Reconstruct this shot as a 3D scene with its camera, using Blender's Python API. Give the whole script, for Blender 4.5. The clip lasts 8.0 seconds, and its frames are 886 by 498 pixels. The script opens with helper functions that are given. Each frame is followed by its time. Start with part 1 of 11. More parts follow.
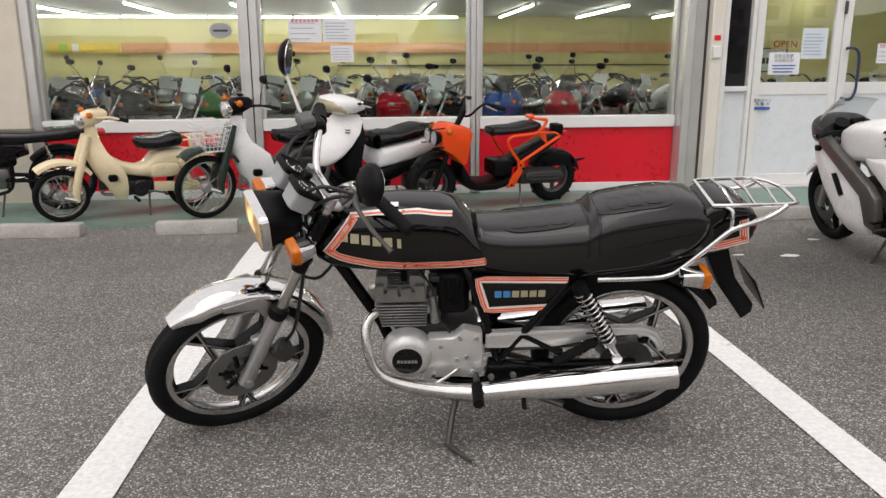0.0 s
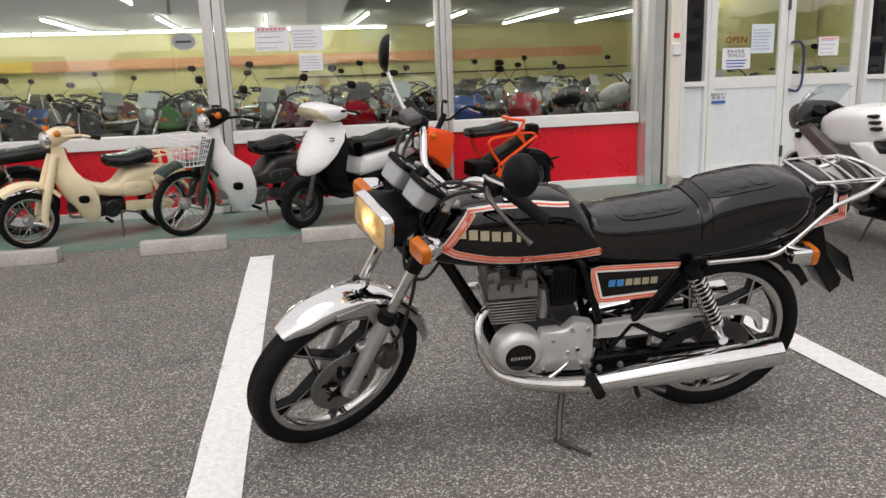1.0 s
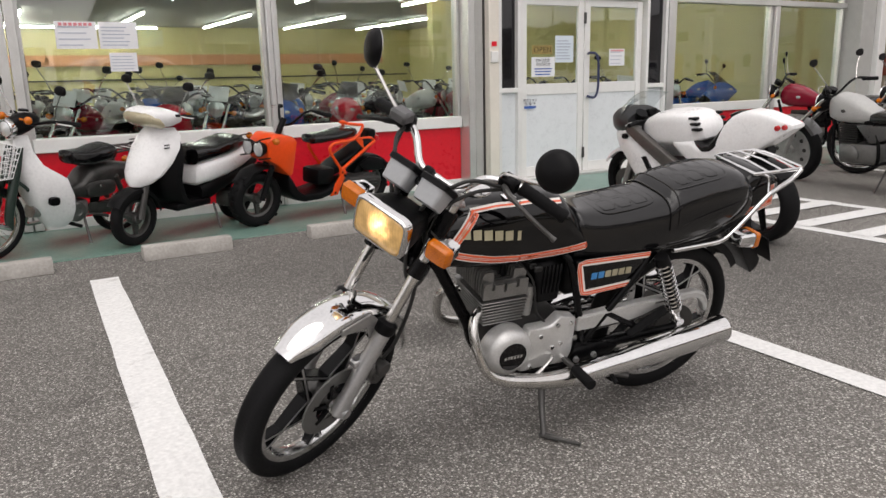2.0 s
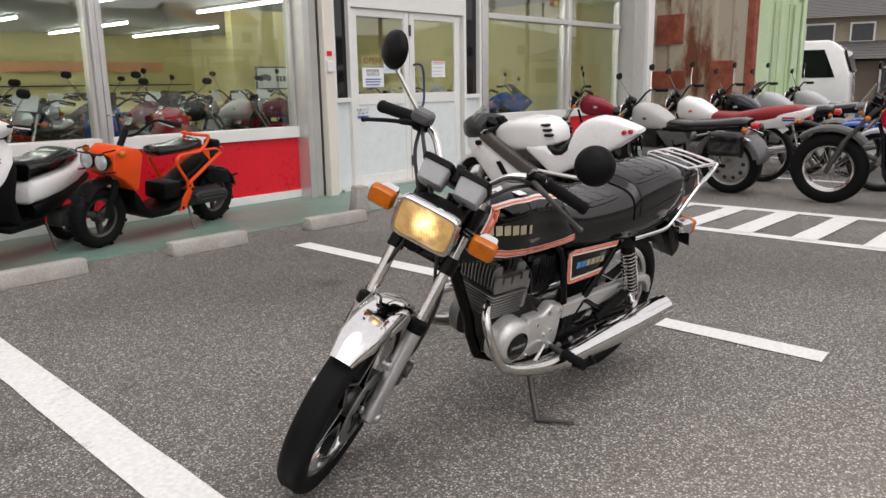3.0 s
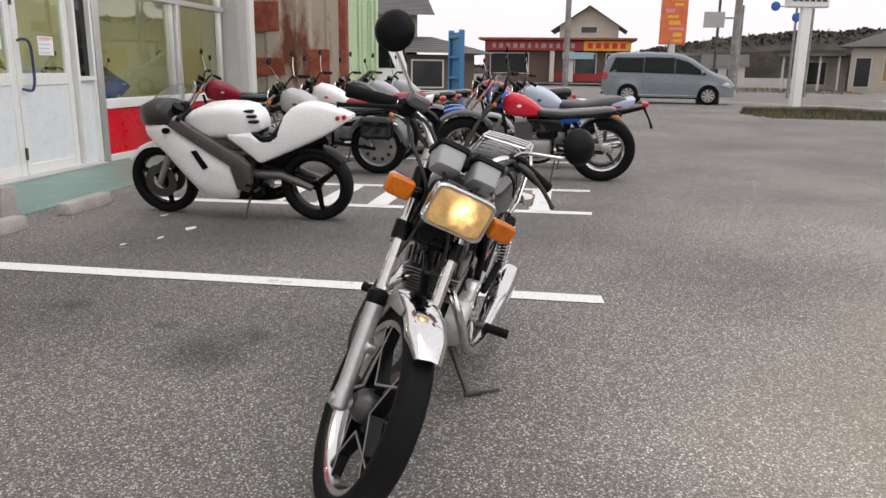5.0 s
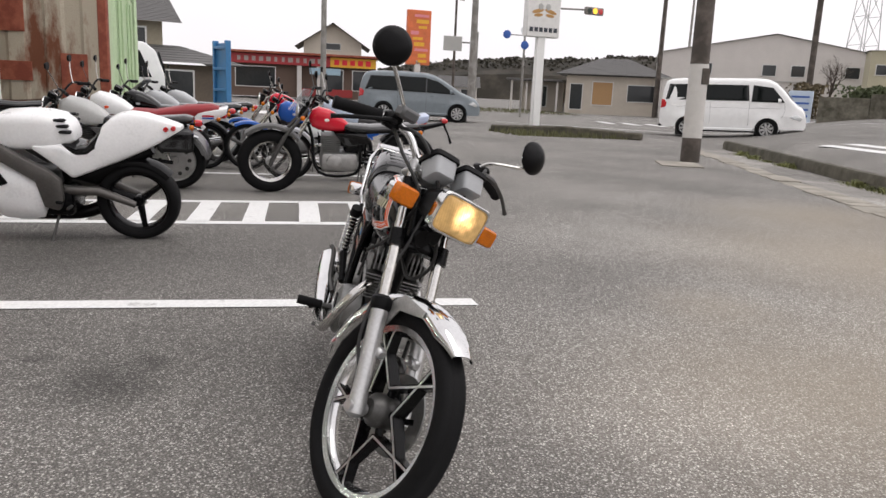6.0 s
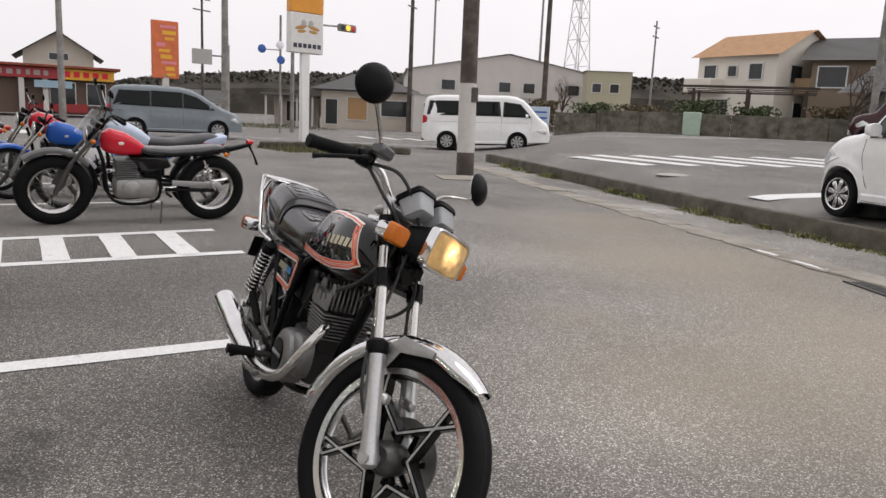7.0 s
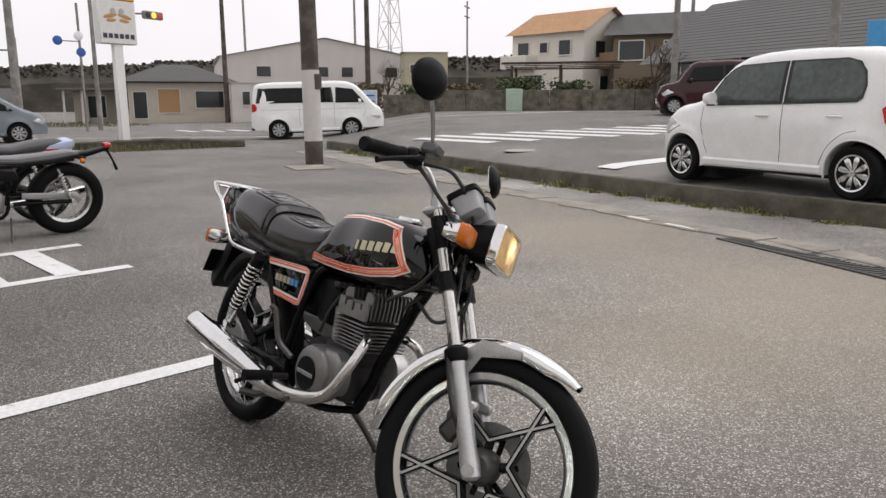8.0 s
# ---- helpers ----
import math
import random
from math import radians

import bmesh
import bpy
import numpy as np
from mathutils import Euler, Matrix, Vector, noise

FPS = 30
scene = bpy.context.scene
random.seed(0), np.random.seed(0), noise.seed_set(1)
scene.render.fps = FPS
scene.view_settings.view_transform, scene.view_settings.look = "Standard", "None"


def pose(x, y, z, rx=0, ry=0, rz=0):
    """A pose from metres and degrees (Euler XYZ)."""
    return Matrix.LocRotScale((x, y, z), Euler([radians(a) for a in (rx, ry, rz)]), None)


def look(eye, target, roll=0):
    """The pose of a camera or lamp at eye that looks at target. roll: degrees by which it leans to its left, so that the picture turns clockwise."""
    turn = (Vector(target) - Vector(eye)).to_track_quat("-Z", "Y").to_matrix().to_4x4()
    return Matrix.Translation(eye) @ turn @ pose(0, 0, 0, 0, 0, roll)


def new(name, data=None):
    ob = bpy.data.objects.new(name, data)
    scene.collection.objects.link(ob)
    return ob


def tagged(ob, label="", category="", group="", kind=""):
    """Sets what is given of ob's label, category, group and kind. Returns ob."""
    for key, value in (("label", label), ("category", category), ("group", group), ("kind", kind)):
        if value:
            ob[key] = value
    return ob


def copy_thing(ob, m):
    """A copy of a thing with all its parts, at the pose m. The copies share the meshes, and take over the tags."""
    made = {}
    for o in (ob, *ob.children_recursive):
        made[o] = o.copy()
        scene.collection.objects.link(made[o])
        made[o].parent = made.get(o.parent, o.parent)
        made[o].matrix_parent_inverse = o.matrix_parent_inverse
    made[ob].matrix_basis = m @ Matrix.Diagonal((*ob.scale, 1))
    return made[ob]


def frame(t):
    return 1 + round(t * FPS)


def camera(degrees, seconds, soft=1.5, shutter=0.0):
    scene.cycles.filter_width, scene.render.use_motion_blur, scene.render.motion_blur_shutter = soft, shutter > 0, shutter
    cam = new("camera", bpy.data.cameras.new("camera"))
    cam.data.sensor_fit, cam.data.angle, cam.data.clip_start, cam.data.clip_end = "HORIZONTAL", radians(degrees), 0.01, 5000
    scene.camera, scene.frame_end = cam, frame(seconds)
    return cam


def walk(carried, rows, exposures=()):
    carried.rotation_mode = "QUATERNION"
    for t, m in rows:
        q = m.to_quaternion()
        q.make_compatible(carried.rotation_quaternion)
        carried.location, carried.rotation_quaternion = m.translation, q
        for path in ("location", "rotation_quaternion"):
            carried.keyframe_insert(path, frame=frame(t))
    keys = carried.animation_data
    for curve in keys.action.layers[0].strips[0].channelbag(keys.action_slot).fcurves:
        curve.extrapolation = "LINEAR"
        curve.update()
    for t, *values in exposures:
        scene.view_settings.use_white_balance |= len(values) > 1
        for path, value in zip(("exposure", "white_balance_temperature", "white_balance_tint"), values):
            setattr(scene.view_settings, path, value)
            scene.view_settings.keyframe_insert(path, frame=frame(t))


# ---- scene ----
# camera and walk
cam = camera(61.3, 8.0)
PATH = [
    (0, (0.154, -0.035, 1.207), (0.348, 1.898, 0.733), -0.2),
    (0.5, (-0.153, -0.006, 1.187), (0.115, 1.92, 0.721), -1.0),
    (1, (-0.413, 0.087, 1.167), (-0.005, 1.992, 0.714), -2.1),
    (1.5, (-0.688, 0.286, 1.165), (-0.011, 2.114, 0.716), -2.3),
    (1.7, (-0.8, 0.33, 1.163), (0.001, 2.105, 0.711), -1.9),
    (2.8, (-1.495, 0.676, 1.132), (-0.138, 2.08, 0.7), -0.9),
    (3, (-1.575, 0.782, 1.14), (-0.137, 2.104, 0.709), -0.9),
    (3.5, (-1.809, 1.021, 1.13), (-0.176, 2.089, 0.689), 0.2),
    (4, (-2.004, 1.292, 1.14), (-0.246, 2.134, 0.693), 0.9),
    (4.5, (-2.049, 1.621, 1.13), (-0.193, 2.203, 0.663), 0.5),
    (4.7, (-2.053, 1.729, 1.142), (-0.165, 2.189, 0.67), 0.5),
    (6, (-2.173, 2.593, 1.117), (-0.257, 2.195, 0.708), 2.7),
    (6.5, (-2.046, 2.88, 1.129), (-0.224, 2.154, 0.739), 3.5),
    (7, (-1.936, 3.183, 1.151), (-0.238, 2.184, 0.807), 2.6),
    (7.5, (-1.783, 3.41, 1.15), (-0.208, 2.225, 0.812), 0.7),
    (8, (-1.497, 3.642, 1.169), (-0.08, 2.282, 0.792), -0.3),
]
walk(cam, [(t, look(eye, target, roll)) for t, eye, target, roll in PATH],
     [(0, 0.02, 6620, 10), (3, 0.03, 6560, 10), (4.5, 0.05, 6450, 10), (6, 0.08, 6450, 10), (6.5, 0.02, 6420, 10), (7, -0.1, 6430, 10), (7.5, -0.1, 6420, 10), (8, -0.05, 6420, 10)])

# world and sun: bright overcast afternoon
world = bpy.data.worlds.new("overcast_sky")
scene.world = world
world.use_nodes = True
wn, wl = world.node_tree.nodes, world.node_tree.links
sky = wn.new("ShaderNodeTexSky")
sky.sky_type, sky.sun_disc, sky.sun_elevation, sky.sun_rotation = "NISHITA", False, radians(42), radians(200)
sky.dust_density, sky.air_density = 6.0, 1.0
grey = wn.new("ShaderNodeHueSaturation")
grey.inputs["Saturation"].default_value = 0.12
cloud = wn.new("ShaderNodeTexNoise")
cloud.inputs["Scale"].default_value, cloud.inputs["Detail"].default_value = 2.2, 5.0
veil = wn.new("ShaderNodeMapRange")
veil.inputs["To Min"].default_value, veil.inputs["To Max"].default_value = 7.2, 9.4
lift = wn.new("ShaderNodeMix")
lift.data_type, lift.blend_type = "RGBA", "MIX"
lift.inputs[0].default_value = 0.8
wl.new(sky.outputs[0], grey.inputs["Color"])
wl.new(cloud.outputs[0], veil.inputs["Value"])
wl.new(grey.outputs[0], lift.inputs[6])
wl.new(veil.outputs[0], lift.inputs[7])
warm = wn.new("ShaderNodeVectorMath")
warm.operation = "MULTIPLY"
warm.inputs[1].default_value = (1.045, 1.0, 1.015)
wl.new(lift.outputs[2], warm.inputs[0])
wl.new(warm.outputs[0], wn["Background"].inputs["Color"])
wn["Background"].inputs["Strength"].default_value = 0.137

sun_data = bpy.data.lights.new("sun", "SUN")
sun_data.energy, sun_data.angle, sun_data.color = 0.7, radians(40), (1.0, 0.97, 0.93)
sun = new("sun", sun_data)
sun.matrix_world = look((0, 0, 30), (6, 9, 0))


# ---- materials ----
def mat(name, color, rough=0.5, metal=0.0, var=0.12, scale=8.0, bump=0.0, bscale=60.0, coat=0.0, spec=0.5, random_tint=0.0):
    """A node material: colour varied at two scales, roughness varied with it, optional fine relief."""
    m = bpy.data.materials.new(name)
    m.use_nodes = True
    nt = m.node_tree
    b = nt.nodes["Principled BSDF"]
    co = nt.nodes.new("ShaderNodeTexCoord")
    n1 = nt.nodes.new("ShaderNodeTexNoise")
    n1.inputs["Scale"].default_value, n1.inputs["Detail"].default_value = scale, 4
    n2 = nt.nodes.new("ShaderNodeTexNoise")
    n2.inputs["Scale"].default_value, n2.inputs["Detail"].default_value = scale * 9, 3
    nt.links.new(co.outputs["Object"], n1.inputs["Vector"])
    nt.links.new(co.outputs["Object"], n2.inputs["Vector"])
    ad = nt.nodes.new("ShaderNodeMath")
    ad.operation = "ADD"
    nt.links.new(n1.outputs[0], ad.inputs[0])
    nt.links.new(n2.outputs[0], ad.inputs[1])
    r = nt.nodes.new("ShaderNodeMapRange")
    r.inputs["From Min"].default_value, r.inputs["From Max"].default_value = 0.6, 1.4
    r.inputs["To Min"].default_value, r.inputs["To Max"].default_value = 1 - var, 1 + var
    nt.links.new(ad.outputs[0], r.inputs["Value"])
    mul = nt.nodes.new("ShaderNodeVectorMath")
    mul.operation = "SCALE"
    mul.inputs[0].default_value = color[:3]
    nt.links.new(r.outputs[0], mul.inputs["Scale"])
    out = mul.outputs[0]
    if random_tint:
        oi = nt.nodes.new("ShaderNodeObjectInfo")
        r3 = nt.nodes.new("ShaderNodeMapRange")
        r3.inputs["To Min"].default_value, r3.inputs["To Max"].default_value = 1 - random_tint, 1 + random_tint
        nt.links.new(oi.outputs["Random"], r3.inputs["Value"])
        m2 = nt.nodes.new("ShaderNodeVectorMath")
        m2.operation = "SCALE"
        nt.links.new(out, m2.inputs[0])
        nt.links.new(r3.outputs[0], m2.inputs["Scale"])
        out = m2.outputs[0]
    nt.links.new(out, b.inputs["Base Color"])
    r2 = nt.nodes.new("ShaderNodeMapRange")
    r2.inputs["From Min"].default_value, r2.inputs["From Max"].default_value = 0.6, 1.4
    r2.inputs["To Min"].default_value, r2.inputs["To Max"].default_value = max(0.02, rough * 0.8), min(1.0, rough * 1.2)
    nt.links.new(ad.outputs[0], r2.inputs["Value"])
    nt.links.new(r2.outputs[0], b.inputs["Roughness"])
    b.inputs["Metallic"].default_value = metal
    b.inputs["Coat Weight"].default_value = coat
    b.inputs["Specular IOR Level"].default_value = spec
    if bump:
        n3 = nt.nodes.new("ShaderNodeTexNoise")
        n3.inputs["Scale"].default_value, n3.inputs["Detail"].default_value = bscale, 4
        nt.links.new(co.outputs["Object"], n3.inputs["Vector"])
        bp = nt.nodes.new("ShaderNodeBump")
        bp.inputs["Strength"].default_value, bp.inputs["Distance"].default_value = bump, 0.01
        nt.links.new(n3.outputs[0], bp.inputs["Height"])
        nt.links.new(bp.outputs[0], b.inputs["Normal"])
    return m


def glow(name, color, strength):
    m = bpy.data.materials.new(name)
    m.use_nodes = True
    b = m.node_tree.nodes["Principled BSDF"]
    b.inputs["Base Color"].default_value = (*color, 1)
    b.inputs["Emission Color"].default_value = (*color, 1)
    b.inputs["Emission Strength"].default_value = strength
    return m


def glass(name, color=(1, 1, 1), rough=0.0, ior=1.45):
    m = bpy.data.materials.new(name)
    m.use_nodes = True
    b = m.node_tree.nodes["Principled BSDF"]
    b.inputs["Base Color"].default_value = (*color, 1)
    b.inputs["Roughness"].default_value, b.inputs["IOR"].default_value = rough, ior
    b.inputs["Transmission Weight"].default_value = 1.0
    return m


def pane_glass(name, tint=(0.9, 0.95, 0.92)):
    """Thin sheet glass: clear, with the mirror gloss of a flat pane."""
    m = bpy.data.materials.new(name)
    m.use_nodes = True
    nt = m.node_tree
    nt.nodes.remove(nt.nodes["Principled BSDF"])
    t = nt.nodes.new("ShaderNodeBsdfTransparent")
    t.inputs[0].default_value = (*tint, 1)
    g = nt.nodes.new("ShaderNodeBsdfGlossy")
    g.inputs["Roughness"].default_value = 0.0
    lw = nt.nodes.new("ShaderNodeLayerWeight")
    lw.inputs["Blend"].default_value = 0.5
    pw = nt.nodes.new("ShaderNodeMath")
    pw.operation = "POWER"
    pw.inputs[1].default_value = 4.0
    mx = nt.nodes.new("ShaderNodeMixShader")
    dbl = nt.nodes.new("ShaderNodeMath")
    dbl.operation, dbl.use_clamp = "MULTIPLY_ADD", True
    dbl.inputs[1].default_value, dbl.inputs[2].default_value = 0.9, 0.1
    nt.links.new(lw.outputs["Facing"], pw.inputs[0])
    nt.links.new(pw.outputs[0], dbl.inputs[0])
    nt.links.new(dbl.outputs[0], mx.inputs[0])
    nt.links.new(t.outputs[0], mx.inputs[1])
    nt.links.new(g.outputs[0], mx.inputs[2])
    nt.links.new(mx.outputs[0], nt.nodes["Material Output"].inputs[0])
    return m


def asphalt_mat(name, base, light, chip_scale, stain, spots=(), dust=()):
    """Worn asphalt: pale stone chips in dark binder, broad stains and scuffs, relief."""
    m = bpy.data.materials.new(name)
    m.use_nodes = True
    nt = m.node_tree
    N, L = nt.nodes, nt.links
    b = N["Principled BSDF"]
    co = N.new("ShaderNodeTexCoord")
    v = N.new("ShaderNodeTexVoronoi")
    v.inputs["Scale"].default_value = chip_scale
    L.new(co.outputs["Object"], v.inputs["Vector"])
    ramp = N.new("ShaderNodeValToRGB")
    ramp.color_ramp.elements[0].position, ramp.color_ramp.elements[0].color = 0.0, (base * 0.7, base * 0.655, base * 0.6, 1)
    ramp.color_ramp.elements[1].position, ramp.color_ramp.elements[1].color = 1.0, (light, light * 0.97, light * 0.9, 1)
    e = ramp.color_ramp.elements.new(0.5)
    e.color = (base * 0.88, base * 0.83, base * 0.77, 1)
    e = ramp.color_ramp.elements.new(0.8)
    e.color = (base * 1.42, base * 1.36, base * 1.26, 1)
    sep = N.new("ShaderNodeSeparateColor")
    L.new(v.outputs["Color"], sep.inputs[0])
    L.new(sep.outputs[0], ramp.inputs[0])
    fine = N.new("ShaderNodeTexNoise")
    fine.inputs["Scale"].default_value, fine.inputs["Detail"].default_value = 190, 2
    L.new(co.outputs["Object"], fine.inputs["Vector"])
    big = N.new("ShaderNodeTexNoise")
    big.inputs["Scale"].default_value, big.inputs["Detail"].default_value, big.inputs["Roughness"].default_value = 0.45, 6, 0.62
    L.new(co.outputs["Object"], big.inputs["Vector"])
    r1 = N.new("ShaderNodeMapRange")
    r1.inputs["From Min"].default_value, r1.inputs["From Max"].default_value = 0.3, 0.7
    r1.inputs["To Min"].default_value, r1.inputs["To Max"].default_value = 1 - stain, 1 + stain
    L.new(big.outputs[0], r1.inputs["Value"])
    r2 = N.new("ShaderNodeMapRange")
    r2.inputs["To Min"].default_value, r2.inputs["To Max"].default_value = 0.6, 1.4
    L.new(fine.outputs[0], r2.inputs["Value"])
    mm = N.new("ShaderNodeMath")
    mm.operation = "MULTIPLY"
    L.new(r1.outputs[0], mm.inputs[0])
    L.new(r2.outputs[0], mm.inputs[1])
    # dark binder in the gaps between the chips
    gap = N.new("ShaderNodeMapRange")
    gap.inputs["From Min"].default_value, gap.inputs["From Max"].default_value = 0.22, 0.66
    gap.inputs["To Min"].default_value, gap.inputs["To Max"].default_value = 1.16, 0.56
    L.new(v.outputs["Distance"], gap.inputs["Value"])
    m4 = N.new("ShaderNodeMath")
    m4.operation = "MULTIPLY"
    L.new(mm.outputs[0], m4.inputs[0])
    L.new(gap.outputs[0], m4.inputs[1])
    mm = m4
    # oil spots, dusty patches, darker areas and painted shade: place, radius, factor at the middle
    warp = N.new("ShaderNodeVectorMath")
    warp.operation = "MULTIPLY_ADD"
    L.new(big.outputs["Color"], warp.inputs[0])
    warp.inputs[1].default_value = (0.9, 0.9, 0.0)
    L.new(co.outputs["Object"], warp.inputs[2])
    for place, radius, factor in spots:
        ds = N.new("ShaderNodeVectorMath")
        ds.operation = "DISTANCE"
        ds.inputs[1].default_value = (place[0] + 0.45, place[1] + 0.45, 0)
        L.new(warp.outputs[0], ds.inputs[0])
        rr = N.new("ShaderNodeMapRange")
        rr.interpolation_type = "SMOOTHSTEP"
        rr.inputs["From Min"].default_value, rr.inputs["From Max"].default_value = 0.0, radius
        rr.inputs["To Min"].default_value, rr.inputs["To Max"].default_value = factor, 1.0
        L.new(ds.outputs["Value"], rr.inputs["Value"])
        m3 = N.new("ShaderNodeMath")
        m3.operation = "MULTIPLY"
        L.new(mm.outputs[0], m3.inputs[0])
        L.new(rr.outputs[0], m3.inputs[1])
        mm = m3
    sc = N.new("ShaderNodeVectorMath")
    sc.operation = "SCALE"
    L.new(ramp.outputs[0], sc.inputs[0])
    L.new(mm.outputs[0], sc.inputs["Scale"])
    out = sc.outputs[0]
    for place, radius, amount in dust:
        ds = N.new("ShaderNodeVectorMath")
        ds.operation = "DISTANCE"
        ds.inputs[1].default_value = (place[0] + 0.45, place[1] + 0.45, 0)
        L.new(warp.outputs[0], ds.inputs[0])
        rr = N.new("ShaderNodeMapRange")
        rr.interpolation_type = "SMOOTHSTEP"
        rr.inputs["From Min"].default_value, rr.inputs["From Max"].default_value = 0.0, radius
        rr.inputs["To Min"].default_value, rr.inputs["To Max"].default_value = amount * 1.6, 0.0
        L.new(ds.outputs["Value"], rr.inputs["Value"])
        k = N.new("ShaderNodeMath")
        k.operation = "MULTIPLY"
        L.new(rr.outputs[0], k.inputs[0])
        L.new(fine.outputs[0], k.inputs[1])
        mx = N.new("ShaderNodeMix")
        mx.data_type = "RGBA"
        mx.inputs[7].default_value = (0.35, 0.3, 0.23, 1)
        L.new(k.outputs[0], mx.inputs[0])
        L.new(out, mx.inputs[6])
        out = mx.outputs[2]
    L.new(out, b.inputs["Base Color"])
    b.inputs["Roughness"].default_value = 0.82
    b.inputs["Specular IOR Level"].default_value = 0.35
    bp = N.new("ShaderNodeBump")
    bp.inputs["Strength"].default_value, bp.inputs["Distance"].default_value = 0.55, 0.006
    L.new(v.outputs["Distance"], bp.inputs["Height"])
    L.new(bp.outputs[0], b.inputs["Normal"])
    return m


def patchy_mat(name, a, c, scale, rough=0.7, metal=0.0, low=0.45, high=0.6, stretch=(1, 1, 1)):
    """Two colours in ragged patches: worn paint, rust, dirt."""
    m = bpy.data.materials.new(name)
    m.use_nodes = True
    nt = m.node_tree
    N, L = nt.nodes, nt.links
    b = N["Principled BSDF"]
    co = N.new("ShaderNodeTexCoord")
    mp = N.new("ShaderNodeMapping")
    mp.inputs["Scale"].default_value = stretch
    n = N.new("ShaderNodeTexNoise")
    n.inputs["Scale"].default_value, n.inputs["Detail"].default_value, n.inputs["Roughness"].default_value = scale, 8, 0.68
    L.new(co.outputs["Object"], mp.inputs["Vector"])
    L.new(mp.outputs[0], n.inputs["Vector"])
    ramp = N.new("ShaderNodeValToRGB")
    ramp.color_ramp.elements[0].position, ramp.color_ramp.elements[0].color = low, (*a, 1)
    ramp.color_ramp.elements[1].position, ramp.color_ramp.elements[1].color = high, (*c, 1)
    L.new(n.outputs[0], ramp.inputs[0])
    f2 = N.new("ShaderNodeTexNoise")
    f2.inputs["Scale"].default_value, f2.inputs["Detail"].default_value = 55, 3
    L.new(co.outputs["Object"], f2.inputs["Vector"])
    r = N.new("ShaderNodeMapRange")
    r.inputs["To Min"].default_value, r.inputs["To Max"].default_value = 0.75, 1.25
    L.new(f2.outputs[0], r.inputs["Value"])
    sc = N.new("ShaderNodeVectorMath")
    sc.operation = "SCALE"
    L.new(ramp.outputs[0], sc.inputs[0])
    L.new(r.outputs[0], sc.inputs["Scale"])
    L.new(sc.outputs[0], b.inputs["Base Color"])
    b.inputs["Roughness"].default_value, b.inputs["Metallic"].default_value = rough, metal
    bp = N.new("ShaderNodeBump")
    bp.inputs["Strength"].default_value, bp.inputs["Distance"].default_value = 0.25, 0.01
    L.new(f2.outputs[0], bp.inputs["Height"])
    L.new(bp.outputs[0], b.inputs["Normal"])
    return m


# broad factors below 1 beyond y = 4 paint shade before the shop front
SPOTS_AND_SHADE = [((0.65, 3.3), 0.26, 0.52), ((0.85, 3.15), 0.12, 0.55), ((1.03, 4.19), 0.16, 0.55), ((0.9, 3.6), 0.1, 0.6), ((-0.05, 1.15), 0.8, 1.45),
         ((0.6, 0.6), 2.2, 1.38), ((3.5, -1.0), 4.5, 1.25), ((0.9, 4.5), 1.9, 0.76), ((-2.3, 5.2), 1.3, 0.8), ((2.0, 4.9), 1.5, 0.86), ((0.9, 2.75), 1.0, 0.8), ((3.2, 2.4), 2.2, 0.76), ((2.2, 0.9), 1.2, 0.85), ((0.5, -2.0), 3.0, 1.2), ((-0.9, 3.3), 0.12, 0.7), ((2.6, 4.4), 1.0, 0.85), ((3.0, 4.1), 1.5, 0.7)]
ASPHALT = asphalt_mat("asphalt", 0.205, 0.62, 165, 0.26, SPOTS_AND_SHADE, [((0.1, 0.4), 1.7, 0.65), ((-0.6, -1.4), 2.2, 0.65), ((2.6, -2.0), 2.4, 0.75), ((0.6, -1.2), 1.6, 0.6), ((4.8, -3.0), 1.8, 0.6), ((1.5, 0.2), 0.7, 0.4)])
LINE = patchy_mat("road_paint", (0.3, 0.29, 0.28), (0.74, 0.74, 0.73), 5.0, 0.75, low=0.26, high=0.4)
CONCRETE = patchy_mat("concrete", (0.3, 0.285, 0.26), (0.47, 0.45, 0.42), 3.0, 0.85, low=0.3, high=0.7)
OLD_CONCRETE = patchy_mat("mossy_concrete", (0.055, 0.052, 0.036), (0.19, 0.175, 0.14), 2.2, 0.9, low=0.35, high=0.65)
KERB_STONE = patchy_mat("mossy_kerb", (0.035, 0.033, 0.02), (0.125, 0.112, 0.085), 2.6, 0.9, low=0.32, high=0.7)
GUTTER = patchy_mat("stained_gutter_concrete", (0.19, 0.172, 0.143), (0.35, 0.325, 0.28), 2.3, 0.9, low=0.3, high=0.62)
DIRT_STRIP = asphalt_mat("dusty_broken_asphalt", 0.31, 0.6, 120, 0.5, [((2.6, -3.4), 1.4, 1.35), ((5.5, -4.5), 1.2, 1.3)])
GREEN_FLOOR = patchy_mat("green_floor_paint", (0.1, 0.2, 0.16), (0.2, 0.3, 0.26), 1.4, 0.4, low=0.3, high=0.7)
WHITE_PAINT = mat("white_painted_metal", (0.78, 0.78, 0.76), 0.35, var=0.05)
DOOR_WHITE = mat("white_door_panel", (0.74, 0.77, 0.79), 0.3, var=0.05)
ALU_FRAME = mat("anodised_aluminium", (0.62, 0.62, 0.6), 0.35, 0.6, var=0.08)
RED_PANEL = mat("red_panel", (0.7, 0.009, 0.024), 0.3, var=0.1, scale=3)
BEIGE = mat("beige_siding", (0.68, 0.62, 0.52), 0.6, var=0.08, bump=0.1)
PALE_BEIGE = mat("pale_beige_paint", (0.74, 0.7, 0.62), 0.5, var=0.06, bump=0.05)
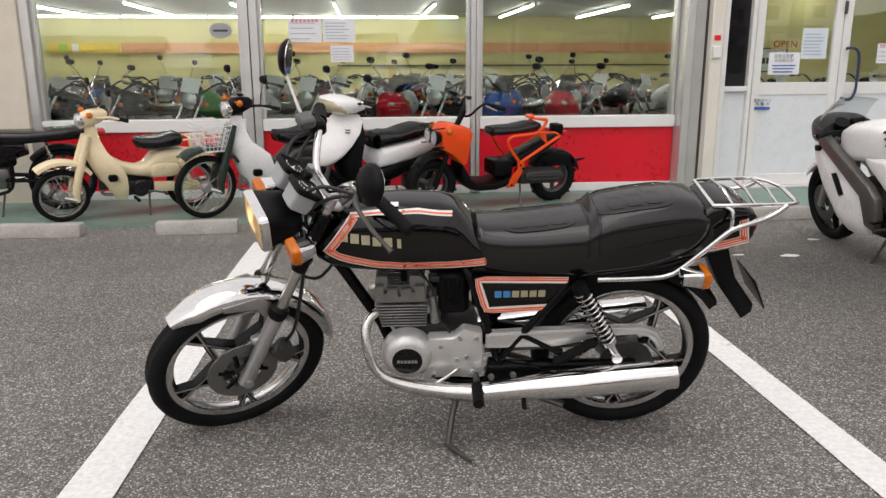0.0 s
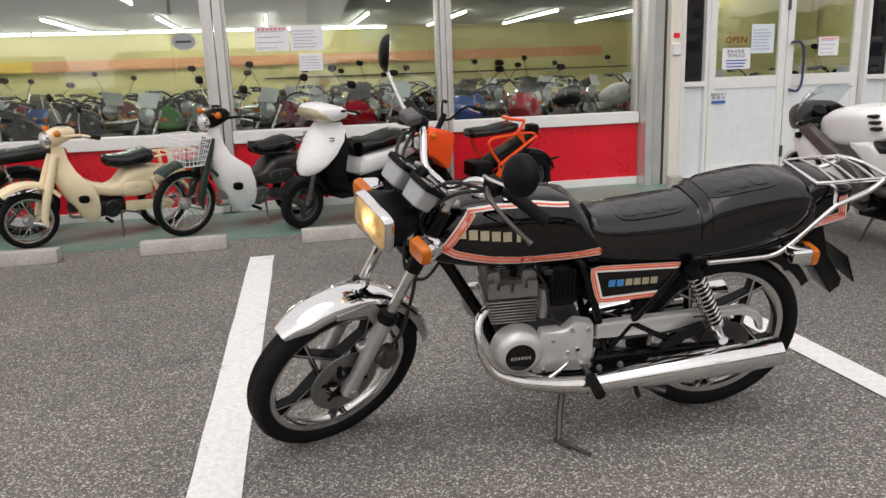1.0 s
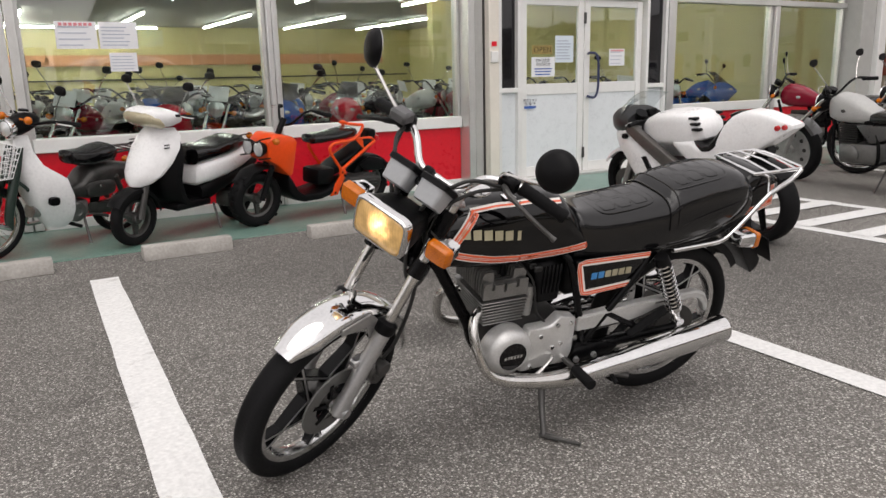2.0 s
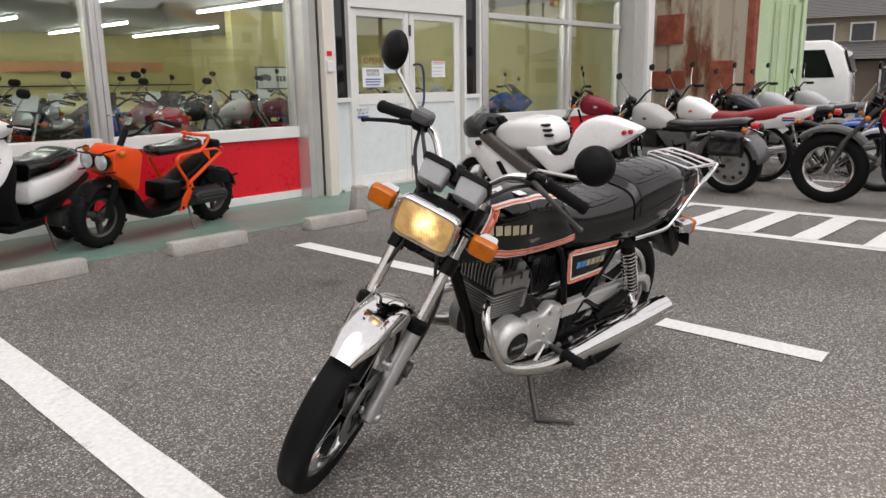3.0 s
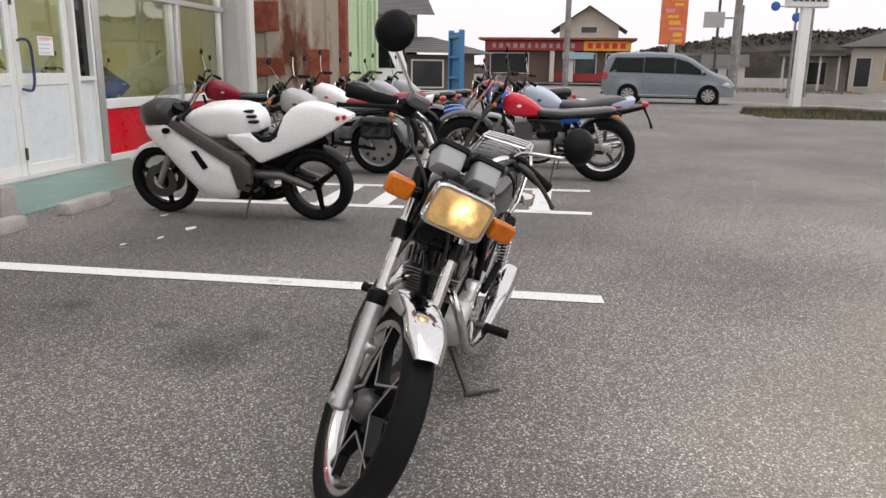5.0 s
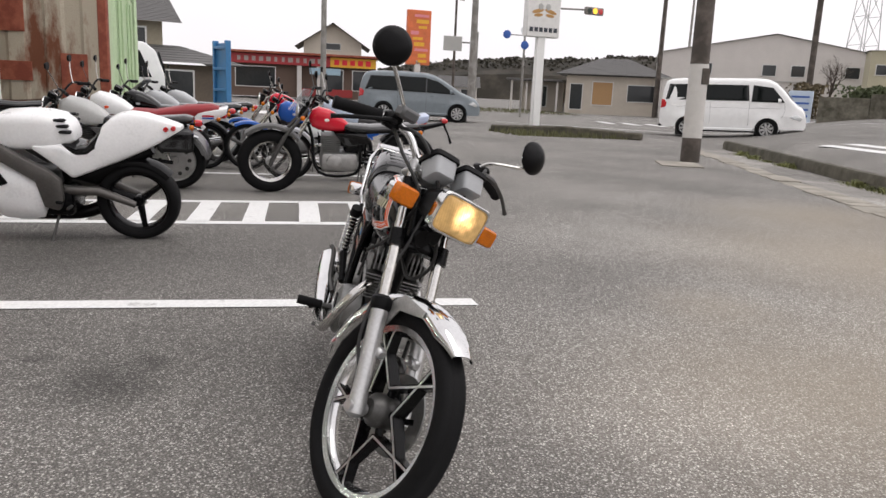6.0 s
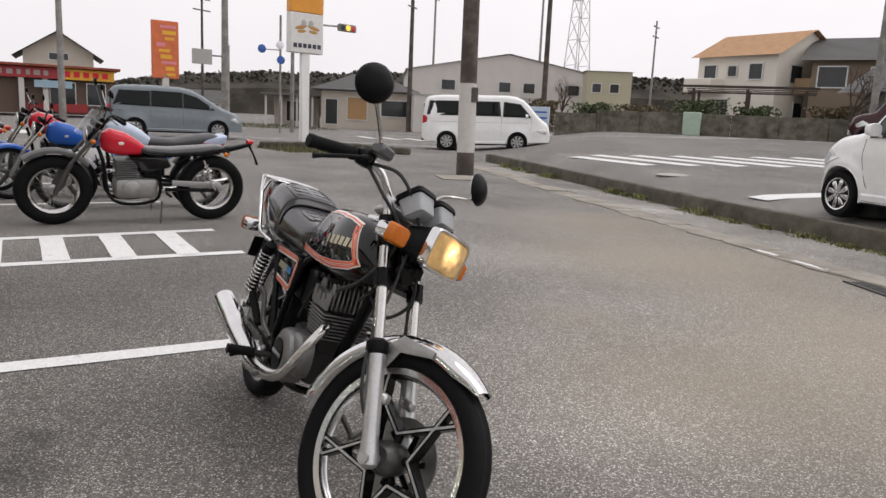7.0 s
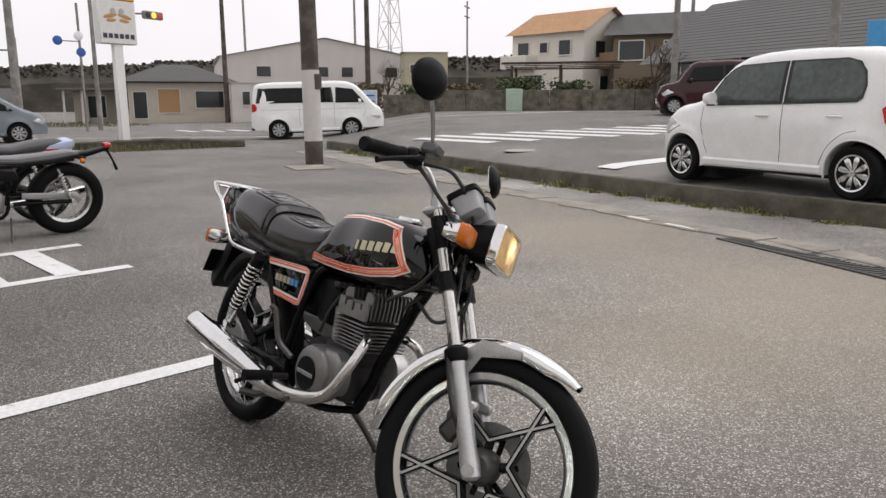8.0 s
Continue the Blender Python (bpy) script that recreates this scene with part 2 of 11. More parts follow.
GREY_POST = mat("grey_post", (0.42, 0.42, 0.4), 0.5, var=0.1)
YELLOW_WALL = mat("pale_yellow_wall", (0.66, 0.6, 0.3), 0.8, var=0.05, scale=1)
CEILING = mat("ceiling_board", (0.42, 0.42, 0.4), 0.9, var=0.06, scale=2)
INNER_FLOOR = mat("shop_floor", (0.3, 0.29, 0.27), 0.5, var=0.15)
TUBE_GLOW = glow("lamp_tube_glow", (1.0, 0.98, 0.92), 23.0)
PANE = pane_glass("window_glass")
DARK_PANE = mat("smoked_glass", (0.012, 0.012, 0.014), 0.03, var=0.05)
PAPER = mat("paper", (0.8, 0.81, 0.83), 0.8, var=0.03)
INK = mat("ink", (0.05, 0.055, 0.07), 0.8)
STEEL_DARK_PAINT = mat("dark_rail_paint", (0.06, 0.055, 0.05), 0.6)
PALE_INK = mat("faded_ink", (0.42, 0.46, 0.55), 0.8)
PINK_INK = mat("pink_ink", (0.7, 0.25, 0.28), 0.8)
BLUE_INK = mat("blue_ink", (0.05, 0.12, 0.4), 0.8)

RUBBER = mat("tyre_rubber", (0.008, 0.008, 0.0085), 0.62, var=0.3, scale=14, bump=0.12, bscale=130, spec=0.1)
BLACK_PLASTIC = mat("black_plastic", (0.0035, 0.0035, 0.004), 0.4, var=0.2, scale=20, bump=0.06, bscale=200, spec=0.14)
GREY_PLASTIC = mat("grey_plastic", (0.33, 0.34, 0.35), 0.38, var=0.08)
BLACK_PAINT = mat("black_gloss_paint", (0.0012, 0.0012, 0.0015), 0.03, var=0.2, spec=0.42)
FRAME_BLACK = mat("black_frame_enamel", (0.004, 0.004, 0.0045), 0.22, var=0.2, spec=0.14)
CHROME = mat("chrome", (0.7, 0.7, 0.7), 0.07, 1.0, var=0.06, scale=12)
DULL_CHROME = mat("aged_chrome", (0.58, 0.57, 0.55), 0.18, 1.0, var=0.12, scale=18)
ALLOY = mat("cast_aluminium", (0.5, 0.5, 0.5), 0.36, 0.85, var=0.14, scale=14, bump=0.05, bscale=220)
ALLOY_DIRTY = mat("stained_aluminium", (0.36, 0.355, 0.345), 0.48, 0.7, var=0.25, scale=16, bump=0.08, bscale=180)
POLISHED = mat("polished_aluminium", (0.72, 0.72, 0.72), 0.2, 1.0, var=0.08)
STEEL_DARK = mat("dark_steel", (0.09, 0.088, 0.085), 0.4, 0.7, var=0.25, scale=18)
LEATHERETTE = mat("black_seat_vinyl", (0.003, 0.003, 0.0035), 0.15, var=0.25, scale=10, bump=0.015, bscale=70, spec=0.55)
ORANGE_STRIPE = mat("orange_red_stripe", (0.78, 0.13, 0.05), 0.25, var=0.06, coat=0.6)
WHITE_STRIPE = mat("white_stripe", (0.78, 0.74, 0.7), 0.25, var=0.05, coat=0.6)
GOLD_MARK = mat("pale_gold_badge", (0.5, 0.46, 0.32), 0.35, 0.5, var=0.1)
BLUE_MARK = mat("blue_badge", (0.05, 0.22, 0.5), 0.3, var=0.1)
AMBER = mat("amber_lens", (0.52, 0.13, 0.003), 0.08, var=0.3, scale=25, bump=0.2, bscale=120, coat=0.0, spec=0.5)
RED_LENS = mat("red_lens", (0.5, 0.01, 0.015), 0.12, var=0.15, scale=25, coat=0.8)
CLEAR_LENS = mat("clear_lens", (0.7, 0.72, 0.72), 0.08, 0.5, var=0.2, scale=30)
MIRROR = mat("mirror_glass", (0.85, 0.86, 0.87), 0.02, 1.0, var=0.02)
SILVER_CASE = mat("silver_painted_case", (0.58, 0.58, 0.57), 0.34, 0.55, var=0.14, scale=16, bump=0.05, bscale=220)
RESERVOIR = mat("smoky_plastic", (0.08, 0.08, 0.082), 0.35)
CAST_GREY = mat("dull_cast_alloy", (0.21, 0.21, 0.205), 0.42, 0.75, var=0.22, scale=16, bump=0.06, bscale=200)
FIN_GREY = mat("fin_alloy", (0.25, 0.247, 0.24), 0.42, 0.8, var=0.22, scale=18, bump=0.06, bscale=200)
# one dark tone for engine castings, cores behind fins and wheel holes
FIN_DARK = mat("dark_cast_alloy", (0.035, 0.034, 0.033), 0.6, 0.4, var=0.25, scale=18)
CABLE = mat("cable_sheath", (0.012, 0.012, 0.012), 0.5, var=0.2)


def paint(name, color, rough=0.18, coat=0.25):
    return mat(name, color, rough, var=0.07, scale=6, coat=coat, spec=0.3)


CREAM = paint("cream_paint", (0.8, 0.68, 0.45), 0.35)
BIKE_WHITE = paint("white_paint", (0.83, 0.83, 0.83), 0.3)
BIKE_ORANGE = paint("orange_paint", (0.82, 0.075, 0.006), 0.35)
BIKE_RED = paint("red_paint", (0.55, 0.012, 0.03), 0.16)
BIKE_BLUE = paint("blue_paint", (0.02, 0.1, 0.42), 0.2)
BIKE_GREEN = paint("green_paint", (0.05, 0.36, 0.02), 0.2)
BIKE_SILVER = paint("silver_paint", (0.4, 0.41, 0.42), 0.25)
BIKE_MAROON = paint("maroon_paint", (0.22, 0.008, 0.025), 0.18)
DARK_GREEN = paint("dark_green_paint", (0.02, 0.035, 0.028), 0.3)


# ---- mesh tools ----
def V(*a):
    return Vector(a)


def bm_new():
    return bmesh.new()


def add_faces(bm, verts, faces):
    vs = [bm.verts.new(v) for v in verts]
    for f in faces:
        try:
            bm.faces.new([vs[i] for i in f])
        except ValueError:
            pass
    return vs


def add_box(bm, c, s, bev=0.0, m=None, seg=1):
    """A box with centre c and size s; bev rounds its edges; m turns it about its centre."""
    b2 = bmesh.new()
    bmesh.ops.create_cube(b2, size=1.0)
    bmesh.ops.scale(b2, vec=s, verts=b2.verts)
    if bev:
        bmesh.ops.bevel(b2, geom=list(b2.edges), offset=min(bev, min(s) * 0.49), segments=seg, profile=0.5, affect="EDGES")
    mm = Matrix.Translation(c) @ (m.to_4x4() if m else Matrix())
    b2.verts.index_update()
    add_faces(bm, [mm @ v.co for v in b2.verts], [[v.index for v in f.verts] for f in b2.faces])
    b2.free()


def add_rings(bm, rings, loop=True, cap=True, close=False):
    """Skin a row of rings of equal counts."""
    n = len(rings[0])
    rows = [[bm.verts.new(p) for p in r] for r in rings]
    pairs = list(zip(rows, rows[1:])) + ([(rows[-1], rows[0])] if close else [])
    for a, b in pairs:
        for i in range(n if loop else n - 1):
            j = (i + 1) % n
            try:
                bm.faces.new((a[i], a[j], b[j], b[i]))
            except ValueError:
                pass
    if cap and not close and loop:
        for r in (rows[0][::-1], rows[-1]):
            try:
                bm.faces.new(r)
            except ValueError:
                pass
    return rows


def smooth_path(pts, steps=6):
    """A rounded path through the points (Catmull-Rom)."""
    p = [Vector(q) for q in pts]
    p = [p[0] * 2 - p[1]] + p + [p[-1] * 2 - p[-2]]
    out = []
    for i in range(1, len(p) - 2):
        for k in range(steps):
            t = k / steps
            a, b, c, d = p[i - 1], p[i], p[i + 1], p[i + 2]
            out.append(0.5 * (2 * b + (c - a) * t + (2 * a - 5 * b + 4 * c - d) * t * t + (3 * b - a - 3 * c + d) * t ** 3))
    out.append(p[-2])
    return out


def add_tube(bm, pts, r, n=8, close=False, cap=True):
    """A tube along points; r is one radius or one for each point."""
    pts = [Vector(p) for p in pts]
    rs = r if isinstance(r, (list, tuple)) else [r] * len(pts)
    rings, side = [], None
    for i, p in enumerate(pts):
        if close:
            d = pts[(i + 1) % len(pts)] - pts[i - 1]
        else:
            d = pts[min(i + 1, len(pts) - 1)] - pts[max(i - 1, 0)]
        d.normalize()
        if side is None:
            side = d.orthogonal().normalized()
        side = (side - d * side.dot(d)).normalized()
        up = d.cross(side)
        rings.append([p + rs[i] * (math.cos(a) * side + math.sin(a) * up) for a in [2 * math.pi * k / n for k in range(n)]])
    add_rings(bm, rings, cap=cap, close=close)


def add_lathe(bm, prof, o=(0, 0, 0), axis=(0, 1, 0), n=24, close=False, cap=True, start=0.0, sweep=360.0):
    """Turn a profile of (radius, distance along the axis) about the axis through o."""
    ax = Vector(axis).normalized()
    u = Vector((1, 0, 0)) if abs(ax.x) < 0.9 else Vector((0, 0, 1))
    u = (u - ax * u.dot(ax)).normalized()
    w = ax.cross(u)
    full = sweep >= 360
    steps = n if full else n + 1
    rings = []
    for k in range(steps):
        a = radians(start + sweep * k / n)
        d = math.cos(a) * u + math.sin(a) * w
        rings.append([Vector(o) + d * rr + ax * h for rr, h in prof])
    add_rings(bm, rings, loop=close, cap=False, close=full)
    if cap and not close and full:
        for i in (0, -1):
            if prof[i][0] > 1e-5:
                add_faces(bm, [r[i] for r in rings], [list(range(len(rings)))])


def add_ball(bm, c, r, nu=14, nv=9, m=None):
    rx, ry, rz = r if isinstance(r, (list, tuple)) else (r, r, r)
    mm = Matrix.Translation(c) @ (m.to_4x4() if m else Matrix())
    rings = []
    for j in range(nv + 1):
        t = math.pi * (0.002 + 0.996 * j / nv)
        rings.append([mm @ Vector((rx * math.sin(t) * math.cos(2 * math.pi * i / nu), ry * math.sin(t) * math.sin(2 * math.pi * i / nu), rz * math.cos(t))) for i in range(nu)])
    add_rings(bm, rings)


def add_prism(bm, poly, y0, y1, bev=0.0, m=None):
    """A polygon of (x, z) given thickness from y0 to y1."""
    b2 = bmesh.new()
    n = len(poly)
    a = [b2.verts.new((x, y0, z)) for x, z in poly]
    b = [b2.verts.new((x, y1, z)) for x, z in poly]
    b2.faces.new(a)
    b2.faces.new(b[::-1])
    for i in range(n):
        j = (i + 1) % n
        b2.faces.new((a[j], a[i], b[i], b[j]))
    bmesh.ops.recalc_face_normals(b2, faces=b2.faces)
    if bev:
        bmesh.ops.bevel(b2, geom=list(b2.edges), offset=bev, segments=2, profile=0.5, affect="EDGES", clamp_overlap=True)
    b2.verts.index_update()
    add_faces(bm, [(m @ v.co if m else v.co) for v in b2.verts], [[v.index for v in f.verts] for f in b2.faces])
    b2.free()


def add_stack(bm, c, big, small, z0, pitch, thick, n):
    """A column of n cooling fins on a narrower core, as one closed skin; c is (x, y)."""
    rings = []
    for k in range(n):
        z = z0 + k * pitch
        for zz, (a, b) in ((z, small), (z, big), (z + thick, big), (z + thick, small)):
            rings.append([V(c[0] + sx * a / 2, c[1] + sy * b / 2, zz) for sx, sy in ((-1, -1), (1, -1), (1, 1), (-1, 1))])
    add_rings(bm, rings)


def oval(c, rx, rz, n=16, power=2.6, plane="yz"):
    """A squared-off oval ring round c."""
    out = []
    for k in range(n):
        a = 2 * math.pi * k / n
        ca, sa = math.cos(a), math.sin(a)
        u = math.copysign(abs(ca) ** (2 / power), ca) * rx
        w = math.copysign(abs(sa) ** (2 / power), sa) * rz
        out.append(Vector((c[0], c[1] + u, c[2] + w)) if plane == "yz" else Vector((c[0] + u, c[1] + w, c[2])) if plane == "xy" else Vector((c[0] + u, c[1], c[2] + w)))
    return out


def make(name, bm, material, parent=None, label="", turn=None, sharp=38):
    if turn is not None:
        bmesh.ops.transform(bm, matrix=turn, verts=bm.verts)
    bmesh.ops.recalc_face_normals(bm, faces=bm.faces)
    me = bpy.data.meshes.new(name)
    bm.to_mesh(me)
    bm.free()
    me.polygons.foreach_set("use_smooth", [True] * len(me.polygons))
    me.set_sharp_from_angle(angle=radians(sharp))
    me.materials.append(material)
    ob = new(name, me)
    if parent is not None:
        ob.parent = parent
    if label:
        tagged(ob, label)
    return ob


def part(name, bm, material, parent, label="", turn=None, sharp=38):
    return make(name, bm, material, parent, label, turn, sharp)


def thing(name, m, label, category, group="", kind=""):
    ob = new(name)
    ob.matrix_world = m
    return tagged(ob, label, category, group, kind)


def solid(name, c, s, material, label, category="", kind="structure", bev=0.0, m=None):
    bm = bm_new()
    add_box(bm, (0, 0, 0), s, bev)
    ob = make(name, bm, material)
    ob.matrix_world = Matrix.Translation(c) @ (m if m else Matrix())
    return tagged(ob, label, category, "", kind)


def letters(name, text, size, material, parent, m, depth=0.0008, spread=1.0):
    """Writing in the built-in font, turned into a mesh."""
    cu = bpy.data.curves.new(name, "FONT")
    cu.body, cu.size, cu.extrude, cu.align_x, cu.space_character = text, size, depth, "CENTER", spread
    tmp = bpy.data.objects.new(name, cu)
    scene.collection.objects.link(tmp)
    bpy.context.view_layer.update()
    me = bpy.data.meshes.new_from_object(tmp.evaluated_get(bpy.context.evaluated_depsgraph_get()))
    bpy.data.objects.remove(tmp)
    me.materials.clear()
    me.materials.append(material)
    ob = new(name, me)
    ob.parent = parent
    ob.matrix_local = m
    return ob


# ---- ground ----
KERB_O, KERB_D = V(0.4, -3.6, 0), V(0.952, -0.306, 0)
KERB_N = V(-0.306, -0.952, 0)


def bend(u):
    """The kerb swings away from its straight line towards the west."""
    return 0.0145 * max(0.0, 6.2 - u) ** 2


def height(x, y):
    """The lot is level; past the kerb the road climbs gently away."""
    s = (x - KERB_O.x) * KERB_N.x + (y - KERB_O.y) * KERB_N.y
    s -= bend((x - KERB_O.x) * KERB_D.x + (y - KERB_O.y) * KERB_D.y)
    wide = 1.2 + max(0.0, x - 14.0) * 0.8
    t = min(1.0, max(0.0, (s - 0.1) / wide))
    return min(0.9, max(0.0, -0.055 + 0.006 * x - 0.0395 * y)) * t * t * (3 - 2 * t)


def spread(lo, hi, step, far):
    a = list(np.arange(lo, hi + 1e-6, step))
    out, d, p = [], step, hi
    while p < far:
        d *= 1.35
        p += d
        out.append(p)
    low, d, p = [], step, lo
    while p > -far:
        d *= 1.35
        p -= d
        low.append(p)
    return low[::-1] + a + out


gx, gy = spread(-8, 34, 0.5, 1500), spread(-30, 10, 0.5, 1500)
bm = bm_new()
add_rings(bm, [[V(x, y, height(x, y)) for x in gx] for y in gy], loop=False, cap=False)
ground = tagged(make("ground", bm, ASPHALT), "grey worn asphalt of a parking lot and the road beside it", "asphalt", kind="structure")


def marking(name, corners, label, lift=0.005):
    """Paint on the asphalt: a quad that follows the ground, wobbling a little at its edges."""
    a, b, c, d = [V(*p, 0) for p in corners]
    nu = max(2, int((b - a).length / 0.25))
    nv = max(2, int((d - a).length / 0.25))
    bm = bm_new()
    rows = []
    for i in range(nu + 1):
        row = []
        for j in range(nv + 1):
            p = a.lerp(b, i / nu).lerp(d.lerp(c, i / nu), j / nv)
            if i in (0, nu) or j in (0, nv):
                p = p + V(noise.noise(p * 9) * 0.006, noise.noise(p * 9 + V(5, 5, 5)) * 0.006, 0)
            row.append(V(p.x, p.y, height(p.x, p.y) + lift))
        rows.append(row)
    add_rings(bm, rows, loop=False, cap=False)
    return tagged(make(name, bm, LINE), label, "marking", kind="structure")


marking("parking_line", [(-0.77, 1.75), (-0.61, 1.75), (-0.50, 5.22), (-0.66, 5.22)], "worn white painted parking bay line on asphalt")
marking("parking_line", [(1.595, 1.6), (1.73, 1.61), (1.765, 5.2), (1.625, 5.21)], "worn white painted parking bay line on asphalt")
marking("parking_line", [(4.0, 1.54), (4.13, 1.54), (4.05, 5.3), (3.92, 5.3)], "white painted edge line of the hatched bay")
marking("parking_line", [(5.2, 1.5), (5.33, 1.5), (5.12, 5.3), (5.0, 5.3)], "white painted edge line of the hatched bay")
for y0 in (1.97, 2.44, 2.9, 3.34, 3.8, 4.27, 4.74):
    marking("hatch_bar", [(4.06, y0 + 0.09), (4.06, y0 - 0.09), (5.18, y0 - 0.1), (5.18, y0 + 0.08)], "white hatching bar between two bay lines", 0.009)
marking("parking_line", [(7.5, 1.6), (7.62, 1.6), (7.55, 5.3), (7.43, 5.3)], "white painted parking bay line by parked motorcycles")
marking("parking_line", [(9.9, 1.4), (10.02, 1.4), (9.9, 5.3), (9.78, 5.3)], "white painted parking bay line by parked motorcycles")
marking("stop_line", [(4.93, -6.2), (5.36, -6.3), (5.0, -8.0), (4.57, -7.9)], "white stop line across the road lane")
for k in range(9):
    cx, cy = 11.5 - k * 0.5, -8.85 - k * 0.87
    end = 1.65 if k else 0.9
    marking("crossing_bar", [(cx - 1.65, cy - 0.2), (cx + end, cy - 0.24), (cx + end, cy + 0.18), (cx - 1.65, cy + 0.22)], "white zebra crossing bar on the road")
for k in range(7):
    cx, cy = 29.0 + k * 0.15, -1.5 + k * 1.0
    marking("crossing_bar", [(cx - 1.6, cy), (cx + 1.6, cy), (cx + 1.6, cy + 0.45), (cx - 1.6, cy + 0.45)], "white zebra crossing bar on the far road")
for k in range(9):
    cx, cy = 34.0 - k * 0.75, -13.0 - k * 1.0
    marking("crossing_bar", [(cx - 1.5, cy), (cx + 1.5, cy - 0.5), (cx + 1.5, cy - 0.05), (cx - 1.5, cy + 0.45)], "white zebra crossing bar on the far road")
marking("road_edge_line", [(31, -4.0), (31.2, -4.0), (12.2, -28), (12.0, -28)], "thin white edge line of the crossing road")
bm = bm_new()
add_lathe(bm, [(0.0, 0.0), (0.3, 0.0)], (8.07, -7.63, height(8.07, -7.63) + 0.008), (-0.006, 0.0395, 1.0), 24, cap=False)
tagged(make("manhole_cover", bm, CONCRETE), "pale round cover set in the road surface", "cover", kind="structure")

# concrete gutter along the kerb, and the kerb itself
gr = random.Random(12)
bm = bm_new()
add_rings(bm, [[KERB_O + KERB_D * (-4.6 + k * 0.25) - KERB_N * w + V(0, 0, 0.006 + gr.uniform(0, 0.004)) for w in (-bend(-4.6 + k * 0.25), 0.2 - 0.5 * bend(-4.6 + k * 0.25), 0.6, 0.85 + gr.uniform(-0.03, 0.03))] for k in range(80)], loop=False)
tagged(make("verge", bm, DIRT_STRIP), "dusty broken asphalt strip along the kerb", "asphalt", kind="structure")
gut = thing("gutter", Matrix.Identity(4), "row of stained concrete gutter blocks set in the lot", "gutter", kind="structure")
at = -4.6
while at < 15.2:
    ln = gr.choice((0.3, 0.42, 0.6, 0.6, 0.6))
    a, b = at + gr.uniform(0.004, 0.03), at + ln - gr.uniform(0.004, 0.02)
    at += ln
    lo, hi = 0.84 + gr.uniform(-0.05, 0.02), 1.2 + gr.uniform(-0.05, 0.05)
    z = 0.006 + gr.uniform(0.0, 0.016)
    ring = []
    for u, w in [(a + (b - a) * f, lo) for f in (0, 0.35, 0.7, 1)] + [(b - (b - a) * f, hi) for f in (0, 0.3, 0.65, 1)]:
        ring.append(KERB_O + KERB_D * (u + gr.uniform(-0.012, 0.012)) - KERB_N * (w + gr.uniform(-0.03, 0.03)))
    mid = sum(ring, V(0, 0, 0)) / len(ring)
    bm = bm_new()
    add_rings(bm, [[v + V(0, 0, -0.03) for v in ring], [v + V(0, 0, z - 0.005) for v in ring], [v + (mid - v).normalized() * 0.014 + V(0, 0, z + gr.uniform(-0.004, 0.004)) for v in ring]])
    part("slab", bm, GUTTER, gut)
bm = bm_new()
kr = random.Random(8)
rings = []
for k in range(140):
    p = KERB_O + KERB_D * (-4.0 + k * 0.146) + KERB_N * bend(-4.0 + k * 0.146)
    j = [kr.uniform(-0.006, 0.006) for _ in range(6)]
    rings.append([p + KERB_N * (n + j[i]) + V(0, 0, z + (j[i] if z > 0 else 0)) for i, (n, z) in enumerate(((-0.01, -0.05), (0.005, 0.17), (0.03, 0.215), (0.15, 0.22), (0.19, 0.19), (0.2, -0.05)))])
add_rings(bm, rings)
tagged(make("kerb", bm, KERB_STONE), "old mossy concrete kerb between lot and road", "kerb", kind="structure")
bm = bm_new()
for k in range(9):
    t = k / 8
    p = V(20.9, -3.9, 0).lerp(V(18.9, -7.4, 0), t)
    q = V(20.9, -3.9, 0).lerp(V(18.9, -7.4, 0), min(1, t + 0.12))
    add_box(bm, (p.x, p.y, 0.1), (0.6, 0.48, 0.3 * (1 - abs(t - 0.5)) + 0.06), 0.04, Matrix.Rotation(1.05, 3, "Z"))
tagged(make("kerb_island", bm, KERB_STONE), "low mossy concrete kerb round the sign post", "kerb", kind="structure")

marking("white_dash", [(2.89, -3.17), (2.49, -3.05), (2.47, -3.11), (2.87, -3.23)], "short worn white dash on the gutter", 0.016)
marking("white_dash", [(2.26, -2.97), (1.87, -2.86), (1.85, -2.92), (2.24, -3.03)], "short worn white dash on the gutter", 0.016)

# white paint scraps on the asphalt
scr = random.Random(6)
for x, y, r_ in ((3.29, 4.86, 0.05), (2.87, 4.44, 0.065), (2.55, 4.49, 0.04), (2.32, 4.63, 0.03)):
    bm = bm_new()
    ring = [V(x + math.cos(a) * r_ * scr.uniform(0.5, 1.3), y + math.sin(a) * r_ * scr.uniform(0.25, 0.7), 0.004) for a in [k * 0.63 for k in range(10)]]
    add_faces(bm, ring, [list(range(10))])
    tagged(make("paint_scrap", bm, LINE), "small scrap of white paint on the asphalt", "marking", kind="structure")

# drain grating
drain = thing("drain_grating", Matrix.Translation((0.45, -2.28, 0.0)) @ pose(0, 0, 0, 0, 0, -24), "rusty steel drain grating in the lot", "grating", kind="structure")
bm = bm_new()
for sy in (-0.14, 0.14):
    add_box(bm, (0, sy, 0.006), (2.2, 0.03, 0.016), 0.003)
part("frame", bm, STEEL_DARK, drain)
slat_bm = bm_new()
add_box(slat_bm, (0, 0, 0.004), (0.022, 0.26, 0.012), 0.002)
first = part("slat", slat_bm, STEEL_DARK, drain)
for k in range(44):
    o = first if k == 0 else new("slat", first.data)
    o.parent = drain
    o.location = (-1.08 + k * 0.05, 0, 0)

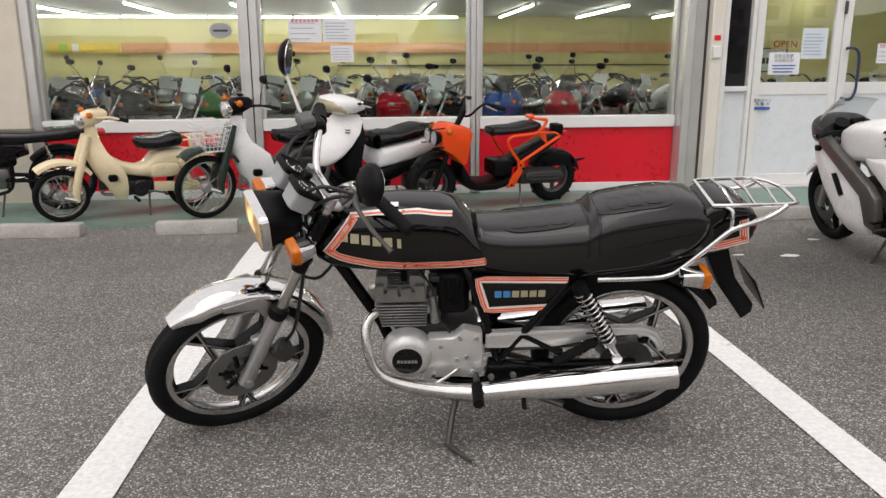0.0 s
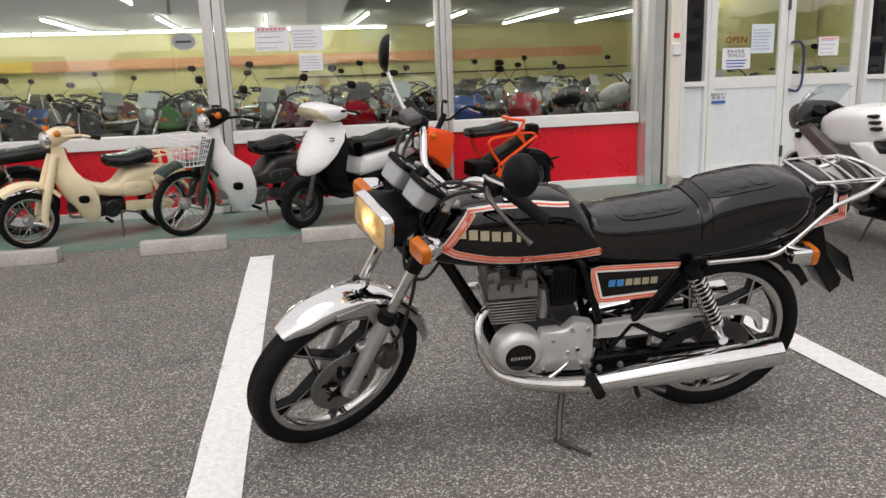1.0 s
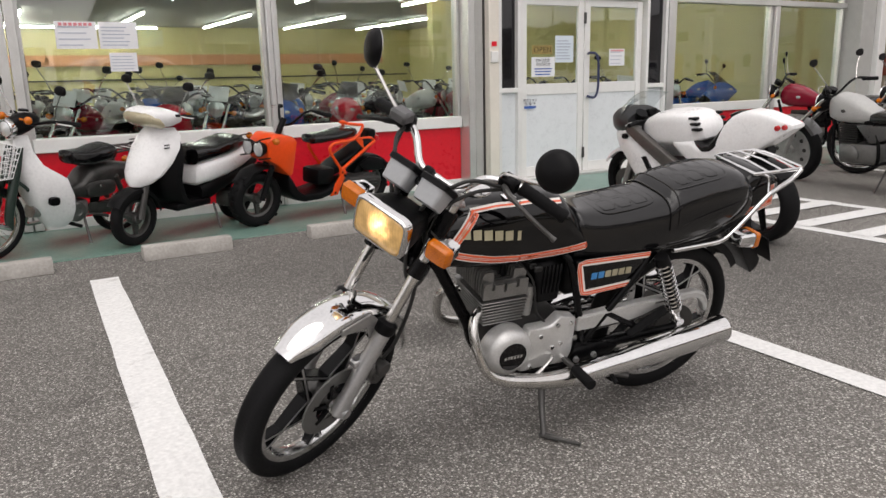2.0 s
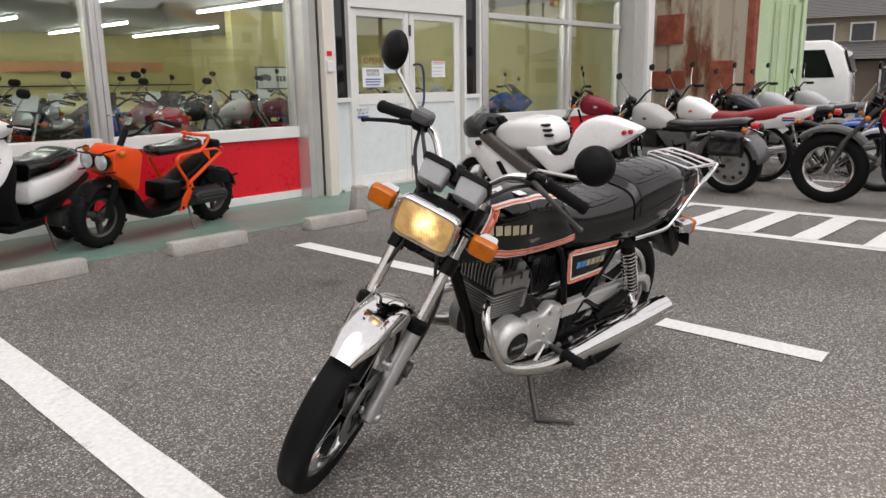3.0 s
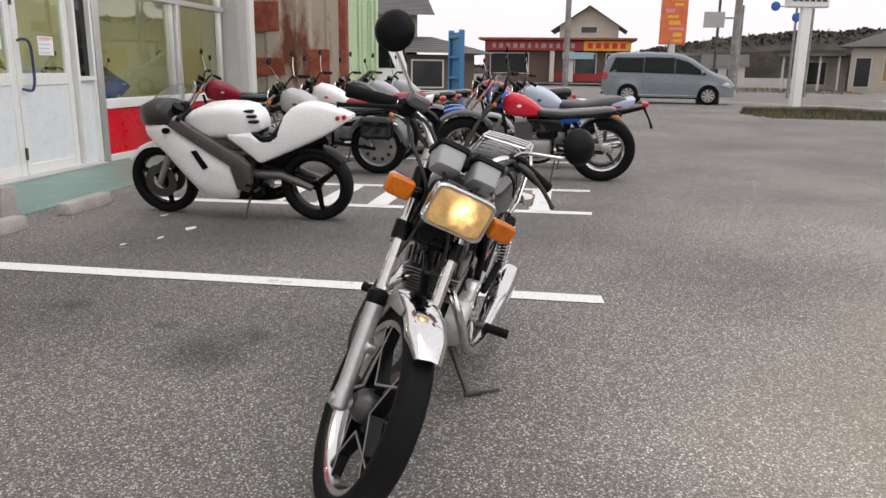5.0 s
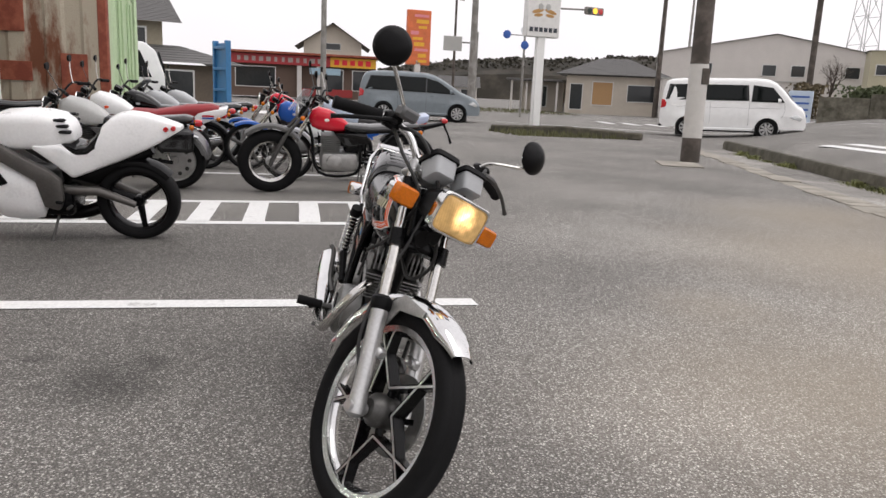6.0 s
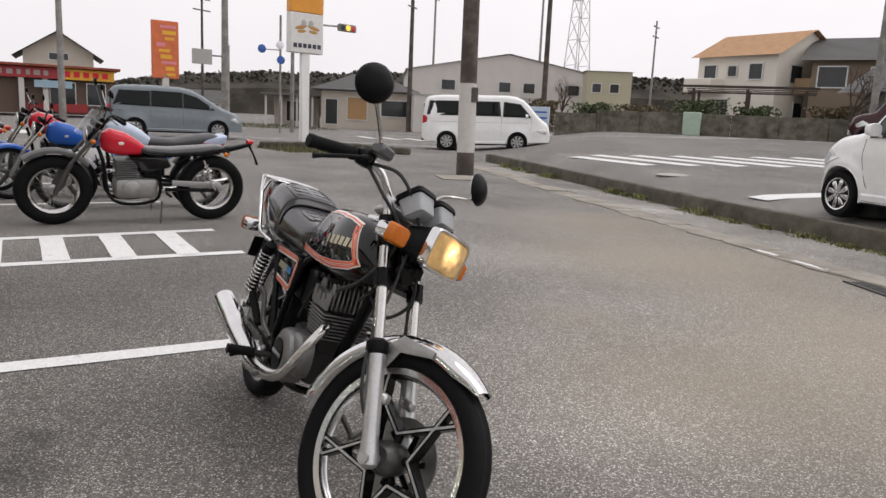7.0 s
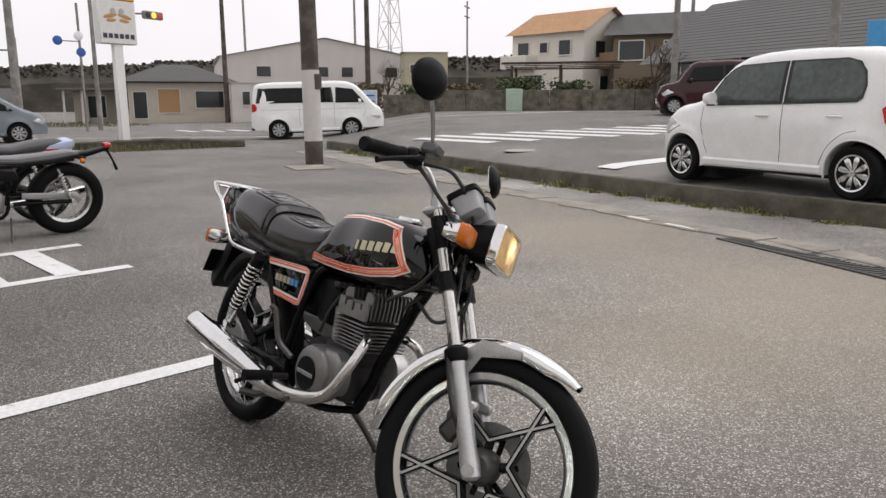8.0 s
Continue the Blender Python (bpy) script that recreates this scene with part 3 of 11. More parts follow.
# weeds along the kerb
rng = random.Random(4)
bm = bm_new()
tufts = []
for k in range(56):
    tufts.append((-2.4 + 16.5 * rng.random(), abs(rng.gauss(0, 0.05)), rng.choice((0.02, 0.03, 0.04, 0.05, 0.08, 0.13)), rng.uniform(0.04, 0.17)))
for k in range(5200):
    along, off, hmax, wide = tufts[int(rng.random() ** 1.2 * len(tufts))]
    u = along + rng.gauss(0, wide)
    p = KERB_O + KERB_D * u + KERB_N * (bend(u) - off - abs(rng.gauss(0, 0.05 + wide * 0.3)))
    hgt, a = hmax * rng.uniform(0.4, 1.0), rng.random() * 6.28
    d = V(math.cos(a), math.sin(a), 0)
    s = V(-d.y, d.x, 0) * (0.004 + 0.007 * rng.random())
    lean = d * hgt * (0.4 + 0.9 * rng.random())
    add_faces(bm, [p - s, p + s, p + s * 0.7 + lean * 0.5 + V(0, 0, hgt * 0.7), p + lean + V(0, 0, hgt), p - s * 0.7 + lean * 0.5 + V(0, 0, hgt * 0.7)], [(0, 1, 2, 4), (4, 2, 3)])
tagged(make("weeds", bm, mat("weed_green", (0.14, 0.15, 0.045), 0.75, var=0.7, scale=1.6)), "green and yellow weeds growing along the kerb", "weeds", kind="stuff")

# painted apron before the shop
bm = bm_new()
add_box(bm, (2.0, 6.72, 0.004), (16.6, 1.66, 0.012), 0.002)
tagged(make("apron", bm, GREEN_FLOOR), "worn green painted concrete apron along the shop front", "floor", kind="structure")

# wheel stops
for k, x in enumerate((-2.25, -1.125, 0.0, 1.17, 2.36, 3.42)):
    bm = bm_new()
    add_prism(bm, [(-0.065, 0), (0.065, 0), (0.05, 0.095), (-0.05, 0.095)], -0.295, 0.295, 0.008)
    ob = make("wheel_stop", bm, CONCRETE)
    ob.matrix_world = pose(x, 5.61 - 0.005 * (k % 2), 0.0, 0, 0, 90 + (k * 3) % 4 - 1.5)
    tagged(ob, "pale cast concrete wheel stop on the asphalt", "wheel stop", "wheel stops along the bays")
bm = bm_new()
add_prism(bm, [(-0.085, 0), (0.085, 0), (0.06, 0.24), (-0.05, 0.24)], -0.065, 0.065, 0.01)
ob = make("concrete_block", bm, CONCRETE)
ob.matrix_world = pose(2.9, 5.92, 0.008, 0, 0, -12)
tagged(ob, "short pale concrete block stood on end by the door", "block")

# ---- the shop ----
FY = 7.13


def bay(x0, x1, label):
    """One window bay: base board, red panel, white sill, glass."""
    w, c = x1 - x0, (x0 + x1) / 2
    solid("baseboard", (c, FY + 0.03, 0.05), (w, 0.1, 0.08), WHITE_PAINT, "white base strip under a red wall panel", "base", bev=0.004)
    solid("wall_panel", (c, FY + 0.05, 0.36), (w, 0.1, 0.54), RED_PANEL, "glossy red wall panel below the shop window", "wall", bev=0.003)
    win = thing("window_1", Matrix.Translation((c, FY, 0)), label, "window", kind="structure")
    b = bm_new()
    add_box(b, (0, 0.04, 0.685), (w, 0.16, 0.11), 0.006)
    part("window_sill", b, WHITE_PAINT, win)
    b = bm_new()
    add_box(b, (0, 0.05, 2.42), (w, 0.1, 0.08), 0.004)
    for sx in (-1, 1):
        add_box(b, (sx * (w / 2 - 0.015), 0.05, 1.56), (0.03, 0.1, 1.64), 0.003)
    part("window_frame", b, ALU_FRAME, win)
    b = bm_new()
    add_box(b, (0, 0.05, 1.56), (w - 0.06, 0.006, 1.64))
    pane = part("pane", b, PANE, win)
    pane.visible_shadow = False
    return win


def mullion(x, w, y=FY, d=0.14):
    solid("trim", (x, y + d / 2 - 0.05, 1.24), (w, d, 2.44), ALU_FRAME, "silver aluminium window mullion", "mullion", bev=0.004)


WIN = "large shop window in aluminium frame, motorcycles behind it"
bay(-2.75, -0.95, WIN)
bay(-0.80, 1.135, WIN)
bay(1.225, 3.15, WIN)
for x, w in ((-0.915, 0.07), (-0.835, 0.07), (1.16, 0.045), (1.205, 0.036), (-2.79, 0.08)):
    mullion(x, w)
solid("wall_corner", (-3.0, FY + 0.02, 1.5), (0.34, 0.2, 3.0), BEIGE, "beige ribbed pillar of the shop front", "pillar", bev=0.01)
solid("wall_west", (-6.6, FY + 0.1, 1.5), (6.86, 0.2, 3.0), BEIGE, "beige shop wall", "wall")
# posts beside the entrance
solid("post", (3.195, 7.06, 1.5), (0.08, 0.2, 3.0), ALU_FRAME, "pale aluminium post beside the shop window", "post", bev=0.006)
solid("post", (3.295, 7.08, 1.5), (0.12, 0.16, 3.0), GREY_POST, "grey recessed post beside the shop entrance", "post", bev=0.006)
solid("post", (3.364, 7.07, 1.5), (0.014, 0.16, 3.0), STEEL_DARK_PAINT, "dark gap strip beside the post", "post")
solid("post", (3.435, 6.99, 1.5), (0.125, 0.16, 3.0), PALE_BEIGE, "pale beige steel post beside the shop entrance", "post", bev=0.01)
solid("trim", (3.54, 7.03, 1.24), (0.06, 0.12, 2.44), WHITE_PAINT, "white door frame upright", "frame", bev=0.004)
solid("meter_box", (3.43, 6.9, 1.33), (0.085, 0.03, 0.11), WHITE_PAINT, "small white wall box with a red sticker above", "box", kind="", bev=0.006)
solid("sticker", (3.43, 6.905, 1.46), (0.06, 0.006, 0.045), RED_PANEL, "small red and white sticker on the post", "sticker", kind="")


def sidelight(x0, x1):
    w, c = x1 - x0, (x0 + x1) / 2
    s = thing("window_2", Matrix.Translation((c, FY, 0)), "narrow dark sidelight over a white panel", "window", kind="structure")
    b = bm_new()
    for sx in (-1, 1):
        add_box(b, (sx * (w / 2 - 0.02), 0.02, 1.23), (0.04, 0.12, 2.44), 0.004)
    add_box(b, (0, 0.02, 0.985), (w - 0.08, 0.12, 0.05), 0.004)
    part("window_frame", b, WHITE_PAINT, s)
    b = bm_new()
    add_box(b, (0, 0.03, 0.485), (w - 0.08, 0.05, 0.95), 0.003)
    part("panel", b, DOOR_WHITE, s)
    b = bm_new()
    add_box(b, (0, 0.03, 1.7), (w - 0.08, 0.02, 1.38))
    part("pane", b, DARK_PANE, s)


sidelight(3.575, 3.9)
sidelight(5.74, 6.08)


def door_leaf(x0, x1, handle):
    w, c = x1 - x0, (x0 + x1) / 2
    d = thing("door_1", Matrix.Translation((c, FY, 0)), "closed white aluminium shop door with glazed top", "door", kind="structure")
    b = bm_new()
    for sx in (-1, 1):
        add_box(b, (sx * (w / 2 - 0.04), 0.03, 0.985), (0.08, 0.05, 1.93), 0.004)
    for z, hh in ((0.08, 0.12), (0.985, 0.12), (1.915, 0.08)):
        add_box(b, (0, 0.032, z), (w - 0.16, 0.046, hh), 0.004)
    part("door_frame", b, WHITE_PAINT, d)
    b = bm_new()
    add_box(b, (0, 0.035, 0.53), (w - 0.16, 0.03, 0.79))
    part("panel", b, DOOR_WHITE, d)
    b = bm_new()
    add_box(b, (0, 0.035, 1.46), (w - 0.16, 0.006, 0.84))
    p = part("pane", b, PANE, d)
    p.visible_shadow = False
    for z in (0.25, 1.75):
        b = bm_new()
        add_tube(b, [(-handle * (w / 2 + 0.0), -0.005, z - 0.06), (-handle * (w / 2), -0.005, z + 0.06)], 0.012, 8)
        part("hinge", b, STEEL_DARK, d)
    if handle > 0:
        hx = -w / 2 + 0.05
        b = bm_new()
        add_tube(b, smooth_path([(hx, 0.0, 1.36), (hx - 0.02, -0.05, 1.37), (hx + 0.05, -0.07, 1.36), (hx + 0.09, -0.07, 1.28), (hx + 0.095, -0.07, 1.1), (hx + 0.09, -0.07, 0.96), (hx + 0.05, -0.07, 0.88), (hx, -0.05, 0.88), (hx, 0.0, 0.89)], 5), 0.014, 8)
        part("door_handle", b, mat("navy_handle", (0.02, 0.03, 0.09), 0.3), d, "navy blue bent tube handle")
    return d


left_leaf = door_leaf(3.93, 4.81, -1)
right_leaf = door_leaf(4.82, 5.70, 1)
solid("lintel", (4.82, FY + 0.03, 2.2), (1.86, 0.12, 0.48), WHITE_PAINT, "white panel over the shop door", "lintel", bev=0.004)
solid("step", (4.82, 7.08, 0.02), (2.4, 0.2, 0.03), ALU_FRAME, "metal door sill", "sill", bev=0.004)

# right-hand window bays, with a transom
mullion(6.15, 0.12)
bay(6.22, 8.06, "shop window in aluminium frame over a red panel")
bay(8.16, 9.62, "shop window in aluminium frame over a red panel")
mullion(8.11, 0.08)
solid("trim", (7.9, FY, 1.99), (3.4, 0.12, 0.07), ALU_FRAME, "aluminium window transom", "transom", bev=0.004)
solid("post", (9.82, 7.02, 1.5), (0.32, 0.3, 3.0), GREY_POST, "grey corner post of the shop", "post", bev=0.01)
solid("post", (10.08, 6.95, 1.5), (0.18, 0.3, 3.0), WHITE_PAINT, "white corner post of the shop", "post", bev=0.01)
# front wall carried up out of view, for the light and reflections
solid("wall_front", (0.1, FY + 0.06, 3.0), (20.2, 0.2, 1.08), BEIGE, "shop front wall over the windows", "wall")
solid("wall_east", (10.12, 14.2, 1.77), (0.16, 14.0, 3.54), BEIGE, "end wall of the shop", "wall")
solid("wall_inner_west", (-9.9, 14.2, 1.4), (0.16, 14.0, 2.8), YELLOW_WALL, "pale yellow inner wall of the shop", "wall")
solid("wall_inner_east", (9.98, 14.2, 1.3), (0.1, 13.6, 2.6), YELLOW_WALL, "pale yellow inner wall of the shop", "wall")
solid("wall_north", (0.1, 21.1, 1.77), (20.2, 0.16, 3.54), YELLOW_WALL, "pale yellow back wall of the shop", "wall")
solid("floor", (0.1, 14.15, -0.04), (19.8, 13.9, 0.1), INNER_FLOOR, "grey shop floor", "floor")
solid("ceiling", (0.1, 14.15, 2.56), (19.8, 13.8, 0.08), CEILING, "grey ceiling boards", "ceiling")
# unseen roof slab, added to keep sky light out of the shop
solid("roof", (0.1, 14.1, 3.6), (20.8, 14.6, 0.12), GREY_POST, "flat roof slab added over the shop, out of view", "roof")
solid("wall_board", (-7.1, 20.96, 1.71), (1.8, 0.06, 0.26), mat("amber_board", (0.8, 0.55, 0.1), 0.6), "yellow board along the back wall of the shop", "board", kind="")
solid("wall_board", (1.4, 20.96, 1.71), (15.15, 0.06, 0.26), mat("salmon_board", (0.72, 0.36, 0.19), 0.6), "long salmon board along the back wall of the shop", "board", kind="")
solid("wall_rail", (4.6, 20.98, 1.24), (10.4, 0.04, 0.035), STEEL_DARK_PAINT, "thin dark rail along the back wall of the shop", "rail", kind="")
solid("wall_notice", (-7.62, 20.92, 1.72), (0.22, 0.004, 0.16), mat("green_card", (0.3, 0.6, 0.08), 0.7), "small green card on a yellow board", "notice", kind="")
solid("wall_notice", (-7.32, 20.92, 1.72), (0.17, 0.004, 0.2), PAPER, "small white card on a yellow board", "notice", kind="")


def tube_lamp(x, y, along_y, n=1):
    m = pose(x, y, 2.49, 0, 0, 90 if along_y else 0)
    lamp = thing("ceiling_lamp", m, "white fluorescent tube lamp fixed under the ceiling, lit", "lamp", "ceiling lamps")
    b = bm_new()
    add_box(b, (0, 0, 0.0), (2.08, 0.06, 0.04), 0.006)
    part("housing", b, WHITE_PAINT, lamp)
    b = bm_new()
    add_tube(b, [(-1.03, 0, -0.045), (1.03, 0, -0.045)], 0.022, 8)
    part("tube", b, TUBE_GLOW, lamp, "glowing tube")
    return lamp


lamp = tube_lamp(-9.1, 20.2, False)
for k in range(1, 6):
    copy_thing(lamp, pose(-9.1 + 2.13 * k, 20.2, 2.49))
for k in range(8):
    x = -6.62 + 2.06 * k
    for y in (17.1, 19.05, 10.2, 12.3):
        if y > 15 or k in (1, 2, 4, 5, 6, 7):
            copy_thing(lamp, pose(x, y, 2.49, 0, 0, 90))


def notice(x, z, w, h, rows, y, head=None, m=None, board=PAPER, label="white printed notice taped to the glass"):
    """A paper with unreadable lines of print."""
    n = thing("notice", Matrix.Translation((x, y, z)), label, "notice", "notices")
    b = bm_new()
    add_box(b, (0, 0, 0), (w, 0.002, h))
    part("paper", b, board, n)
    if not rows:
        return n
    rr = random.Random(int(x * 100))
    b = bm_new()
    for k in range(rows):
        lw = w * (0.55 + 0.3 * rr.random())
        add_box(b, (-(w * 0.86 - lw) / 2, -0.003, h * (0.30 - 0.66 * k / max(1, rows - 1))), (lw, 0.002, h * 0.035))
    part("print", b, PALE_INK, n)
    if head:
        for k in range(7):
            b = bm_new()
            add_box(b, (-w * 0.36 + k * w * 0.12, -0.003, h * 0.4), (w * 0.085, 0.002, h * 0.11))
            part("heading_mark", b, head, n)
    return n


notice(-0.385, 1.535, 0.3, 0.21, 4, FY + 0.044, PINK_INK)
notice(-0.075, 1.535, 0.29, 0.21, 6, FY + 0.044)
notice(-0.055, 1.325, 0.21, 0.15, 5, FY + 0.044)
hours = notice(4.25, 1.225, 0.32, 0.21, 0, FY + 0.028)
letters("heading", "定休日変更\n  のお知らせ", 0.04, INK, hours, pose(-0.01, -0.003, 0.055, 90), 0.0006)
b = bm_new()
for k in range(3):
    add_box(b, (-0.005 * k, -0.003, -0.02 - 0.03 * k), (0.24 - 0.02 * k, 0.002, 0.012))
part("print", b, BLUE_INK, hours)
notice(4.545, 1.415, 0.26, 0.29, 7, FY + 0.028, board=mat("pale_blue_paper", (0.66, 0.74, 0.8), 0.8, var=0.03))
notice(5.33, 1.32, 0.24, 0.19, 4, FY + 0.028, PINK_INK)
op = thing("open_sign", Matrix.Translation((4.255, FY + 0.055, 1.41)), "small wooden board with painted letters hung in the door", "sign")
b = bm_new()
add_box(b, (0, 0, 0), (0.275, 0.012, 0.095), 0.003)
part("board", b, mat("pale_wood", (0.8, 0.5, 0.2), 0.6, var=0.2, scale=15), op)
letters("lettering", "OPEN", 0.09, mat("brown_paint", (0.02, 0.008, 0.004), 0.6), op, pose(0, -0.008, -0.031, 90), 0.001, 1.1)
cctv = thing("camera_notice", Matrix.Translation((4.05, FY - 0.002, 0.83)), "small notice lettered on the white door panel", "notice")
b = bm_new()
add_box(b, (0, 0, -0.035), (0.16, 0.003, 0.028))
part("stripe", b, BLUE_INK, cctv)
letters("lettering", "防犯カメラ\n作  動  中", 0.036, INK, cctv, pose(0, -0.003, 0.03, 90), 0.0006)
ov = thing("window_sticker", Matrix.Translation((-1.14, FY + 0.042, 1.53)), "grey oval sticker on the window glass", "sticker")
b = bm_new()
add_rings(b, [oval((0, dy, 0), 0.1, 0.07, 24, 2.0, "xz") for dy in (0, 0.002)])
part("disc", b, GREY_PLASTIC, ov)
b = bm_new()
add_box(b, (0, -0.002, 0), (0.13, 0.002, 0.018))
part("print", b, INK, ov)
# framed mark on the far wall, drawn as plain shapes
fs = thing("framed_sign", Matrix.Translation((7.12, 13.0, 1.3)) @ Matrix.Scale(0.64, 4), "black framed white sign on the shop wall", "sign")
b = bm_new()
add_box(b, (0, 0, 0), (1.5, 0.03, 0.62))
part("board", b, PAPER, fs)
b = bm_new()
for sx in (-1, 1):
    add_box(b, (sx * 0.75, -0.02, 0), (0.04, 0.03, 0.66))
for sz in (-1, 1):
    add_box(b, (0, -0.02, sz * 0.31), (1.5, 0.03, 0.04))
part("frame", b, INK, fs)
b = bm_new()
for k in range(6):
    add_box(b, (-0.02 + k * 0.12, -0.02, -0.02), (0.09, 0.006, 0.16))
for k in range(3):
    add_ball(b, (-0.46 + 0.13 * (k - 1), -0.02, 0.03 * (1 - abs(k - 1))), (0.1, 0.004, 0.09), 12, 6)
part("print", b, INK, fs)
solid("partition", (8.0, 13.12, 1.3), (3.6, 0.2, 2.6), YELLOW_WALL, "pale yellow partition in the shop", "wall", kind="structure")


# ---- the black motorcycle on its side stand ----
def lens_mat(name):
    """Ribbed headlight glass with a lit bulb behind it."""
    m = bpy.data.materials.new(name)
    m.use_nodes = True
    nt = m.node_tree
    N, L = nt.nodes, nt.links
    b = N["Principled BSDF"]
    co = N.new("ShaderNodeTexCoord")
    gen = co.outputs["Generated"]
    wave = N.new("ShaderNodeTexWave")
    wave.bands_direction = "Y"
    wave.inputs["Scale"].default_value, wave.inputs["Distortion"].default_value = 7.0, 0.3
    L.new(gen, wave.inputs["Vector"])
    dist = N.new("ShaderNodeVectorMath")
    dist.operation = "DISTANCE"
    dist.inputs[1].default_value = (0.5, 0.5, 0.56)
    L.new(gen, dist.inputs[0])
    nz = N.new("ShaderNodeTexNoise")
    nz.inputs["Scale"].default_value = 4.5
    L.new(gen, nz.inputs["Vector"])
    r = N.new("ShaderNodeMapRange")
    r.inputs["From Min"].default_value, r.inputs["From Max"].default_value = 0.0, 0.5
    r.inputs["To Min"].default_value, r.inputs["To Max"].default_value = 1.0, 0.0
    L.new(dist.outputs["Value"], r.inputs["Value"])
    core = N.new("ShaderNodeMath")
    core.operation, core.inputs[1].default_value = "POWER", 3.2
    L.new(r.outputs[0], core.inputs[0])
    glow = N.new("ShaderNodeMath")
    glow.operation, glow.inputs[1].default_value, glow.inputs[2].default_value = "MULTIPLY_ADD", 11.0, 0.16
    L.new(core.outputs[0], glow.inputs[0])
    k = N.new("ShaderNodeMath")
    k.operation = "MULTIPLY"
    r2 = N.new("ShaderNodeMapRange")
    r2.inputs["From Min"].default_value, r2.inputs["From Max"].default_value = 0.35, 0.65
    r2.inputs["To Min"].default_value, r2.inputs["To Max"].default_value = 0.5, 1.5
    L.new(nz.outputs[0], r2.inputs["Value"])
    L.new(glow.outputs[0], k.inputs[0])
    L.new(r2.outputs[0], k.inputs[1])
    ribs = N.new("ShaderNodeMapRange")
    ribs.inputs["To Min"].default_value, ribs.inputs["To Max"].default_value = 0.86, 1.1
    L.new(wave.outputs[0], ribs.inputs["Value"])
    k2 = N.new("ShaderNodeMath")
    k2.operation = "MULTIPLY"
    L.new(k.outputs[0], k2.inputs[0])
    L.new(ribs.outputs[0], k2.inputs[1])
    L.new(k2.outputs[0], b.inputs["Emission Strength"])
    b.inputs["Emission Color"].default_value = (1.0, 0.62, 0.24, 1)
    b.inputs["Base Color"].default_value = (0.5, 0.3, 0.1, 1)
    b.inputs["Roughness"].default_value, b.inputs["Coat Weight"].default_value = 0.12, 1.0
    bp = N.new("ShaderNodeBump")
    bp.inputs["Strength"].default_value, bp.inputs["Distance"].default_value = 0.2, 0.004
    L.new(wave.outputs[0], bp.inputs["Height"])
    L.new(bp.outputs[0], b.inputs["Normal"])
    return m


HEADLIGHT_GLASS = lens_mat("headlight_glass")
WB = 1.275
RAKE = radians(27)
AXIS = V(-math.sin(RAKE), 0, math.cos(RAKE))
PIVOT = V(1.39, 0, 0)
STEER = Matrix.Translation(PIVOT) @ Matrix.Rotation(radians(29.3), 4, AXIS) @ Matrix.Translation(-PIVOT)
BIKE_AT = pose(0.987, 2.334, 0.0, 0, 0, 175.54) @ pose(0, 0, 0, -14.55, 0, 0) @ pose(0, 0, 0, 0, 0.7, 0)
bike = thing("motorcycle", BIKE_AT, "black motorcycle with orange stripes, headlight lit, leaning on its side stand", "motorcycle")


def tyre_profile(R, rim, w, grooves=()):
    rc, a = (R + rim) / 2, (R - rim) / 2
    out = []
    for k in range(28):
        t = 2 * math.pi * k / 28
        c, s = math.cos(t), math.sin(t)
        rr = rc + math.copysign(abs(c) ** 0.8, c) * a
        hh = math.copysign(abs(s) ** 0.85, s) * w
        if c > 0.55 and any(abs(hh - g) < 0.004 for g in grooves):
            rr -= 0.004
        out.append((rr, hh))
    return out


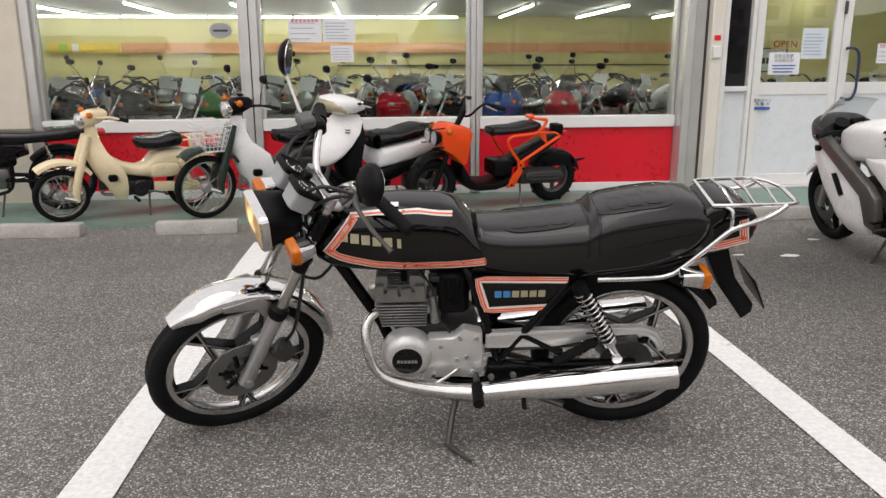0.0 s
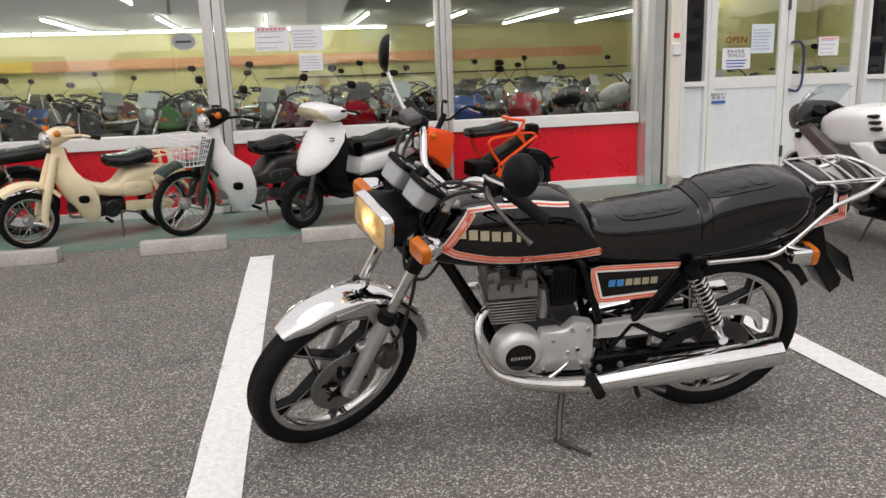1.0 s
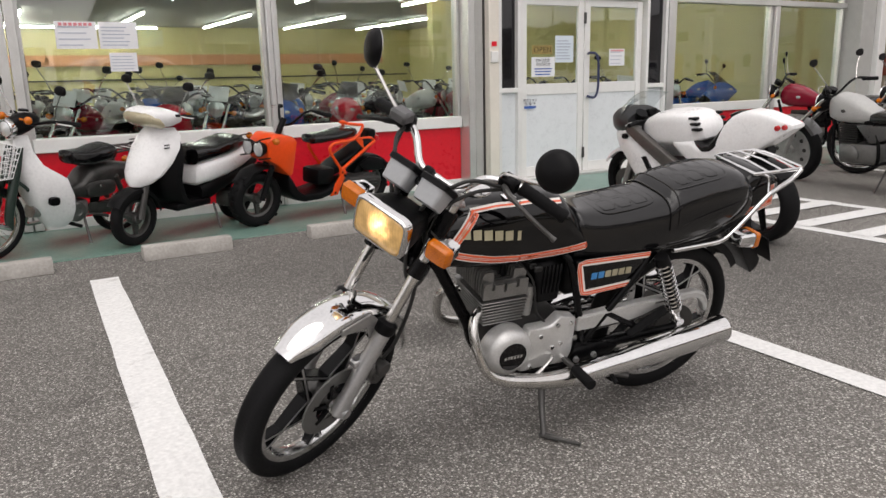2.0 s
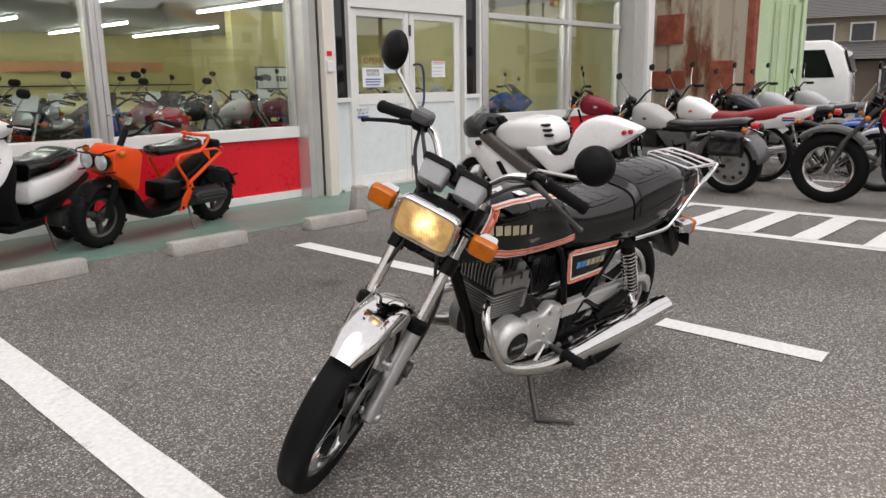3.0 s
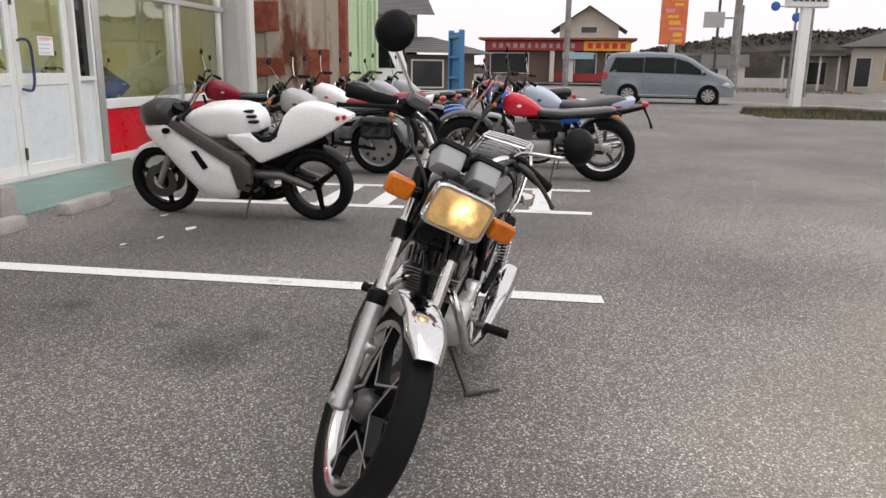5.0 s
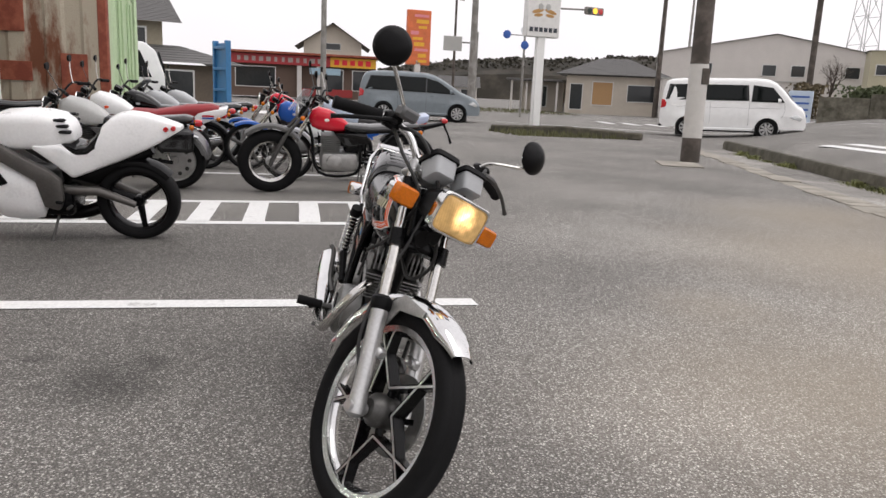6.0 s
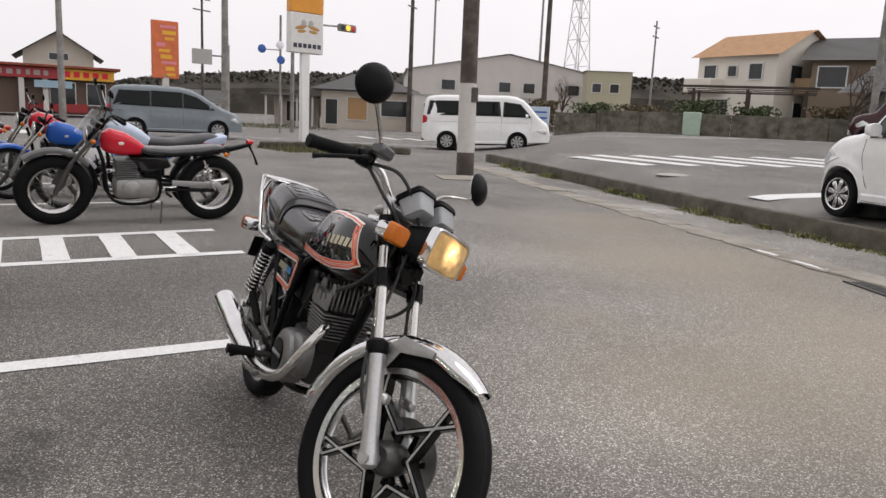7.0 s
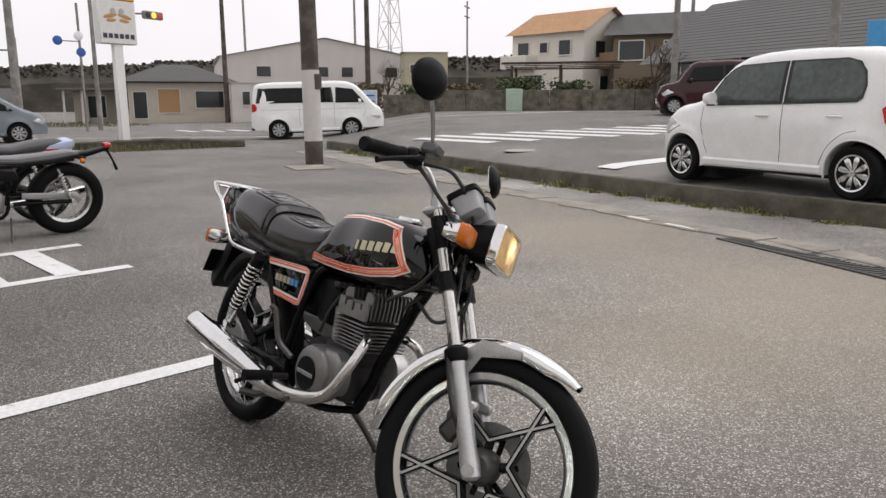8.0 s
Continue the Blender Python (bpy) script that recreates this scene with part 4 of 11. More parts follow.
def star_wheel(name, c, R, w, parent, turn=None, disc_side=0, hub_r=0.05):
    """A cast star-pattern wheel with tyre."""
    rim_r = R - 0.062
    bm = bm_new()
    prof = [(rim_r + 0.006, -w * 0.72), (rim_r + 0.008, -w * 0.62), (rim_r - 0.012, -w * 0.5), (rim_r - 0.016, -w * 0.2), (rim_r - 0.024, 0), (rim_r - 0.016, w * 0.2), (rim_r - 0.012, w * 0.5), (rim_r + 0.008, w * 0.62), (rim_r + 0.006, w * 0.72), (rim_r + 0.014, w * 0.6), (rim_r + 0.012, -w * 0.6)]
    add_lathe(bm, prof, c, (0, 1, 0), 56, close=True)
    rim = part(name, bm, POLISHED, parent, "cast alloy wheel, polished rim and black star spokes", turn)
    bm = bm_new()
    add_lathe(bm, tyre_profile(R, rim_r, w, (-w * 0.3, 0.0, w * 0.3)), c, (0, 1, 0), 64, close=True)
    part("tyre", bm, RUBBER, rim, turn=turn, sharp=50)
    bm = bm_new()
    add_lathe(bm, [(0.0, -0.05), (hub_r * 0.6, -0.05), (hub_r, -0.03), (hub_r * 1.1, 0), (hub_r, 0.03), (hub_r * 0.6, 0.05), (0.0, 0.05)], c, (0, 1, 0), 24, cap=False)
    part("hub", bm, STEEL_DARK, rim, turn=turn)
    for k in range(5):
        a0 = radians(72 * k + 18)
        p0 = V(math.cos(a0), 0, math.sin(a0)) * (hub_r * 1.55)
        core = V(math.cos(a0), 0, math.sin(a0)) * (hub_r * 0.6)
        bm, edge = bm_new(), bm_new()
        for s in (-1, 1):
            a1 = a0 + s * radians(42)
            p1 = V(math.cos(a1), 0, math.sin(a1)) * (rim_r - 0.012)
            d = (p1 - p0).normalized()
            q = V(-d.z, 0, d.x)
            for b, hw, hd, push in ((bm, 0.0075, 0.017, 0.0), (edge, 0.003, 0.0185, 0.0)):
                vs = [V(*c) + pp + q * (sq * hw) + V(0, sy * hd * f, 0) for pp, f in ((p0, 1.15), (p1, 0.8)) for sq in (-1, 1) for sy in (-1, 1)]
                add_faces(b, vs, [(0, 1, 3, 2), (4, 6, 7, 5), (0, 4, 5, 1), (2, 3, 7, 6), (0, 2, 6, 4), (1, 5, 7, 3)])
        add_tube(bm, [V(*c) + core, V(*c) + p0], 0.012, 8)
        part("spoke", bm, FRAME_BLACK, rim, turn=turn)
        part("spoke_edge", edge, ALLOY, rim, "bare machined spoke edge", turn=turn)
    if disc_side:
        y = disc_side * 0.052
        bm = bm_new()
        add_lathe(bm, [(0.066, y - 0.003), (0.115, y - 0.003), (0.115, y + 0.003), (0.066, y + 0.003)], c, (0, 1, 0), 48, close=True)
        part("brake_disc", bm, CAST_GREY, rim, "steel brake disc", turn=turn)
        for k in range(6):
            bm = bm_new()
            a = radians(60 * k)
            add_tube(bm, [V(*c) + V(math.cos(a) * 0.03, y, math.sin(a) * 0.03), V(*c) + V(math.cos(a + 0.3) * 0.082, y, math.sin(a + 0.3) * 0.082)], 0.009, 6)
            part("disc_arm", bm, FRAME_BLACK, rim, turn=turn)
    return rim


FC, RC = (WB, 0, 0.294), (0, 0, 0.298)
star_wheel("front_wheel", FC, 0.294, 0.041, bike, STEER, 1, 0.045)
star_wheel("rear_wheel", RC, 0.298, 0.046, bike, None, 0, 0.062)


def fork_at(z, y):
    return V(1.275 - 0.517 * (z - 0.28), y, z)


for s in (1, -1):
    y = s * 0.083
    bm = bm_new()
    add_tube(bm, [fork_at(0.262, y), fork_at(0.27, y), fork_at(0.30, y), fork_at(0.33, y), fork_at(0.50, y), fork_at(0.53, y)], [0.012, 0.024, 0.026, 0.0225, 0.0245, 0.026], 16)
    add_tube(bm, [fork_at(0.285, y - s * 0.03), fork_at(0.285, y + s * 0.03)], 0.016, 10)
    add_box(bm, fork_at(0.43, y - s * 0.02) + V(0.012, 0, 0), (0.05, 0.03, 0.028), 0.006)
    part("fork_slider", bm, ALLOY, bike, "stained cast aluminium fork leg", STEER)
    bm = bm_new()
    add_tube(bm, [fork_at(0.522, y), fork_at(0.53, y), fork_at(0.552, y), fork_at(0.56, y)], [0.026, 0.031, 0.031, 0.02], 16)
    part("dust_cover", bm, BLACK_PLASTIC, bike, "", STEER)
    bm = bm_new()
    add_tube(bm, [fork_at(0.555, y), fork_at(0.905, y)], 0.0165, 16)
    part("fork_tube", bm, DULL_CHROME, bike, "chromed fork tube", STEER)
    bm = bm_new()
    add_tube(bm, [fork_at(0.69, y), fork_at(0.735, y)], 0.025, 14)
    add_tube(bm, [fork_at(0.795, y), fork_at(0.80, y), fork_at(0.875, y)], [0.02, 0.024, 0.024], 14)
    part("headlight_bracket", bm, FRAME_BLACK, bike, "", STEER)
bm = bm_new()
add_box(bm, fork_at(0.712, 0) - V(0.012, 0, 0), (0.05, 0.18, 0.035), 0.01, Matrix.Rotation(RAKE * -1, 3, "Y"))
part("lower_yoke", bm, FRAME_BLACK, bike, "", STEER)
bm = bm_new()
add_box(bm, fork_at(0.893, 0) - V(0.014, 0, 0), (0.06, 0.2, 0.024), 0.009, Matrix.Rotation(RAKE * -1, 3, "Y"))
add_tube(bm, [fork_at(0.9, 0.083), fork_at(0.925, 0.083)], 0.018, 12)
add_tube(bm, [fork_at(0.9, -0.083), fork_at(0.925, -0.083)], 0.018, 12)
part("upper_yoke", bm, ALLOY, bike, "", STEER)

# front mudguard and its stays
bm = bm_new()
rings = []
section = [(-0.055, -0.034), (-0.056, -0.02), (-0.05, -0.004), (-0.03, 0.004), (0, 0.008), (0.03, 0.004), (0.05, -0.004), (0.056, -0.02), (0.055, -0.034)]
for k in range(27):
    a = radians(56 + 126 * k / 26)
    f = min(1.0, 0.62 + 0.38 * min(k / 3, (26 - k) / 2))
    d = V(math.cos(a), 0, math.sin(a))
    drop = 0.35 + 0.65 * min(1.0, k / 3, (26 - k) / 3)
    outer = [V(*FC) + d * (0.322 + h * (drop if h < 0 else 1)) + V(0, yy * f, 0) for yy, h in section]
    inner = [V(*FC) + d * (0.319 + h * (drop if h < 0 else 1)) + V(0, yy * f * 0.97, 0) for yy, h in section[::-1]]
    rings.append(outer + inner)
add_rings(bm, rings)
part("front_mudguard", bm, CHROME, bike, "chromed front mudguard", STEER, 50)
for s in (1, -1):
    bm = bm_new()
    a = V(*FC) + V(-0.05, s * 0.058, 0.29)
    add_prism(bm, [(1.12, 0.52), (1.19, 0.6), (1.30, 0.6), (1.30, 0.58), (1.2, 0.555), (1.165, 0.47), (1.145, 0.47)], s * 0.058, s * 0.063, 0.001)
    part("mudguard_stay", bm, ALLOY_DIRTY, bike, "", STEER)
bm = bm_new()
add_box(bm, (1.145, 0.082, 0.36), (0.06, 0.04, 0.09), 0.012, Matrix.Rotation(0.5, 3, "Y"))
add_tube(bm, [(1.14, 0.07, 0.385), (1.14, 0.115, 0.385)], 0.026, 14)
part("brake_caliper", bm, STEEL_DARK, bike, "", STEER)
bm = bm_new()
add_tube(bm, smooth_path([(1.13, 0.09, 0.41), (1.1, 0.1, 0.47), (1.07, 0.1, 0.6), (1.03, 0.07, 0.74), (0.99, 0.06, 0.86)], 6), 0.006, 7)
part("brake_hose", bm, CABLE, bike, "", STEER)
bm = bm_new()
add_tube(bm, smooth_path([(1.25, -0.06, 0.31), (1.18, -0.11, 0.42), (1.12, -0.1, 0.56), (1.08, -0.06, 0.72), (1.05, -0.04, 0.9)], 6), 0.005, 7)
part("speedometer_cable", bm, CABLE, bike, "", STEER)

# headlight
HX, HZ = 1.158, 0.846
bm = bm_new()
add_rings(bm, [oval((HX - 0.13, 0, HZ), 0.055, 0.034, 24, 4), oval((HX - 0.12, 0, HZ), 0.068, 0.042, 24, 4), oval((HX - 0.05, 0, HZ), 0.083, 0.054, 24, 5), oval((HX - 0.022, 0, HZ), 0.088, 0.058, 24, 6)])
part("headlight_shell", bm, BLACK_PLASTIC, bike, "", STEER)
bm = bm_new()
rings = [oval((HX - 0.024, 0, HZ), 0.09, 0.06, 32, 7), oval((HX - 0.002, 0, HZ), 0.0905, 0.0605, 32, 7), oval((HX + 0.003, 0, HZ), 0.087, 0.057, 32, 7), oval((HX + 0.002, 0, HZ), 0.082, 0.052, 32, 7), oval((HX - 0.02, 0, HZ), 0.08, 0.05, 32, 7)]
add_rings(bm, rings, cap=False)
part("headlight_rim", bm, CHROME, bike, "chrome headlight rim", STEER)
bm = bm_new()
add_rings(bm, [oval((HX - 0.006, 0, HZ), 0.082, 0.052, 32, 7), oval((HX + 0.002, 0, HZ), 0.078, 0.048, 32, 6), oval((HX + 0.007, 0, HZ), 0.06, 0.036, 32, 4), oval((HX + 0.009, 0, HZ), 0.03, 0.018, 32, 3), oval((HX + 0.0095, 0, HZ), 0.004, 0.003, 32, 2)])
part("headlight_lens", bm, HEADLIGHT_GLASS, bike, "lit amber-tinted headlight glass", STEER)
bm = bm_new()
add_box(bm, (1.07, 0, 0.765), (0.05, 0.06, 0.05), 0.012)
add_lathe(bm, [(0.0, 0.02), (0.026, 0.02), (0.029, 0.012), (0.029, -0.012), (0.0, -0.012)], (1.07, -0.03, 0.745), (1, 0, 0), 20)
part("horn", bm, BLACK_PLASTIC, bike, "", STEER)

# instruments
for s in (1, -1):
    m = Matrix.Translation((1.018, s * 0.056, 0.948)) @ Matrix.Rotation(radians(-40), 4, "Y") @ Matrix.Scale(0.88, 4)
    bm = bm_new()
    add_rings(bm, [[m @ p for p in oval((0, 0, z), a, b, 24, 6, "xy")] for z, a, b in ((-0.058, 0.032, 0.036), (-0.054, 0.038, 0.042), (0.006, 0.046, 0.047), (0.012, 0.046, 0.047))])
    part("gauge_body", bm, GREY_PLASTIC, bike, "light grey instrument housing", STEER)
    bm = bm_new()
    add_rings(bm, [[m @ p for p in oval((0, 0, z), a, b, 24, 6, "xy")] for z, a, b in ((0.004, 0.048, 0.049), (0.006, 0.053, 0.054), (0.022, 0.053, 0.054), (0.026, 0.048, 0.049), (0.02, 0.043, 0.044))], cap=True)
    cap = part("gauge_cap", bm, BLACK_PLASTIC, bike, "", STEER)
    bm = bm_new()
    for k in range(11):
        a = radians(210 - 24 * k)
        add_box(bm, m @ V(0.03 * math.cos(a), 0.03 * math.sin(a), 0.0215), (0.003, 0.003, 0.003))
    add_tube(bm, [m @ V(0, 0, 0.0225), m @ V(0.015, -s * 0.022, 0.0225)], 0.0013, 5)
    part("dial_marks", bm, WHITE_STRIPE, cap, "white dial marks and red needle", STEER)
bm = bm_new()
add_box(bm, (1.0, 0, 0.95), (0.03, 0.03, 0.06), 0.006, Matrix.Rotation(radians(-42), 3, "Y"))
part("ignition_switch", bm, BLACK_PLASTIC, bike, "", STEER)

# handlebar, controls, mirrors
bar = smooth_path([(0.828, -0.332, 0.962), (0.86, -0.22, 0.99), (0.905, -0.13, 0.985), (0.935, -0.07, 0.93), (0.94, 0, 0.925), (0.935, 0.07, 0.93), (0.905, 0.13, 0.985), (0.86, 0.22, 0.99), (0.828, 0.332, 0.962)], 6)
bm = bm_new()
add_tube(bm, bar, 0.0112, 10)
part("handlebar", bm, CHROME, bike, "chromed handlebar", STEER)
for s in (1, -1):
    bm = bm_new()
    g0, g1 = V(0.865, s * 0.212, 0.992), V(0.822, s * 0.345, 0.958)
    rr = [0.02, 0.021] + [0.0175 + 0.0012 * (k % 2) for k in range(14)] + [0.02, 0.018]
    add_tube(bm, [g0.lerp(g1, k / 17) for k in range(18)], rr, 12)
    part("grip", bm, RUBBER, bike, "black rubber grip", STEER)
    bm = bm_new()
    add_box(bm, (0.885, s * 0.185, 0.995), (0.045, 0.055, 0.05), 0.01)
    part("switch_housing", bm, BLACK_PLASTIC, bike, "", STEER)
    bm = bm_new()
    add_tube(bm, smooth_path([(0.905, s * 0.185, 0.995), (0.925, s * 0.22, 0.99), (0.915, s * 0.29, 0.96), (0.885, s * 0.362, 0.92)], 6), [0.009] * 8 + [0.0065] * 10 + [0.009], 8)
    part("lever", bm, BLACK_PLASTIC if s < 0 else STEEL_DARK, bike, "dark clutch or brake lever", STEER)
    tip = V(0.925, s * 0.319, 1.122 if s > 0 else 1.168)
    bm = bm_new()
    foot = V(0.9, s * 0.165, 1.01)
    add_tube(bm, smooth_path([foot, foot + V(0.012, s * 0.012, 0.02), V(0.93, s * 0.2, 1.045), V(0.935, s * 0.285, tip.z - 0.05), tip - V(-0.006, 0, 0.035)], 5), 0.0055, 8)
    stem = part("mirror_stem", bm, DULL_CHROME, bike, "chromed mirror stem", STEER)
    away = BIKE_AT.inverted().to_3x3() @ (V(-0.82, -0.57, 0.1) if s > 0 else V(-0.99, 0.1, 0.12))
    face = Matrix.Translation(STEER @ tip) @ away.to_track_quat("X", "Z").to_matrix().to_4x4()
    bm = bm_new()
    add_lathe(bm, [(0.0, 0.022), (0.02, 0.021), (0.042, 0.014), (0.054, 0.002), (0.055, -0.006), (0.052, -0.008)], (0, 0, 0), (1, 0, 0), 32)
    part("mirror_shell", bm, BLACK_PLASTIC, stem, "round black mirror shell", face)
    bm = bm_new()
    add_lathe(bm, [(0.0, -0.0075), (0.0525, -0.0075), (0.0525, -0.009), (0.0, -0.009)], (0, 0, 0), (1, 0, 0), 32, cap=False)
    part("mirror_glass", bm, MIRROR, stem, "", face)
bm = bm_new()
add_box(bm, (0.925, -0.175, 1.03), (0.05, 0.06, 0.035), 0.008)
part("brake_reservoir", bm, RESERVOIR, bike, "dark brake fluid reservoir", STEER)
for pts in ([(0.9, 0.18, 0.98), (0.97, 0.13, 0.96), (1.02, 0.06, 0.86), (0.98, 0.04, 0.72), (0.9, 0.04, 0.62)],
            [(0.9, -0.18, 0.98), (0.96, -0.15, 0.93), (1.03, -0.07, 0.84), (0.97, -0.05, 0.7), (0.88, -0.04, 0.62)],
            [(0.91, -0.17, 0.99), (0.99, -0.13, 0.99), (1.05, -0.05, 0.9), (1.06, 0.0, 0.78)],
            [(0.91, 0.18, 0.99), (0.99, 0.12, 1.0), (1.05, 0.05, 0.9), (1.07, 0.01, 0.76)],
            [(1.06, 0.03, 0.78), (1.07, 0.06, 0.68), (1.0, 0.06, 0.61), (0.92, 0.045, 0.66)]):
    bm = bm_new()
    add_tube(bm, smooth_path(pts, 6), 0.0055, 7)
    part("control_cable", bm, CABLE, bike, "", STEER)

# front indicators
for s in (1, -1):
    c = V(1.065, s * 0.158, 0.832)
    bm = bm_new()
    add_tube(bm, [(1.04, s * 0.085, 0.832), (1.05, s * 0.125, 0.832)], 0.009, 8)
    add_rings(bm, [oval(c + V(x, 0, 0), a, b, 20, 5) for x, a, b in ((-0.035, 0.012, 0.01), (-0.03, 0.026, 0.02), (0.012, 0.036, 0.026), (0.016, 0.036, 0.026))])
    ind = part("indicator", bm, CHROME, bike, "chrome indicator body", STEER)
    bm = bm_new()
    add_rings(bm, [oval(c + V(x, 0, 0), a, b, 20, 6) for x, a, b in ((0.016, 0.038, 0.028), (0.036, 0.037, 0.027), (0.042, 0.032, 0.022), (0.043, 0.003, 0.002))])
    part("indicator_lens", bm, AMBER, ind, "amber lens", STEER)

# tank
TS = [(0.985, 0.7, 0.745, 0.04), (0.965, 0.685, 0.79, 0.066), (0.93, 0.672, 0.83, 0.088), (0.86, 0.662, 0.858, 0.106), (0.78, 0.657, 0.868, 0.115), (0.705, 0.654, 0.87, 0.118), (0.695, 0.654, 0.869, 0.114), (0.60, 0.653, 0.864, 0.114), (0.555, 0.654, 0.854, 0.113), (0.53, 0.655, 0.836, 0.112), (0.48, 0.658, 0.772, 0.107), (0.44, 0.662, 0.72, 0.101), (0.408, 0.668, 0.692, 0.094), (0.398, 0.672, 0.684, 0.088)]
TP = 4.6


def tank_row(x):
    for (x0, *a), (x1, *b) in zip(TS, TS[1:]):
        if x1 <= x <= x0:
            t = (x0 - x) / (x0 - x1)
            return [p + (q - p) * t for p, q in zip(a, b)]
    return TS[-1][1:]


def tank_y(x, z):
    lo, hi, w = tank_row(x)
    u = (z - (lo + hi) / 2) / ((hi - lo) / 2)
    v = min(0.999, abs(u))
    return w * (1 - v ** TP) ** (1 / TP) * (1 - 0.3 * max(0.0, u) ** 1.3)


bm = bm_new()
add_rings(bm, [[V(p.x, p.y * (1 - 0.3 * max(0.0, (p.z - (lo + hi) / 2) / ((hi - lo) / 2)) ** 1.3), p.z) for p in oval((x, 0, (lo + hi) / 2), w, (hi - lo) / 2, 48, TP)] for x, lo, hi, w in TS])
tank = part("tank", bm, BLACK_PAINT, bike, "glossy black fuel tank with orange and white stripes", sharp=60)


def ribbon(path, o0, o1, side, lift, surf):
    """A band between two offsets beside a path of (x, z) on a surface of known y."""
    pts = []
    for (x0, z0), (x1, z1) in zip(path, path[1:]):
        n = max(2, int(math.hypot(x1 - x0, z1 - z0) / 0.012))
        pts += [(x0 + (x1 - x0) * k / n, z0 + (z1 - z0) * k / n) for k in range(n)]
    pts.append(path[-1])
    a, b = [], []
    for i, (x, z) in enumerate(pts):
        p, q = pts[max(0, i - 1)], pts[min(len(pts) - 1, i + 1)]
        dx, dz = q[0] - p[0], q[1] - p[1]
        ln = math.hypot(dx, dz) or 1
        nx, nz = -dz / ln, dx / ln
        for o, row in ((o0, a), (o1, b)):
            xx, zz = x + nx * o, z + nz * o
            row.append(V(xx, side * (surf(xx, zz) + lift), zz))
    return a, b


TANK_PATH = [(0.855, 0.848), (0.945, 0.73), (0.9, 0.708), (0.80, 0.689), (0.673, 0.679), (0.56, 0.681), (0.405, 0.69)]
TOP_PATH = [(0.86, 0.848), (0.78, 0.858), (0.66, 0.859), (0.56, 0.848)]
for s in (1, -1):
    for o0, o1, m_, lift in ((-0.002, 0.023, WHITE_STRIPE, 0.0012), (0.002, 0.0075, ORANGE_STRIPE, 0.002), (0.0095, 0.012, ORANGE_STRIPE, 0.002), (0.0145, 0.0215, ORANGE_STRIPE, 0.002)):
        bm = bm_new()
        add_rings(bm, list(ribbon(TANK_PATH, -o0, -o1, s, lift, tank_y)), loop=False)
        part("tank_stripe", bm, m_, tank)
    bm = bm_new()
    add_rings(bm, list(ribbon(TOP_PATH, 0.0, 0.012, s, 0.0012, tank_y)), loop=False)
    part("tank_stripe", bm, WHITE_STRIPE, tank)
    bm = bm_new()
    add_rings(bm, list(ribbon(TOP_PATH, 0.004, 0.008, s, 0.002, tank_y)), loop=False)
    part("tank_stripe", bm, ORANGE_STRIPE, tank)
    for k in range(6):
        bm = bm_new()
        x, z = 0.88 - k * 0.0325, 0.784 - k * 0.003
        hw = 0.0125 if k != 5 else 0.006
        f = lambda xx, zz: V(xx, s * (tank_y(xx, zz) + 0.002), zz)
        add_faces(bm, [f(x + hw, z - 0.014), f(x - hw, z - 0.014), f(x - hw, z + 0.014), f(x + hw, z + 0.014)], [(0, 1, 2, 3)])
        part("badge_block", bm, GOLD_MARK, tank, "pale gold badge block")
bm = bm_new()
add_lathe(bm, [(0.0, 0.014), (0.034, 0.013), (0.039, 0.006), (0.039, 0.0)], (0.8, 0, 0.864), (0.03, 0, 1), 24)
part("fuel_cap", bm, POLISHED, tank, "polished fuel cap")
bm = bm_new()
add_box(bm, (0.735, 0.06, 0.869), (0.035, 0.03, 0.002))
part("paper_tag", bm, PAPER, tank, "small white tag")

# seat: lofted cushion with a step, strap and stitched pads
SS = [(0.492, 0.643, 0.785, 0.085), (0.485, 0.633, 0.798, 0.098), (0.455, 0.628, 0.79, 0.108), (0.4, 0.623, 0.788, 0.116), (0.3, 0.621, 0.794, 0.124), (0.19, 0.621, 0.806, 0.13), (0.155, 0.621, 0.812, 0.131), (0.14, 0.621, 0.83, 0.131), (0.1, 0.623, 0.846, 0.132), (0.0, 0.633, 0.863, 0.13), (-0.1, 0.665, 0.872, 0.126), (-0.155, 0.68, 0.868, 0.12), (-0.19, 0.69, 0.85, 0.112), (-0.212, 0.705, 0.82, 0.102), (-0.22, 0.72, 0.79, 0.09)]


def seat_ring(x, lo, hi, w):
    out = []
    for k in range(40):
        a = 2 * math.pi * k / 40
        ca, sa = math.cos(a), math.sin(a)
        p = 3.6
        u = math.copysign(abs(ca) ** (2 / p), ca) * w
        v = math.copysign(abs(sa) ** (2 / p), sa)
        u *= 1.0 - 0.1 * max(0, v)
        out.append(V(x, u, (lo + hi) / 2 + v * (hi - lo) / 2))
    return out


bm = bm_new()
fine = []
for (a, b) in zip(SS, SS[1:]):
    for t in (0, 0.5):
        fine.append([p + (q - p) * t for p, q in zip(a, b)])
fine.append(SS[-1])
add_rings(bm, [seat_ring(*r) for r in fine])
seat = part("seat", bm, LEATHERETTE, bike, "black vinyl dual seat with stitched pads", sharp=70)


def seat_row(x):
    for (x0, *a), (x1, *b) in zip(SS, SS[1:]):
        if x1 <= x <= x0:
            t = (x0 - x) / (x0 - x1)
            return [p + (q - p) * t for p, q in zip(a, b)]
    return SS[-1][1:]


def seat_top(x, y):
    lo, hi, w = seat_row(x)
    v = min(0.999, abs(y) / w)
    return (lo + hi) / 2 + (hi - lo) / 2 * (1 - v ** 3.6) ** (1 / 3.6)


